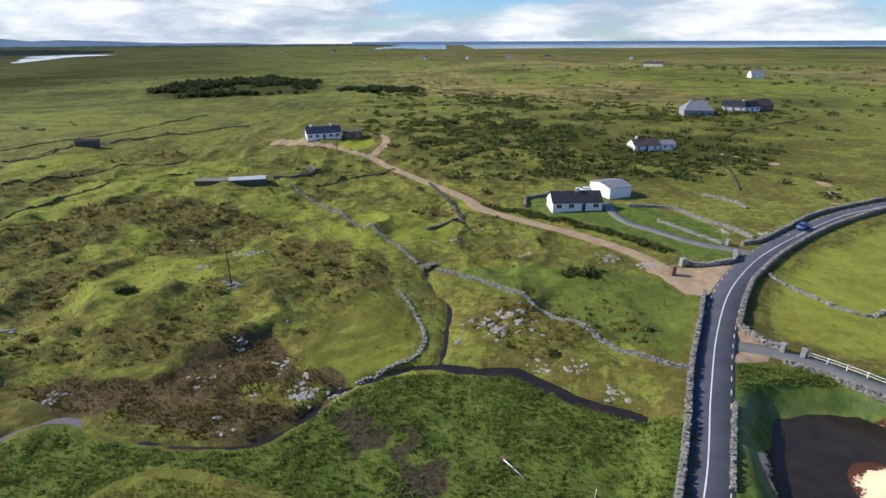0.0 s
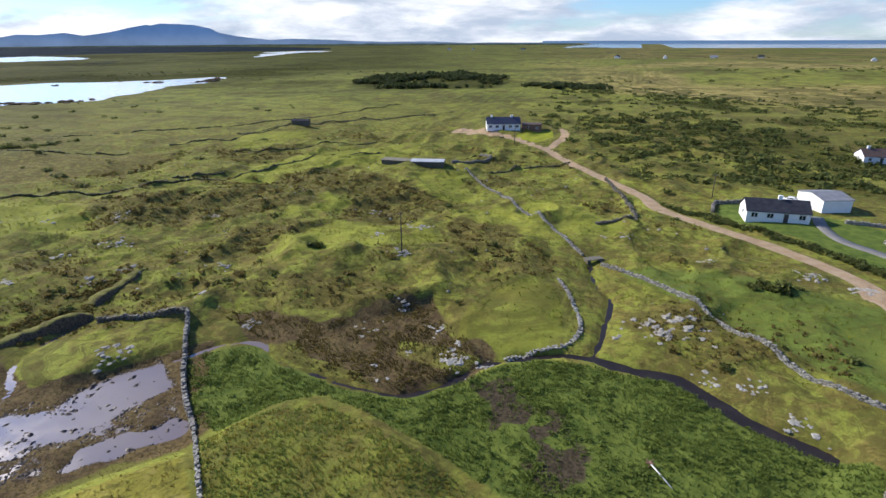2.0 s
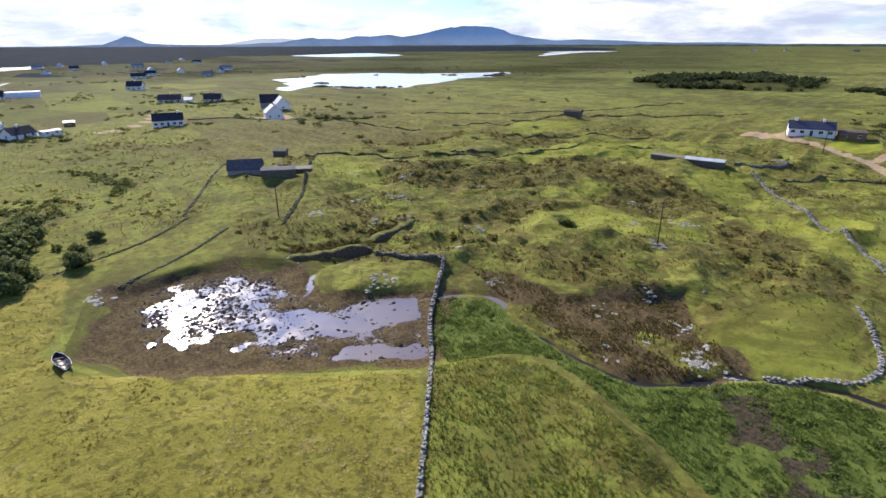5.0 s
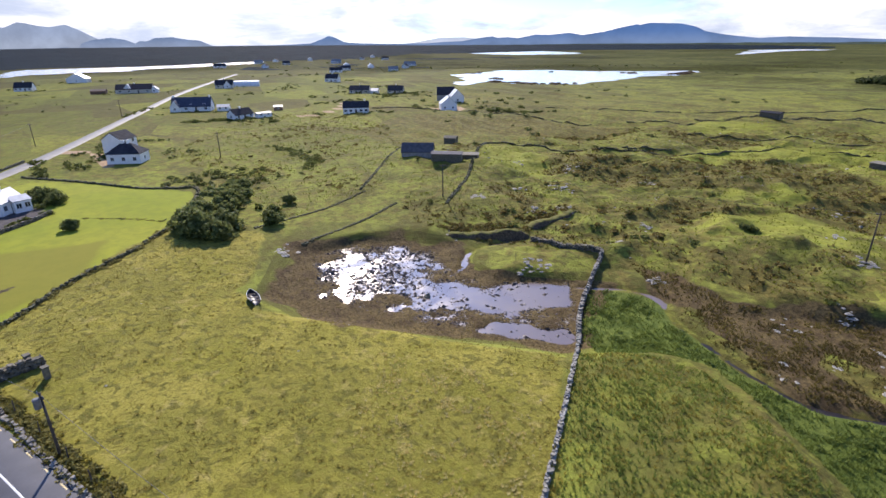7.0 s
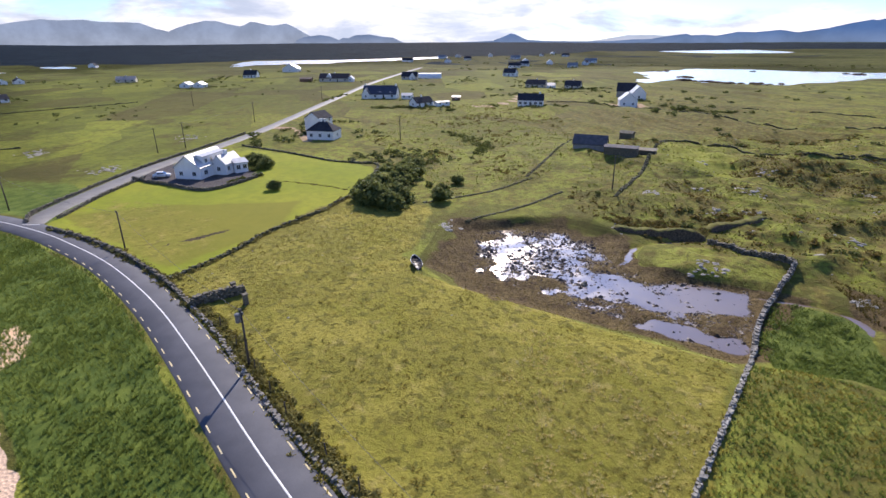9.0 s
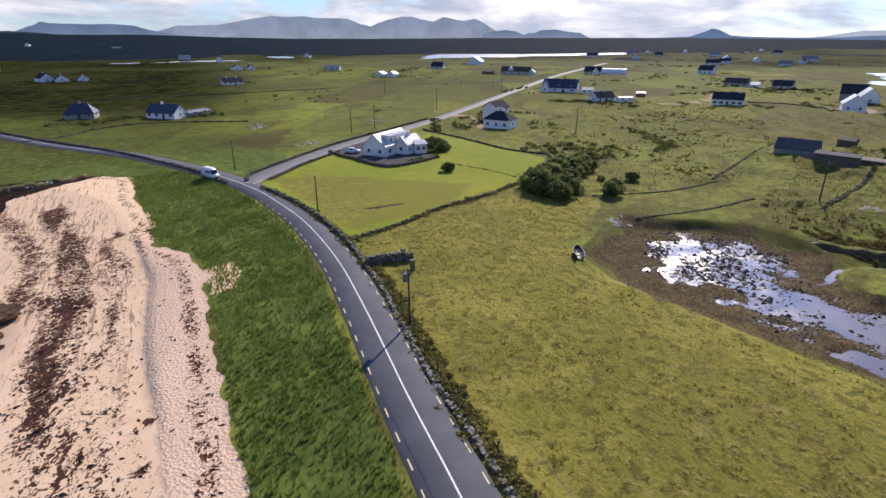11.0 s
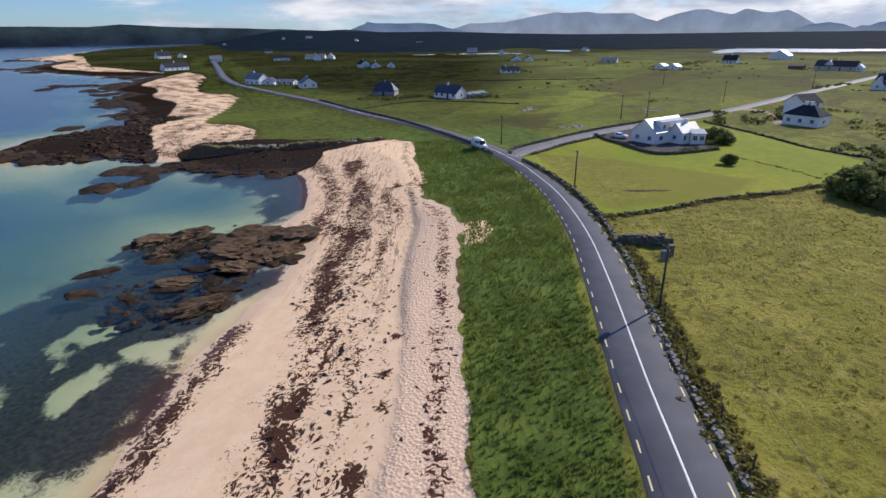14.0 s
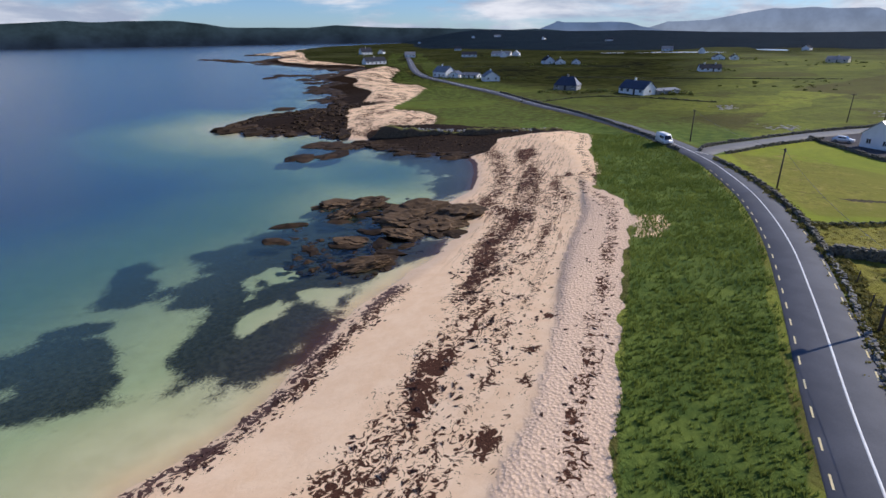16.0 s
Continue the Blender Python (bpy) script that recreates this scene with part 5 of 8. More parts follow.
m_moss_stone = surface("grassed_over_stone", (0.045, 0.048, 0.022), (0.120, 0.115, 0.058), 1.0, 0.95, 0.6, 0.03, 6, island=0.3)
m_wrack_rock = surface("weedy_shore_rock", (0.016, 0.010, 0.006), (0.070, 0.042, 0.021), 1.2, 0.8, 0.8, 0.06, 6, island=0.4, Specular_IOR_Level=0.12)
m_shore_rock = surface("brown_shore_rock", (0.034, 0.021, 0.012), (0.135, 0.086, 0.048), 0.9, 0.9, 0.9, 0.08, 7, island=0.3, Specular_IOR_Level=0.15)


def foliage(name, dark, light, spread_=0.35, rough=0.7):
    m, n = material(name)
    tc = n.n("ShaderNodeTexCoord").outputs["Object"]
    r = n.n("ShaderNodeNewGeometry").outputs["Random Per Island"]
    f = n.math("ADD", n.math("MULTIPLY", n.ramp(n.noise(tc, 0.16, 4, 0.6), 0.35, 0.65), 0.55), n.math("MULTIPLY", r, 0.45))
    col = n.mix(f, dark, light)
    col = n.mix(1.0, col, (1.03, 1.0, 0.84), "MULTIPLY")
    b = finish(n, col, rough, None, Specular_IOR_Level=0.1)
    thin = n.n("ShaderNodeBsdfTranslucent")
    n.link(col, thin.inputs[0])
    both = n.n("ShaderNodeMixShader")
    both.inputs[0].default_value = 0.42
    n.link(b.outputs[0], both.inputs[1])
    n.link(thin.outputs[0], both.inputs[2])
    n.link(both.outputs[0], [q for q in n.t.nodes if q.type == "OUTPUT_MATERIAL"][0].inputs[0])
    return m


m_bark = surface("bark", (0.05, 0.042, 0.032), (0.13, 0.11, 0.085), 3, 0.95, 0.7, 0.03)
m_leaf = foliage("tree_leaf", (0.105, 0.130, 0.050), (0.235, 0.265, 0.105))
m_scrub = foliage("dark_scrub_leaf", (0.066, 0.082, 0.028), (0.150, 0.172, 0.058))
m_conifer = foliage("conifer_needles", (0.030, 0.044, 0.020), (0.078, 0.098, 0.042))
m_heather = foliage("heather", (0.098, 0.080, 0.030), (0.215, 0.172, 0.062))
m_lush = foliage("verge_grass", (0.102, 0.150, 0.036), (0.232, 0.282, 0.072))
m_hay = foliage("meadow_grass", (0.170, 0.155, 0.028), (0.360, 0.305, 0.078))
m_reed = foliage("reed", (0.092, 0.132, 0.034), (0.188, 0.242, 0.062))
m_hedge = foliage("bramble_leaf", (0.145, 0.138, 0.052), (0.300, 0.268, 0.098))
m_tussock = foliage("bog_tussock", (0.070, 0.054, 0.022), (0.200, 0.168, 0.056))
m_pasture = foliage("pasture_tuft", (0.120, 0.140, 0.024), (0.245, 0.285, 0.042))
m_wrack = surface("dried_wrack", (0.045, 0.019, 0.012), (0.135, 0.060, 0.036), 3, 0.8, 0.6, 0.03, 6, island=0.4)
m_mud = surface("weedy_mud_stone", (0.030, 0.019, 0.014), (0.105, 0.070, 0.046), 3, 0.6, 0.6, 0.03, 6, island=0.4)

# ---- field walls ----
W_MAIN = [(35.6, 65.4), (30.4, 69.0), (25.1, 74.8), (19.9, 81.4), (15.4, 88.2), (9.8, 94.4), (2.0, 101.6), (-1.4, 104.6)]
W_MAIN_UP = [(-5.5, 108.4), (-11.6, 117.5), (-18.6, 127.5), (-25.8, 136.5), (-34.0, 148.2), (-43.0, 158.5), (-53.0, 170.4)]
WALLS = [
    (W_MAIN, 0.65, 0.45, m_pale, "pale dry stone wall crossing the pasture", 0.3),
    (W_MAIN_UP, 0.6, 0.6, m_pale, "tumbled dry stone wall climbing the pasture", 0.6),
    ([(22.5, 38.5), (24.7, 42.6), (30.1, 53.2), (36.0, 65.6), (43.8, 80.0), (49.1, 90.2)], 1.0, 0.6, m_stone, "grey dry stone wall beside the coast road", 0.08),
    ([(48.8, 77.1), (56.1, 88.4), (63.7, 98.0), (80.0, 113.2), (101.1, 128.8), (124.1, 141.6), (150, 152)], 1.0, 0.7, m_stone, "grey dry stone wall on the roadside bend", 0.08),
    ([(48.8, 77.1), (50.2, 73.6), (52.2, 70.8)], 1.0, 0.6, m_stone, "grey stone wall at the lane entrance", 0.05),
    ([(50.6, 67.6), (54.2, 64.6), (57.2, 61.4), (60, 58)], 0.7, 0.5, m_stone, "low grey stone wall between lane and inlet", 0.1),
]
WALLS += [
    ([(30.6, 43), (35, 51.5), (38, 57)], 0.7, 0.5, m_stone, "low stone wall between road and inlet", 0.15),
    ([(-65.1, 59.6), (-57.7, 50.6), (-51.4, 43.8), (-44.6, 38.1)], 0.85, 0.5, m_stone, "tall grey dry stone wall across the pool", 0.15),
    ([(-44.6, 38.1), (-37.0, 30.8), (-29.6, 23.4), (-25.5, 19.2), (-15, 9), (-8, 2.5)], 0.5, 0.40, m_pale, "grey dry stone wall between two meadows", 0.5),
    ([(-65.1, 59.6), (-71.3, 56.4), (-78.5, 54.0)], 0.9, 0.7, m_dark_stone, "dark dry stone wall round the marsh plot", 0.2),
    ([(-22.5, -3.2), (-28.5, -7.1), (-32.8, -10.0), (-38.8, -14.1), (-46.6, -18.6), (-56.9, -24.6), (-63.2, -28.8)], 0.45, 0.5, m_stone, "overgrown dry stone wall beside the road", 0.75),
]
WALLS += [
    ([(-63.2, -28.8), (-71.4, -34.6), (-82.6, -44.3), (-92.0, -54.5), (-99.8, -65.0)], 0.6, 0.5, m_dark_stone, "dark overgrown wall along the road bend", 0.3),
    ([(-72.9, -34.9), (-81.7, -29.0), (-93.6, -23.3), (-103.1, -16.4), (-115.0, -10.0)], 0.5, 0.6, m_moss_stone, "overgrown stone field boundary", 0.35),
    ([(-63.2, -28.8), (-65.2, -26), (-66.5, -22.8)], 1.2, 0.8, m_dark_stone, "dark stone wall stub beside a gateway", 0.05),
    ([(-104, -71), (-110, -73.2), (-123.5, -72.2), (-153.1, -67.2), (-207.1, -51.5)], 0.6, 0.5, m_dark_stone, "dark roadside wall along the side road", 0.3),
]
WALLS += [
    ([(-101, -74), (-109, -86), (-118, -104), (-128, -128), (-137, -157), (-151, -197)], 0.7, 0.6, m_dark_stone, "dark roadside wall along the coast road", 0.3),
    ([(-138.6, -65.0), (-131.8, -55.0), (-124.6, -43.8), (-131.2, -37.0), (-138.4, -33.3)], 0.7, 0.6, m_dark_stone, "dark terrace wall in front of the white villa", 0.1),
    ([(-106, -66.5), (-123, -65.4), (-140, -62.6)], 0.6, 0.5, m_dark_stone, "dark wall between lawn and side road", 0.3),
    ([(-113, -9.0), (-146, -3.0), (-151, -8.5), (-154.5, -16.6), (-163.5, -25.8), (-172.3, -34.3), (-183.6, -47.5)], 0.5, 0.7, m_moss_stone, "low overgrown wall round the mown field", 0.4),
    ([(-12.8, 64.9), (-8.4, 68.7), (-4.2, 71.8), (-3.1, 77.6), (-5.8, 86.3), (-8.6, 93.0)], 0.4, 0.6, m_pale, "tumbled grey stone wall round a green knoll", 0.85),
    ([(-119.9, 134.8), (-142.7, 108.2), (-168.3, 94.2)], 0.6, 0.6, m_moss_stone, "dark stone field wall on the rise", 0.3),
]
WALLS += [
    ([(-168.3, 94.2), (-143, 77), (-118.3, 60.6), (-101.8, 46.9)], 0.4, 0.7, m_moss_stone, "tumbled stone wall running to the ruin", 0.72),
    ([(-123.5, 33.3), (-143.6, 46.3), (-171.1, 62.8)], 0.3, 0.7, m_moss_stone, "tumbled wall round the old farmyard", 0.85),
    ([(-150.6, 103.4), (-140.3, 111.3), (-135.7, 126.2), (-124.2, 139.2)], 0.5, 0.7, m_moss_stone, "low dark wall across the rise", 0.5),
    ([(-108, 6), (-114, 22), (-122, 34)], 0.3, 0.6, m_moss_stone, "overgrown wall beside the farm track", 0.86),
]
WALLS += [
    ([(-95, 13), (-101, 25), (-110, 38)], 0.3, 0.6, m_moss_stone, "overgrown wall climbing from the pool", 0.86),
    ([(-4.5, 174), (2, 152), (5, 134), (3.2, 133.3), (-4, 128)], 0.6, 0.7, m_dark_stone, "dark ditch wall beside the gravel drive", 0.3),
    ([(51.3, 105.8), (54.6, 103.6), (61.8, 104.8), (65.4, 109.4)], 1.1, 0.6, m_pale, "curved pale garden entrance wall", 0.0),
    ([(65.6, 116.4), (60.5, 125.6), (56.5, 133)], 0.6, 0.6, m_pale, "low stone edging beside the driveway", 0.2),
    ([(23.9, 147.8), (26.0, 156.6), (35.2, 159.6)], 1.0, 0.6, m_stone, "curved stone garden wall", 0.05),
]
WALLS += [
    ([(52.7, 146.2), (64.6, 144.0), (68.6, 134), (72.6, 127.6), (74.6, 120.2)], 0.9, 0.6, m_pale, "pale stone wall between garden and heath", 0.1),
    ([(69.5, 115.6), (74.5, 117), (87.0, 126.6), (98.9, 136), (113.5, 143.8), (130.1, 151.3)], 1.0, 0.7, m_stone, "grey stone wall above the road bend", 0.08),
    ([(79.6, 158.9), (85.4, 150.8), (85.7, 144.2)], 0.7, 0.7, m_pale, "broken pale wall on the heath", 0.3),
    ([(66, 98.3), (67.4, 93.1), (70.5, 86)], 0.5, 0.7, m_pale, "broken stones of an old field wall", 0.5),
]
WALLS += [([(69.5, 85.9), (71.6, 83.7), (74.5, 81.6), (78.3, 83.6)], 0.5, 0.7, m_pale, "broken stone wall in the green field", 0.6)]
WALLS += [([(-57, 176), (-49, 180), (-46, 190), (-52, 196)], 0.8, 0.5, m_stone, "curved stone wall of a small yard", 0.1)]
FAR_WALLS = [[(-230, -253), (-285, -192), (-337, -139)], [(-266, -391), (-354, -291)], [(-297, 94), (-258, 136), (-188, 161)], [(-181, 174), (-152, 245), (-101, 316)], [(-120, 135), (-114, 168), (-89, 186)]]
FAR_WALLS += [[(-174, 208), (-161, 240), (-133, 281), (-107, 299)], [(-49, 586), (56, 463), (130, 399)], [(-147, 173), (-124, 197), (-102, 211)], [(-42, 171), (-18, 195)], [(95, 165), (130, 250), (200, 300)], [(-250, 180), (-180, 260), (-150, 350)], [(-135, -165), (-175, -160), (-190, -120)]]
WALLS += [(line, 0.32, 0.6, m_moss_stone, "low dark field boundary far over the fields", 0.35) for line in FAR_WALLS]
for k, (line, high, thick, mat, label, ruin) in enumerate(WALLS):
    pos, size, turn = wall_stones(line, high, thick, 100 + k, ruin=ruin, size={"low dark": 0.5, "pale dry": 0.24, "tumbled ": 0.26}.get(label[:8], 0.32))
    wall = thing("stone_wall", label, "wall", Matrix.Identity(4), "dry stone walls")
    WALLS[k] = (wall, pos, size, turn, mat)
    near = np.hypot(pos[:, 0], pos[:, 1])
    single = np.zeros(len(pos), bool)
    if k in (2, 8, 10):
        single[np.argsort(near)[:280]] = True
    if (~single).any():
        stuff("stones", "", "", [stones(pos[~single], size[~single], turn[~single], 300 + k)], mat, wall)
    WALLS[k] += (single,)

# ---- earth banks ----
m_bank, n = material("eroded_earth_bank")
tc = n.n("ShaderNodeTexCoord").outputs["Object"]
upright = n.n("ShaderNodeSeparateXYZ")
n.link(n.n("ShaderNodeNewGeometry").outputs["Normal"], upright.inputs[0])
clods, lumps = n.noise(tc, 4.0, 5, 0.7), n.noise(tc, 0.9, 4, 0.6)
earth = n.mix(n.ramp(clods, 0.36, 0.62), (0.052, 0.038, 0.025), (0.150, 0.112, 0.070))
turfy = n.mix(n.ramp(lumps, 0.36, 0.62), (0.100, 0.092, 0.030), (0.170, 0.165, 0.045))
grown = n.ramp(n.math("ADD", upright.outputs[2], n.math("MULTIPLY", n.math("SUBTRACT", lumps, 0.5), 0.7)), 0.74, 0.90)
finish(n, n.mix(grown, earth, turfy), 0.95, n.bump(n.math("ADD", clods, lumps), 0.7, 0.12), Specular_IOR_Level=0.1)


def earth_bank(label, line, foot, crest, front, back, seed):
    """A worn bank: a steep broken face to the left of the line, and a grassy back."""
    q = curve(line, 0.5)
    d = np.gradient(q, axis=0)
    d /= np.linalg.norm(d, axis=1)[:, None]
    side_ = np.stack([-d[:, 1], d[:, 0]], 1)
    run = np.minimum(np.arange(len(q)), np.arange(len(q))[::-1]) * 0.5
    ends = step(run, -0.6, 2.5)
    high = foot + (crest - foot) * (0.25 + 0.75 * ends) * (0.55 + 0.9 * fbm(q, 3.4, seed, 4))
    across = [(front, 0.0), (0.72 * front, 0.30), (0.50 * front, 0.62), (0.34 * front, 0.88), (0.12 * front, 1.0), (-0.25 * back, 0.97), (-0.6 * back, 0.72), (-back, 0.0)]
    verts = []
    for off, f in across:
        at = q + side_ * (off + 0.55 * (vnoise(q + off, 0.9, seed + 1) - 0.5) * (1 if f else 2))[:, None]
        low = np.minimum(foot, ground_z(at)) - 0.15
        z = low + (high - low) * f + 0.3 * (vnoise(q * 1.3 + 7 * off, 0.8, seed + 2) - 0.5) * (0 < f)
        verts.append(np.column_stack([at, z]))
    m_, k_ = len(q), len(across)
    faces = [(j * m_ + i, j * m_ + i + 1, (j + 1) * m_ + i + 1, (j + 1) * m_ + i) for j in range(k_ - 1) for i in range(m_ - 1)]
    me = mesh_from("earth_bank", np.concatenate(verts), faces, True)
    me.materials.append(m_bank)
    return tagged(new("earth_bank", me), label, "bank")


earth_bank("dark eroded earth bank above the weedy shore", [(-106, -111.5), (-99, -113.5), (-90.5, -118.3), (-84, -122.5), (-77.6, -128), (-72, -133.6), (-66.5, -139.5), (-62.5, -144.5)], -2.5, 0.75, 1.6, 7.0, 420)
earth_bank("brown ruined earth bank with a grassy top behind the pool", [(-81.8, 55.5), (-83.6, 50), (-85.4, 44.5), (-87.8, 38.4)], -1.1, 0.55, 1.5, 3.6, 430)
earth_bank("dark overgrown heap of a fallen wall", [(-86, 72), (-84.6, 66), (-84.4, 62), (-84.2, 57.6)], -0.6, 1.15, 1.7, 3.4, 440)

# ---- vegetation ----
r4 = np.random.default_rng(44)


def grass(name, label, poly, count, seed, high, mat, keep=None, blades_=6, wide=0.10, out=0.5):
    p = scatter_in(poly, count, seed, keep)
    r = np.random.default_rng(seed + 1)
    q = on_ground(p)
    s = high * (0.55 + 0.8 * r.random(len(q)))
    tv, tf = blades(blades_, seed, wide, out)
    stuff(name, label, "grass", [spread(tv, tf, q, np.column_stack([s * 0.95, s * 0.95, s]), r.random(len(q)) * 6.28, 0.25 * r.normal(size=(len(q), 2)))], mat)


m_straw = foliage("bleached_straw", (0.520, 0.430, 0.190), (0.780, 0.680, 0.380))
m_meadow = foliage("meadow_tuft", (0.160, 0.150, 0.028), (0.380, 0.320, 0.085))
m_tuft = foliage("meadow_tussock", (0.190, 0.162, 0.036), (0.330, 0.275, 0.070))
off_road = lambda p: (away(p, ROAD) > 3.1) & (away(p, SIDE_ROAD) > 2.7)
VERGE = [(-14.5, -18.5), (-22.6, -24.7), (-27.4, -28.2), (-37.5, -35.9), (-46.1, -42.6), (-57.2, -50.2), (-64.0, -57.2), (-65.6, -64.3), (-79.3, -78), (-97.7, -95.3), (-104.8, -103),
         (-112, -93), (-101, -73), (-88, -57), (-74, -44), (-55, -30), (-35, -18), (-20, -8.5)]
grass("verge_grass", "long lush green grass between road and beach", VERGE, 84000, 1, 0.46, m_lush, lambda p: off_road(p) * (0.35 + 0.6 * step(fbm(p, 5, 61), 0.35, 0.6)))
grass("bank_grass", "rank green grass above the inlet", [(34, 50), (38, 60), (48, 63), (62, 62), (70, 56), (75, 54), (80, 62), (55, 66.0), (45, 67), (40, 66), (34, 57)], 6500, 2, 0.6, m_lush, lambda p: off_road(p) * (away(p, LANE) > 2.0) * 0.9)
grass("meadow_grass", "dry yellowing meadow grass", FIELD, 80000, 3, 0.14, m_meadow, lambda p: off_road(p) * (0.08 + 0.75 * step(fbm(p, 2.4, 62, 3), 0.5, 0.64)), 5, 0.12, 0.6)
grass("tussocks", "olive tussocks all over the dry meadow", FIELD, 22000, 33, 0.14, m_tuft, lambda p: off_road(p) * (0.12 + 0.7 * step(fbm(p, 1.6, 69, 3), 0.52, 0.62)) * (0.45 + 0.55 * step(fbm(p, 14, 70, 3), 0.4, 0.6)), 9, 0.46, 2.2)
grass("straw_tufts", "pale bleached straw tufts in the dry meadow", [(-52, 13), (-39.5, 27), (-25.5, 19.2), (-10, 5), (-20, 0), (-38, 6)], 16000, 34, 0.20, m_straw, lambda p: 0.05 + 0.6 * step(fbm(p, 1.5, 74, 3), 0.52, 0.64) * step(fbm(p, 9, 75, 3), 0.38, 0.6), 7, 0.16, 1.0)
grass("meadow_grass", "uncut green and straw meadow grass", EAST_FIELD, 16000, 4, 0.32, m_hay, lambda p: off_road(p) * (0.2 + 0.6 * step(fbm(p, 3, 63, 3), 0.45, 0.62)), 6, 0.12, 0.6)
grass("meadow_grass", "uncut green meadow grass", EAST_FIELD, 30000, 14, 0.34, m_lush, lambda p: off_road(p) * (0.2 + 0.6 * step(fbm(p, 3, 64, 3), 0.45, 0.62)), 6, 0.12, 0.6)
grass("reeds", "dense green reeds in a wet hollow", REEDS, 34000, 5, 0.42, m_reed, lambda p: (0.25 + 0.7 * step(fbm(p, 4, 65), 0.38, 0.6)) * (1 - 0.6 * inside(p, DEAD_REEDS)) * (away(p, BROOK) > 1.3), 6, 0.09, 0.5)
grass("tussocks", "brown bog tussocks beside the stream", BOG, 14000, 6, 0.30, m_tussock, lambda p: 0.15 + 0.85 * step(fbm(p, 2.5, 66, 3), 0.42, 0.6), 7, 0.16, 0.6)
grass("tussocks", "brown weedy tussocks round the pool", BOG_SHORE, 9000, 7, 0.15, m_tussock, lambda p: step(ground_z(p), -1.32, -1.15) * 0.8, 7, 0.18, 0.7)
def heathery(p):
    """How likely heather and gorse grow at plan points of the rise."""
    k = 0.5 * step(fbm(p, 15, 68, 6), 0.53, 0.63)
    for poly in HEATHER:
        k = np.maximum(k, step(depth_in(p, poly) - 5 * (fbm(p, 9, 33, 4) - 0.5), -1.5, 1.0) * (0.35 + 0.65 * step(fbm(p, 4, 35, 3), 0.4, 0.58)))
    for poly in TURF:
        k = k * (1 - 0.85 * step(depth_in(p, poly), -0.5, 1.5))
    return k


HILL = [(-4, 70), (-28, 78), (-50, 66), (-60, 62), (-96, 36), (-112, 40), (-165, 70), (-170, 130), (-150, 230), (-60, 240), (-20, 195), (4, 152), (25, 128), (46, 96), (36, 70), (14, 70), (3, 80), (0, 108)]
grass("pasture_tufts", "rough pasture grass on the stony rise", HILL, 60000, 8, 0.36, m_pasture, lambda p: 0.12 + 0.6 * step(fbm(p, 4, 67, 3), 0.45, 0.62), 6, 0.16, 0.7)
grass("heather", "dark heather and rushes on the stony rise", HILL, 50000, 9, 0.42, m_heather, lambda p: heathery(p) * 0.7 * (depth_in(p, ISLE) < -1), 7, 0.24, 0.8)


def bushes(name, label, p, lo, hi, seed, mat, leaves=80, flat=0.7):
    r = np.random.default_rng(seed)
    q = on_ground(p, 0.1)
    arrays, pick = [], r.integers(0, 4, len(q))
    for k in range(4):
        sel = pick == k
        if not sel.any():
            continue
        s = lo + (hi - lo) * r.random(sel.sum()) ** 1.6
        tv, tf = leaf_ball(leaves, seed * 7 + k, 0.24, flat)
        arrays.append(spread(tv, tf, q[sel], np.column_stack([s, s * (0.8 + 0.5 * r.random(len(s))), s * 0.8]), r.random(len(s)) * 6.28))
    stuff(name, label, "shrubs", arrays, mat)


THICK = [[(-25, 310), (40, 335), (58, 262), (36, 198), (-16, 225)], [(30, 215), (75, 235), (155, 205), (112, 168), (62, 166), (38, 180)], [(95, 250), (150, 240), (128, 207), (105, 204)]]


def thick_scrub(p):
    k = np.zeros(len(p))
    for poly in THICK:
        k = np.maximum(k, step(depth_in(p, poly) + 14 * (fbm(p, 16, 86, 4) - 0.5), -3, 3))
    return k


SCRUB = [(-35, 268), (-20, 215), (0, 185), (14, 158), (24, 165), (40, 172), (75, 170), (120, 195), (165, 250), (190, 300), (120, 420), (20, 520), (-60, 470), (-60, 330)]
bushes("scrub", "dark gorse and bramble scrub across the heath", scatter_in(SCRUB, 14000, 21, lambda p: (0.05 + np.maximum(step(fbm(p, 30, 71, 4), 0.45, 0.58) * 0.5, 0.9 * thick_scrub(p)) * step(fbm(p, 9, 76, 3), 0.33, 0.52)) * (away(p, DRIVE) > 4) * (away(p, BYWAY) > 3)), 0.8, 4.0, 21, m_scrub, 26, 0.36)
bushes("scrub", "dense dark conifer plantation on the moor", scatter_in(PLANTATION, 1500, 22, lambda p: step(fbm(p, 60, 72), 0.3, 0.45)), 2.5, 6.0, 22, m_conifer, 60, 0.8)
bushes("scrub", "dark conifer clumps on the moor", scatter_in([(-105, 500), (-95, 545), (-20, 540), (-15, 500)], 300, 122, lambda p: step(fbm(p, 26, 172), 0.45, 0.55)), 2.0, 5.0, 122, m_conifer, 50, 0.7)
bushes("scrub", "scattered dark bushes far over the moor", scatter_in([(-900, 100), (-300, 0), (-170, 60), (-120, 260), (-300, 700), (-500, 900)], 1500, 23, lambda p: step(fbm(p, 80, 73), 0.5, 0.62) * (depth_in(p, LAKE) < -15)), 1.2, 3.6, 23, m_scrub, 30, 0.45)
bushes("scrub", "scattered dark bushes on the far heath", scatter_in([(60, 160), (120, 150), (420, 250), (700, 900), (100, 1100), (-60, 560)], 2200, 24, lambda p: step(fbm(p, 70, 74), 0.47, 0.6)), 1.2, 4.2, 24, m_scrub, 30, 0.45)
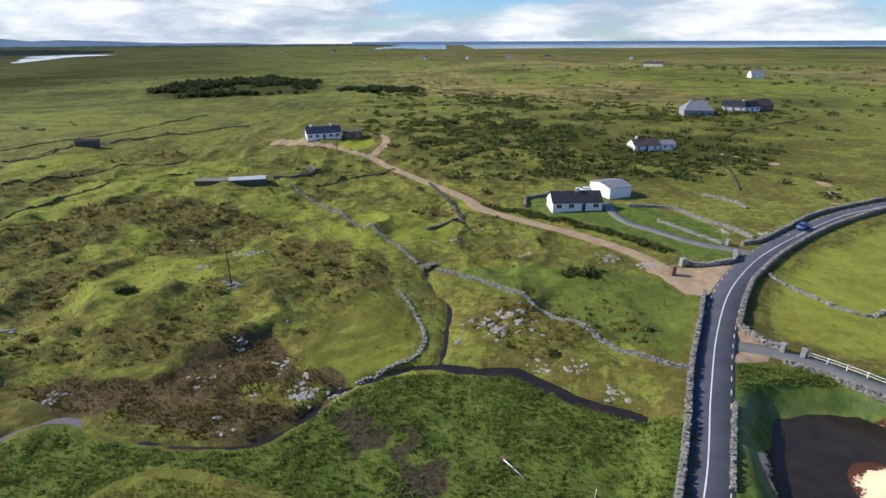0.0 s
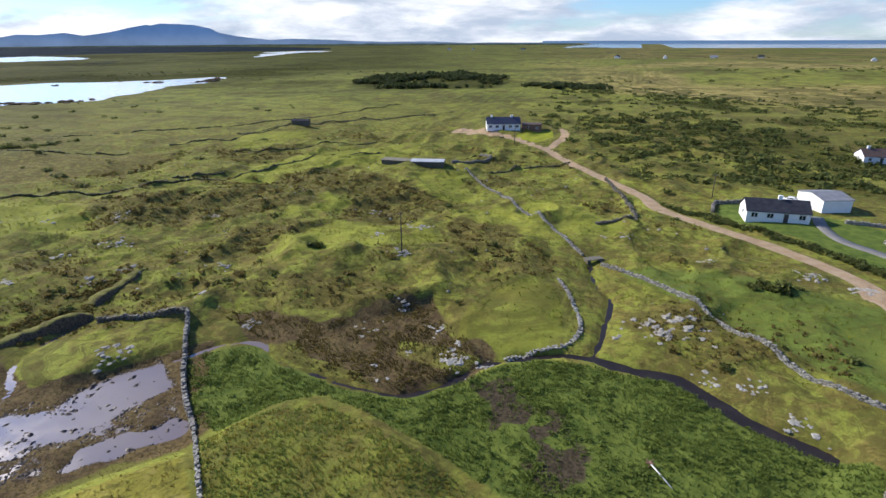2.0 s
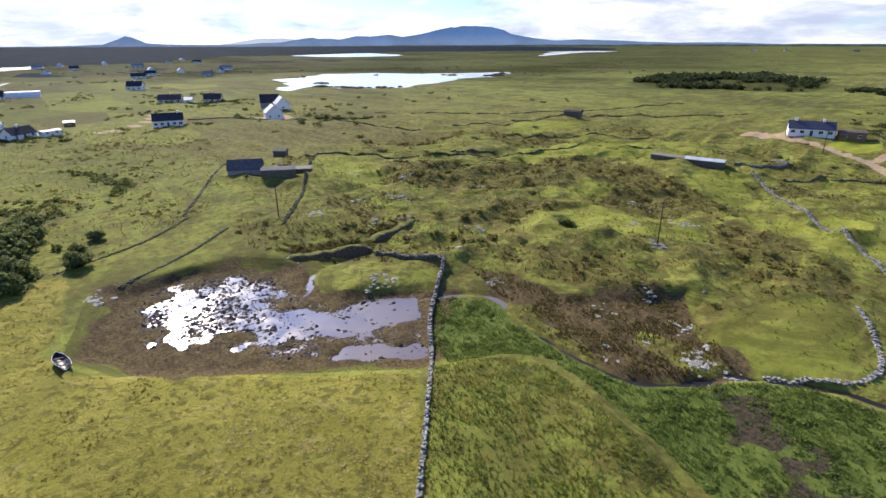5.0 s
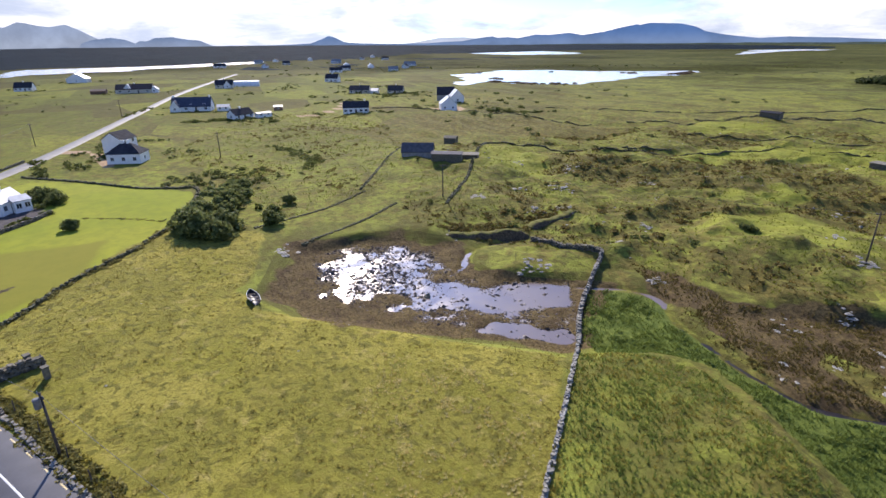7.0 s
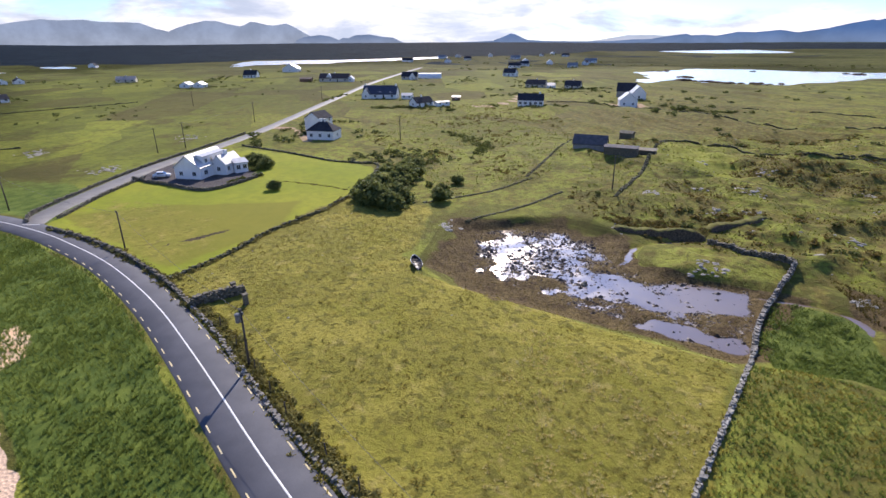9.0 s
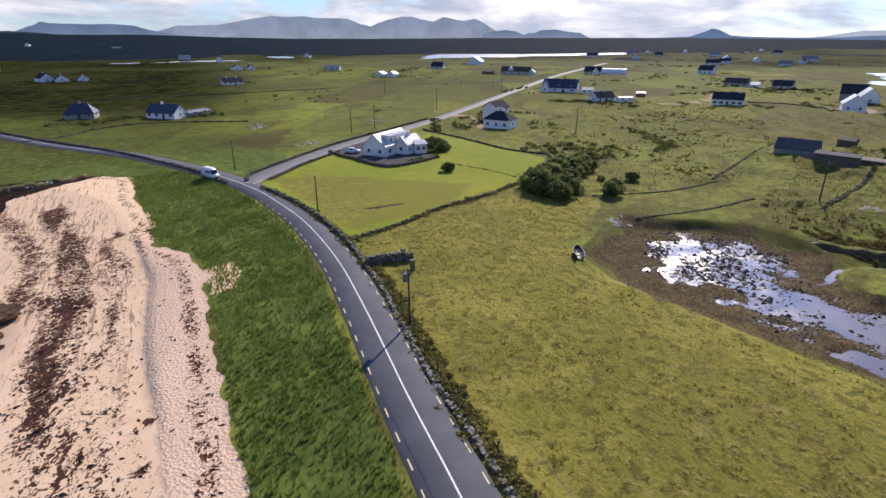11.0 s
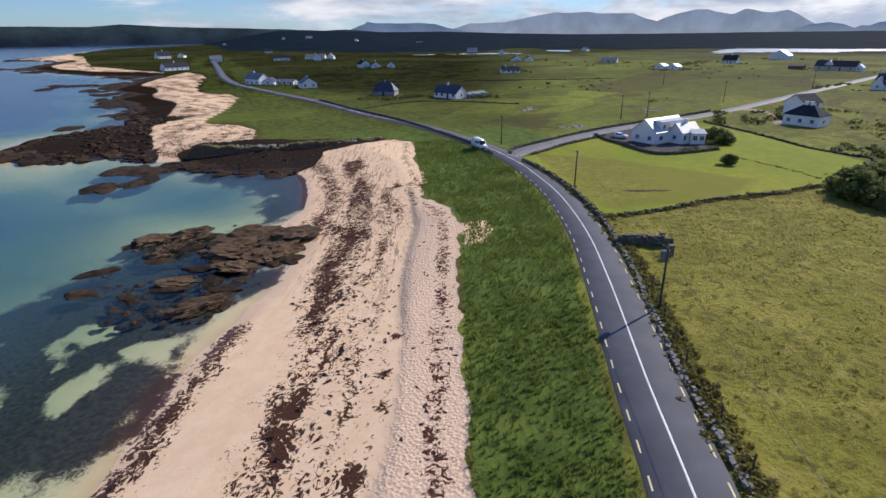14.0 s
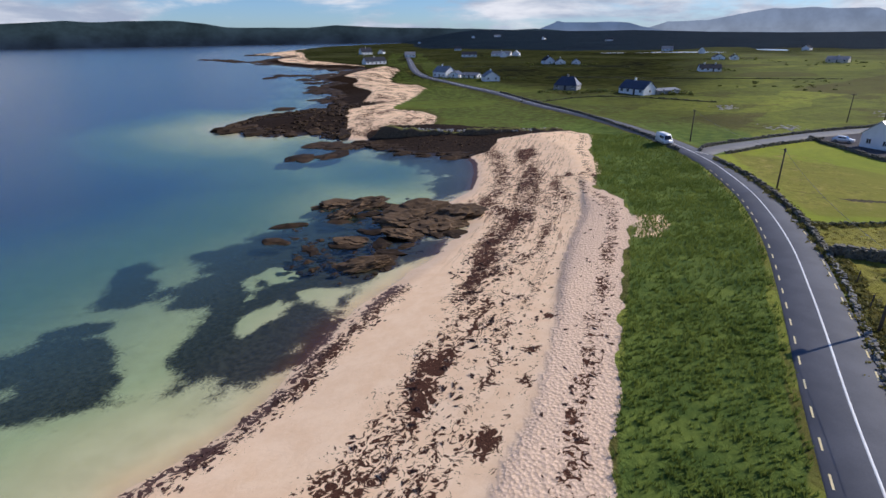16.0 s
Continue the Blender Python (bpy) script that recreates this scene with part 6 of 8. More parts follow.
bushes("scrub", "low bushes in the fields by the side road", scatter_in([(-120, -80), (-220, -140), (-520, -330), (-700, -40), (-330, 40), (-150, 20)], 900, 25, lambda p: step(fbm(p, 50, 75), 0.55, 0.66) * (away(p, SIDE_ROAD) > 6) * (depth_in(p, MOWN) < -3)), 0.9, 2.2, 25, m_scrub, 30, 0.45)
bushes("scrub", "heather clumps and low gorse on the stony rise", scatter_in(HILL, 11000, 26, lambda p: heathery(p) * 0.75 * (depth_in(p, ISLE) < -1)), 0.4, 1.5, 26, m_heather, 26, 0.42)
bushes("scrub", "dark bramble clumps on the stony rise", scatter_in(HILL, 1500, 27, lambda p: (0.1 + 0.9 * heathery(p)) * step(fbm(p, 20, 77, 4), 0.42, 0.6)), 0.5, 1.6, 27, m_scrub, 44, 0.5)


def along(line, count, wide, seed, lo=0.0, hi=1.0):
    r = np.random.default_rng(seed)
    c = curve(line, 0.3)
    k = (lo + (hi - lo) * r.random(count)) * (len(c) - 1)
    return c[k.astype(int)] + r.normal(size=(count, 2)) * wide


bushes("reeds", "leafy green marsh plants among the reeds", scatter_in(REEDS, 3400, 161, lambda p: (0.1 + 0.9 * step(fbm(p, 3, 162, 3), 0.46, 0.58)) * (1 - 0.7 * inside(p, DEAD_REEDS)) * (away(p, BROOK) > 1.2)), 0.35, 0.8, 161, m_reed, 26, 0.6)
THICKET = [(-112, -9), (-105.6, -6.7), (-101.5, -3.2), (-102.5, 1.5), (-108, 3.6), (-124, 3.4), (-134, 9), (-148, 8), (-146, -1), (-128, -6)]
bushes("thicket", "dense green thorn thicket at the mown field's corner", scatter_in(THICKET, 230, 151, lambda p: 0.3 + 0.7 * step(fbm(p, 9, 152), 0.4, 0.6)), 0.8, 2.4, 151, m_leaf, 90, 0.65)
bushes("hedge", "dark low shrubs round the white villa", np.concatenate([along([(-130, -38.5), (-138.0, -34.2)], 14, 0.5, 153), along([(-150, -42), (-158, -43), (-146, -36), (-152, -34.5)], 50, 1.4, 154)]), 0.6, 1.5, 153, m_scrub, 80, 0.7)
bushes("hedge", "dark rushes along a ditch in the mown field", along([(-131, -26.6), (-126.3, -18.5), (-121, -10.6)], 60, 0.3, 155), 0.2, 0.5, 155, m_hedge, 44, 0.6)
HEDGE = [(-24.2, -3.9), (-30.5, -8.0), (-36.5, -12.0), (-47.0, -18.2), (-56.9, -24.2), (-62.5, -28.0)]
bushes("hedge", "brown and green brambles over the roadside wall", along(HEDGE, 640, 0.5, 31) + (-0.25, 0.3), 0.3, 0.72, 31, m_hedge, 50, 0.7)
bushes("hedge", "dry brown grass over the roadside wall", along(HEDGE, 700, 0.7, 32) + (-0.1, 0.1), 0.25, 0.52, 32, m_hay, 36, 0.7)
bushes("hedge", "low brambles along the road bend wall", along([(-63.2, -28.8), (-71.4, -34.6), (-82.6, -44.3), (-92.0, -54.5), (-99.8, -65.0)], 420, 0.5, 33), 0.3, 0.8, 33, m_hedge, 44, 0.6)
bushes("hedge", "brambles over the field boundary", along([(-72.9, -34.9), (-81.7, -29.0), (-93.6, -23.3), (-103.1, -16.4), (-115.0, -10.0)], 300, 0.5, 34), 0.3, 0.8, 34, m_hedge, 60, 0.6)
bushes("hedge", "scrubby hedge between gravel drive and garden", along([(12, 149), (18, 143.5), (27.4, 137.5), (34, 130), (44.1, 121.5), (51, 112)], 260, 0.8, 35), 0.6, 1.5, 35, m_scrub, 70, 0.6)
bushes("hedge", "dark hedges round the far gardens", np.concatenate([along([(-283, -2), (-284, 30), (-262, 36)], 40, 1.5, 36), along([(-262, 150), (-240, 158), (-235, 175)], 40, 1.5, 37), along([(-375, 120), (-370, 165)], 50, 2, 38), along([(-172, -178), (-190, -172), (-205, -140)], 50, 2, 39), along([(-205, -48), (-180, -42)], 14, 1.0, 40)]), 1.0, 2.2, 36, m_scrub, 50, 0.6)
bushes("scrub", "heather and bramble over the ruined walls", np.concatenate([along([(-88.5, 39), (-86, 46), (-84, 54)], 120, 1.0, 44), along([(-85, 57.5), (-84, 62), (-86, 70)], 130, 1.3, 45)]) + (-2.6, 0.6), 0.35, 0.8, 44, m_heather, 50, 0.5)
bushes("scrub", "dark scrub lines and garden shrubs over the far plain", np.concatenate([along(line, count, wide, 750 + k) for k, (line, count, wide) in enumerate((
    ([(-287, -4), (-284, 13), (-268, 29)], 60, 1.6), ([(-152, -9), (-161, 0), (-160, 8), (-143, 13)], 110, 4.0), ([(-202, 24), (-185, 29), (-165, 32), (-152, 23)], 90, 1.6), ([(-272, 74), (-272, 96)], 40, 2.0), ([(-459, 123), (-405, 131)], 60, 3.0),
    ([(-468, -149), (-498, -144), (-592, -147)], 90, 4.0), ([(-317, -31), (-357, -21)], 40, 1.5), ([(-224, -30), (-198, -31)], 26, 1.2), ([(-330, 60), (-352, 120), (-340, 150)], 80, 3.0), ([(-420, 20), (-450, 70), (-520, 90)], 80, 4.0), ([(-300, 150), (-262, 152)], 30, 1.5)))]), 0.6, 1.7, 750, m_scrub, 36, 0.55)
LOWER = [(-108, 8), (-120, 36), (-165, 66), (-240, 80), (-300, 60), (-262, 10), (-200, -10), (-150, 8)]
bushes("scrub", "heather and rush clumps below the farmyard", scatter_in(LOWER, 2600, 127, lambda p: step(fbm(p, 14, 78, 5), 0.47, 0.58) * 0.8), 0.4, 1.4, 127, m_heather, 26, 0.42)
grass("pasture_tufts", "rough yellow-green pasture below the farmyard", LOWER, 16000, 128, 0.4, m_pasture, lambda p: 0.1 + 0.6 * step(fbm(p, 5, 79, 3), 0.45, 0.6), 6, 0.18, 0.8)
bushes("scrub", "green shrubs in the pasture by the gate", np.concatenate([along([(24, 99.5), (31, 98)], 14, 1.0, 41), along([(-60, 88), (-57.5, 90)], 5, 0.6, 42), along([(-119, 12), (-122, 10)], 3, 1.0, 43)]), 1.0, 1.8, 41, m_scrub, 110, 0.7)

def shrub_tree(seed, high, label):
    """A wind-pruned low tree: a forked trunk and a ragged crown of small leaves."""
    r = np.random.default_rng(seed)
    tree = thing("tree", label, "tree", Matrix.Identity(4), "trees by the mown field")
    bm = bmesh.new()
    rod(bm, (0, 0, -0.3), (0.15, 0.1, high * 0.3), 0.2, 0.13, 8)
    heads = []
    for k in range(6):
        a = 6.28 * k / 6 + r.random()
        tip = (math.cos(a) * high * 0.40, math.sin(a) * high * 0.40, high * (0.30 + 0.30 * r.random()))
        rod(bm, (0.15, 0.1, high * 0.28), tip, 0.09, 0.03, 6)
        heads.append(tip)
    part("trunk", bm, m_bark, tree)
    arrays = []
    for k, tip in enumerate(heads + [(0.1, 0, high * 0.68), (0, 0.2, high * 0.42), (0.5, -0.5, high * 0.2), (-0.6, 0.3, high * 0.2)]):
        v, f = leaf_ball(420, seed * 9 + k, 0.17, 0.85, 0.35)
        s = high * (0.34 + 0.12 * r.random())
        arrays.append((v * s + np.array(tip) - (0, 0, s * 0.55), f))
    crown = stuff("crown", "", "", arrays, m_leaf, tree, kind="")
    return tree


TREES = [(-108, -4.5, 1.0, 0), (-103.6, -1.2, 0.72, 40), (-113, -5.5, 0.95, 90), (-110, 0.5, 0.85, 130), (-118.5, -3.5, 0.85, 190), (-117, 1.0, 0.7, 220), (-125, 2.5, 0.85, 260), (-132, 5.5, 0.75, 300),
         (-109, 9.8, 0.6, 330), (-122.3, 15.8, 0.42, 20), (-150.5, -36, 0.65, 60), (-147.0, -33.5, 0.6, 110), (-155.5, -38.5, 0.55, 150), (-123.2, -27.6, 0.45, 200), (-141, 7.5, 0.6, 75)]
first_tree = shrub_tree(5, 5.2, "dense wind-pruned green tree at the mown field's corner")
for k, (x, y, s, turn) in enumerate(TREES):
    m = pose(x, y, at_z(x, y), 0, 0, turn)
    tree = first_tree if k == 0 else copy_thing(first_tree, m)
    tree.matrix_basis = m @ Matrix.Diagonal((s * 1.15, s * 1.15, s, 1))

# ---- stones, outcrops and shore rocks ----
def boulder(seed, detail=2):
    r = np.random.default_rng(seed)
    bm = bmesh.new()
    bmesh.ops.create_icosphere(bm, subdivisions=detail, radius=1)
    off = Vector(r.random(3) * 50)
    for v in bm.verts:
        n1 = noise.noise(v.co * 1.1 + off)
        n2 = noise.noise(v.co * 3.1 + off)
        cell = noise.cell(v.co * 1.7 + off)
        v.co *= 0.80 + 0.36 * n1 + 0.24 * n2 + 0.22 * cell
        if v.co.z < -0.25:
            v.co.z = -0.25 + (v.co.z + 0.25) * 0.2
    bm.verts.ensure_lookup_table()
    v = np.array([q.co[:] for q in bm.verts])
    f = np.array([[q.index for q in p.verts] for p in bm.faces])
    bm.free()
    return v, f


BOULDERS = [boulder(k) for k in range(6)]
SMALL_BOULDERS = [boulder(k, 1) for k in range(6)]


def rocks(name, label, p, size, mat, seed, z=None, flat=0.55, sink=0.15, category="rocks", kind="stuff"):
    r = np.random.default_rng(seed)
    g = ground_z(p) if z is None else np.full(len(p), z)
    size = np.asarray(size, float)
    pick, arrays = r.integers(0, 6, len(p)), []
    for k in range(6):
        sel = pick == k
        if sel.any():
            s = size[sel]
            arrays.append(spread(*(BOULDERS if size.mean() > 0.45 else SMALL_BOULDERS)[k], np.column_stack([p[sel], g[sel] - sink * s]), np.column_stack([s, s * (0.6 + 0.6 * r.random(len(s))), s * flat * (0.7 + 0.6 * r.random(len(s)))]), r.random(len(s)) * 6.28))
    return stuff(name, label, category, arrays, mat, kind=kind)


boulder_meshes = {}


def outcrop(name, label, x, y, p, size, mat, seed, flat, sink, z=None):
    """A group of boulders bedded together: one thing, a mesh for each boulder."""
    r = np.random.default_rng(seed)
    g = ground_z(p) if z is None else np.full(len(p), z)
    base = Vector((x, y, float(g[0])))
    rock = thing(name, label, "rock", Matrix.Translation(base), "rock outcrops")
    for q, gz_, s in zip(p, g, size):
        key = (int(r.integers(0, 6)), mat.name)
        if key not in boulder_meshes:
            boulder_meshes[key] = mesh_from("boulder", *BOULDERS[key[0]])
            boulder_meshes[key].materials.append(mat)
        ob = child("boulder", boulder_meshes[key], rock)
        ob.matrix_basis = Matrix.LocRotScale(Vector((q[0], q[1], gz_ - sink * s)) - base, Euler((0, 0, r.random() * 6.28)), Vector((s, s * (0.6 + 0.6 * r.random()), s * flat * (0.7 + 0.6 * r.random()))))


CRAGS = [(10.5, 79.5, 6.0, 1, 46), (-25, 70, 2.4, 0, 14), (-20.5, 65, 2.2, 0, 12), (-36, 66.5, 3.0, 0, 9), (-74, 78, 2.5, 0, 10), (-116, 92, 3, 0, 12), (-68, 66, 2.0, 0, 9), (-109, 70, 2.0, 0, 10), (-60, 120, 2.5, 0, 10), (-95, 100, 2.5, 1, 10), (3, 120, 2, 0, 8), (18, 110, 2, 0, 8)]
CRAGS += [(-14.8, 62.7, 1.6, 0, 14), (-19.7, 62.3, 2.2, 0, 26), (-26.6, 62.1, 1.0, 0, 5), (14.7, 68.6, 1.6, 0, 12), (19.6, 67.4, 2.0, 0, 14), (23.9, 62.3, 1.8, 0, 16), (24.9, 58.6, 1.8, 0, 18), (-54.1, 62.4, 1.6, 0, 14), (-90.8, 63.0, 2.4, 1, 16), (-32.4, 74.2, 1.8, 1, 14), (-42.8, 110.8, 2.5, 0, 20), (-50.0, 101.4, 1.8, 0, 12)]
CRAGS += [(-41, 93.5, 2.2, 1, 22), (-87.5, 40.8, 1.8, 0, 12), (-102.5, 55.5, 2.6, 1, 14), (-66.5, 46.4, 2.6, 1, 22), (-128.9, 82.1, 3.0, 0, 16), (-101.7, 78.4, 3.0, 0, 20), (-53.7, 60.7, 1.2, 0, 8), (-92.5, 9, 2.0, 0, 22), (-154, -78, 6, 1, 40), (-180, -110, 7, 1, 30), (-88.5, 69.1, 2.6, 1, 22), (36, 107.5, 2.6, 1, 26)]
CRAGS += [(43.5, 104.6, 2.2, 0, 24), (80, 122, 4, 0, 30), (70, 126, 2.5, 0, 22), (-205, -70, 6, 1, 26), (-30.0, 57.3, 0.8, 0, 4), (-27.7, 54.5, 0.9, 0, 4), (-17.5, 59.6, 1.0, 0, 5), (88, 106, 1.2, 0, 3)]
for k, (x, y, wide, tone, count) in enumerate(CRAGS):
    r = np.random.default_rng(500 + k)
    p = np.array([x, y]) + r.normal(size=(count, 2)) * wide * np.array([0.5, 0.42])
    outcrop("rock_outcrop", "dark mossy rock outcrop in rough grass" if tone else "pale lichened boulders breaking through the turf", x, y, p, (0.22 + 0.5 * r.random(count) ** 2) * (0.8 + 0.16 * wide), (m_pale, m_stone)[tone], 520 + k, 0.30, 0.08)
p = scatter_in(HILL, 2400, 51, lambda q: step(fbm(q, 12, 81, 3), 0.5, 0.62) * 0.8)
rocks("scattered_stones", "pale stones scattered through the rough pasture", p, 0.16 + 0.5 * r4.random(len(p)) ** 2.5, m_pale, 52)
p = scatter_in(MUD_FLAT, 15000, 53, lambda q: (0.10 + 0.9 * step(fbm(q, 5, 82, 3), 0.44, 0.58)) * (0.22 + 0.78 * step(-q[:, 0], 66, 74)))
rocks("pool_stones", "weedy stones standing in the shallow pool", p, 0.20 + 0.5 * r4.random(len(p)) ** 2.2, m_mud, 54, z=POND_Z - 0.06, flat=0.6)
p = scatter_in(MUD_FLAT, 16000, 153, lambda q: step(-q[:, 0], 64, 76) * (0.25 + 0.75 * step(fbm(q, 3, 86, 3), 0.42, 0.6)))
rocks("pool_stones", "small weedy stones thick in the shallows of the pool", p, 0.10 + 0.20 * r4.random(len(p)) ** 2, m_mud, 154, z=POND_Z - 0.02, flat=0.6)
p = scatter_in(MUD_FLAT, 26000, 55, lambda q: np.exp(-((ground_z(q) + 1.3) / 0.09) ** 2) * 0.8)
rocks("shore_stones", "brown weedy stones round the pool", p, 0.13 + 0.26 * r4.random(len(p)) ** 2, m_mud, 56, flat=0.5)
rocks("boulder", "dark boulder standing in the pool", np.array([[-66.8, 26.5]]), [0.75], m_dark_stone, 57, z=POND_Z, flat=0.9, category="rock", kind="")
p = scatter_in(FIELD, 200, 58, lambda q: 0.2)
rocks("field_stones", "few pale stones lying in the meadow", p, 0.12 + 0.18 * r4.random(len(p)), m_pale, 59)

SEA_ROCKS = [(-32.5, -88.5, 4.2, 2.4, 1.0), (-29.0, -91.0, 3.4, 2.0, 0.8), (-27.0, -84.5, 3.0, 1.8, 0.8), (-38.5, -78.5, 5.2, 3.2, 1.3), (-42.5, -74.0, 4.6, 3.2, 1.3), (-38.0, -71.0, 4.2, 2.6, 1.0), (-34.0, -76.5, 3.8, 2.4, 0.9),
             (-31.5, -70.5, 3.0, 1.8, 0.7), (-21.3, -63.8, 3.4, 1.4, 0.9), (-24.0, -72.5, 2.6, 1.4, 0.45)]
def crag(seed, detail):
    """A jagged, ledged rock mass, wide and low."""
    off = Vector(np.random.default_rng(seed).random(3) * 80)
    bm = bmesh.new()
    bmesh.ops.create_icosphere(bm, subdivisions=detail, radius=1)
    for v in bm.verts:
        c = v.co.copy()
        ridge = sum(a * (1 - 2 * abs(noise.noise(c * f + off))) for f, a in ((1.3, 0.5), (2.9, 0.28), (6.3, 0.17), (13.0, 0.09)))
        ledge = 0.16 * noise.cell(Vector((c.x * 2.3 + c.z, c.y * 1.2, c.z * 3.5)) + off)
        v.co = c * (0.62 + 0.42 * ridge + ledge)
        v.co.z = max(v.co.z, -0.2)
    v = np.array([q.co[:] for q in bm.verts])
    f = np.array([[q.index for q in p.verts] for p in bm.faces])
    bm.free()
    return v, f


CRAG_MESHES = [mesh_from("rock_mass", *crag(900 + k, 4)) for k in range(5)]
for me in CRAG_MESHES:
    me.materials.append(m_shore_rock)
FAR_CRAGS = [crag(920 + k, 2) for k in range(4)]
for k, (x, y, rx, ry, h) in enumerate(SEA_ROCKS):
    r = np.random.default_rng(600 + k)
    p = np.array([x, y]) + r.normal(size=(9, 2)) * np.array([rx, ry]) * 0.75
    outcrop("sea_rock", "brown weedy rock rising from the shallow sea", x, y, p, h * (0.35 + 0.5 * r.random(9)), m_shore_rock, 620 + k, 0.42, 0.05, SEA_Z - 0.08)
    rock = [ob for ob in bpy.data.objects if ob.name.startswith("sea_rock") and ob.parent is None][-1]
    for j in range(3):
        mass = child("rock_mass", CRAG_MESHES[(k + 2 * j) % 5], rock)
        size = (1.0, 0.6, 0.45)[j]
        place = Vector((rx * 0.9 * (r.random() - 0.5), ry * 0.9 * (r.random() - 0.5), -0.1)) * (j > 0)
        mass.matrix_basis = Matrix.LocRotScale(place, Euler((0.1 * r.normal(), 0.1 * r.normal(), 0.9 * r.random() - 0.9)), Vector((rx * 1.25 * size, ry * 1.3 * size, h * 1.25 * size)))


def rock_masses(label, p, size, seed, z, flat=0.3, turn=None):
    r = np.random.default_rng(seed)
    arrays, pick = [], r.integers(0, 4, len(p))
    spin = r.random(len(p)) * 6.28 if turn is None else turn + 0.35 * r.normal(size=len(p))
    for k in range(4):
        sel = pick == k
        if sel.any():
            s = np.asarray(size)[sel]
            arrays.append(spread(*FAR_CRAGS[k], np.column_stack([p[sel], np.full(sel.sum(), z)]), np.column_stack([s * 1.5, s * (0.6 + 0.4 * r.random(len(s))), s * flat]), spin[sel]))
    return stuff("rock_shelf", label, "rocks", arrays, m_wrack_rock)


LOW_ROCKS = [(-44.5, -72), (-41, -80), (-30, -93), (-18, -86), (-10, -76), (-14, -66), (-20, -59.5), (-30, -62.5), (-38, -66.5)]
p = scatter_in(LOW_ROCKS, 900, 63, lambda q: step(fbm(q, 5, 83, 3), 0.48, 0.60))
rocks("weedy_rocks", "low weed-covered rocks awash at the shore", p, 0.3 + 0.8 * r4.random(len(p)) ** 2, m_wrack_rock, 64, z=SEA_Z - 0.16, flat=0.28, sink=0.0)
p = scatter_in(LOW_ROCKS, 60, 163, lambda q: 0.5 + 0.5 * step(-q[:, 0], 26, 34))
rock_masses("low weed-covered ledges awash at the shore", p, 0.9 + 1.4 * r4.random(len(p)), 164, SEA_Z - 0.1, 0.22)
p = scatter_in(SPIT, 1500, 65, lambda q: step(fbm(q, 5, 85, 3), 0.40, 0.55))
rocks("weedy_rocks", "dark weed-covered rock shelf below the bank", p, 0.25 + 0.6 * r4.random(len(p)) ** 2, m_wrack_rock, 66, flat=0.35)
p = along([(-60, -143), (-60.5, -128), (-64, -116), (-72, -110.5), (-84, -114), (-96, -110)], 100, 2.2, 165)
p = np.concatenate([p, along([(-61, -141), (-68, -132), (-78, -122), (-90, -115)], 80, 1.8, 173)])
rock_masses("dark weed-covered ledges below the bank", p, 0.9 + 1.6 * r4.random(len(p)), 166, SEA_Z - 0.05, 0.28, 2.6)
p = along([(-104, -113), (-90.8, -118.8), (-78.2, -128.6), (-67.2, -140)], 150, 0.7, 174)
rocks("bank_stones", "pale grey stones along the top of the shore bank", p, 0.3 + 0.5 * r4.random(len(p)) ** 2, m_pale, 175, z=0.62, flat=0.6)
p = scatter_in(POINT, 1500, 67, lambda q: step(fbm(q, 8, 84, 3), 0.3, 0.5))
rocks("weedy_rocks", "dark rocky point running into the sea", p, 0.5 + 1.1 * r4.random(len(p)) ** 2, m_wrack_rock, 68, flat=0.4, sink=0.0)
p = np.concatenate([scatter_in(POINT, 90, 167, lambda q: 0.9), along([(-32, -190), (-40, -179), (-52, -185), (-66, -170)], 26, 2.5, 168), along([(-60, -208), (-76, -208), (-90, -228), (-106, -258)], 70, 4, 169), along([(-58, -156), (-66, -175), (-78, -195), (-94, -206)], 45, 2.0, 172)])
rock_masses("dark weedy ledges of the rocky point", p, 1.6 + 2.6 * r4.random(len(p)), 170, SEA_Z + 0.1, 0.32, 0.6)
REEFS = [([(-256, -1012), (-279, -862), (-192, -714), (-179, -596)], 110, 9), ([(-184, -498), (-206, -464), (-166, -415), (-135, -374)], 110, 7), ([(-132, -328), (-113, -312), (-104, -266), (-88, -246)], 80, 4), ([(-303, -1086), (-382, -1097), (-600, -1370)], 40, 25), ([(-109, -414), (-135, -433), (-150, -393)], 34, 5), ([(-118, -347), (-139, -344), (-151, -331)], 34, 4), ([(-151, -848), (-168, -712)], 40, 6), ([(-96, -287), (-127, -293)], 26, 3), ([(-87, -246), (-99, -243.5)], 16, 2), ([(-63, -230), (-65, -228)], 4, 1)]
REEFS += [([(-46, -146), (-54, -136.5)], 12, 1.0), ([(-36, -133.6), (-39, -131)], 5, 0.5), ([(-42, -131), (-47, -129)], 6, 0.6), ([(-200, -475), (-205, -560), (-222, -660)], 60, 9)]
p = np.concatenate([along(line, count, wide, 700 + k) for k, (line, count, wide) in enumerate(REEFS)])
rock_masses("low dark reefs awash along the far shore", p, (0.8 + 1.6 * r4.random(len(p))) * (1 + np.hypot(p[:, 0], p[:, 1]) / 260), 171, SEA_Z - 0.05, 0.14, 0.9)


p = np.concatenate([along([(-489, 279), (-482, 292)], 9, 3, 181), along([(-556, 404), (-550, 412)], 3, 1.5, 182), along([(-494, 463), (-480, 470)], 5, 2, 183), along([(-450, 262), (-404, 288), (-392, 312)], 26, 4, 184), along([(-578, 300), (-600, 350)], 10, 4, 185), along([(-474, 552), (-436, 486)], 20, 5, 186)])
rock_masses("low dark islets and stony edges of the lake", p, 1.5 + 2.5 * r4.random(len(p)), 187, -0.35, 0.35)


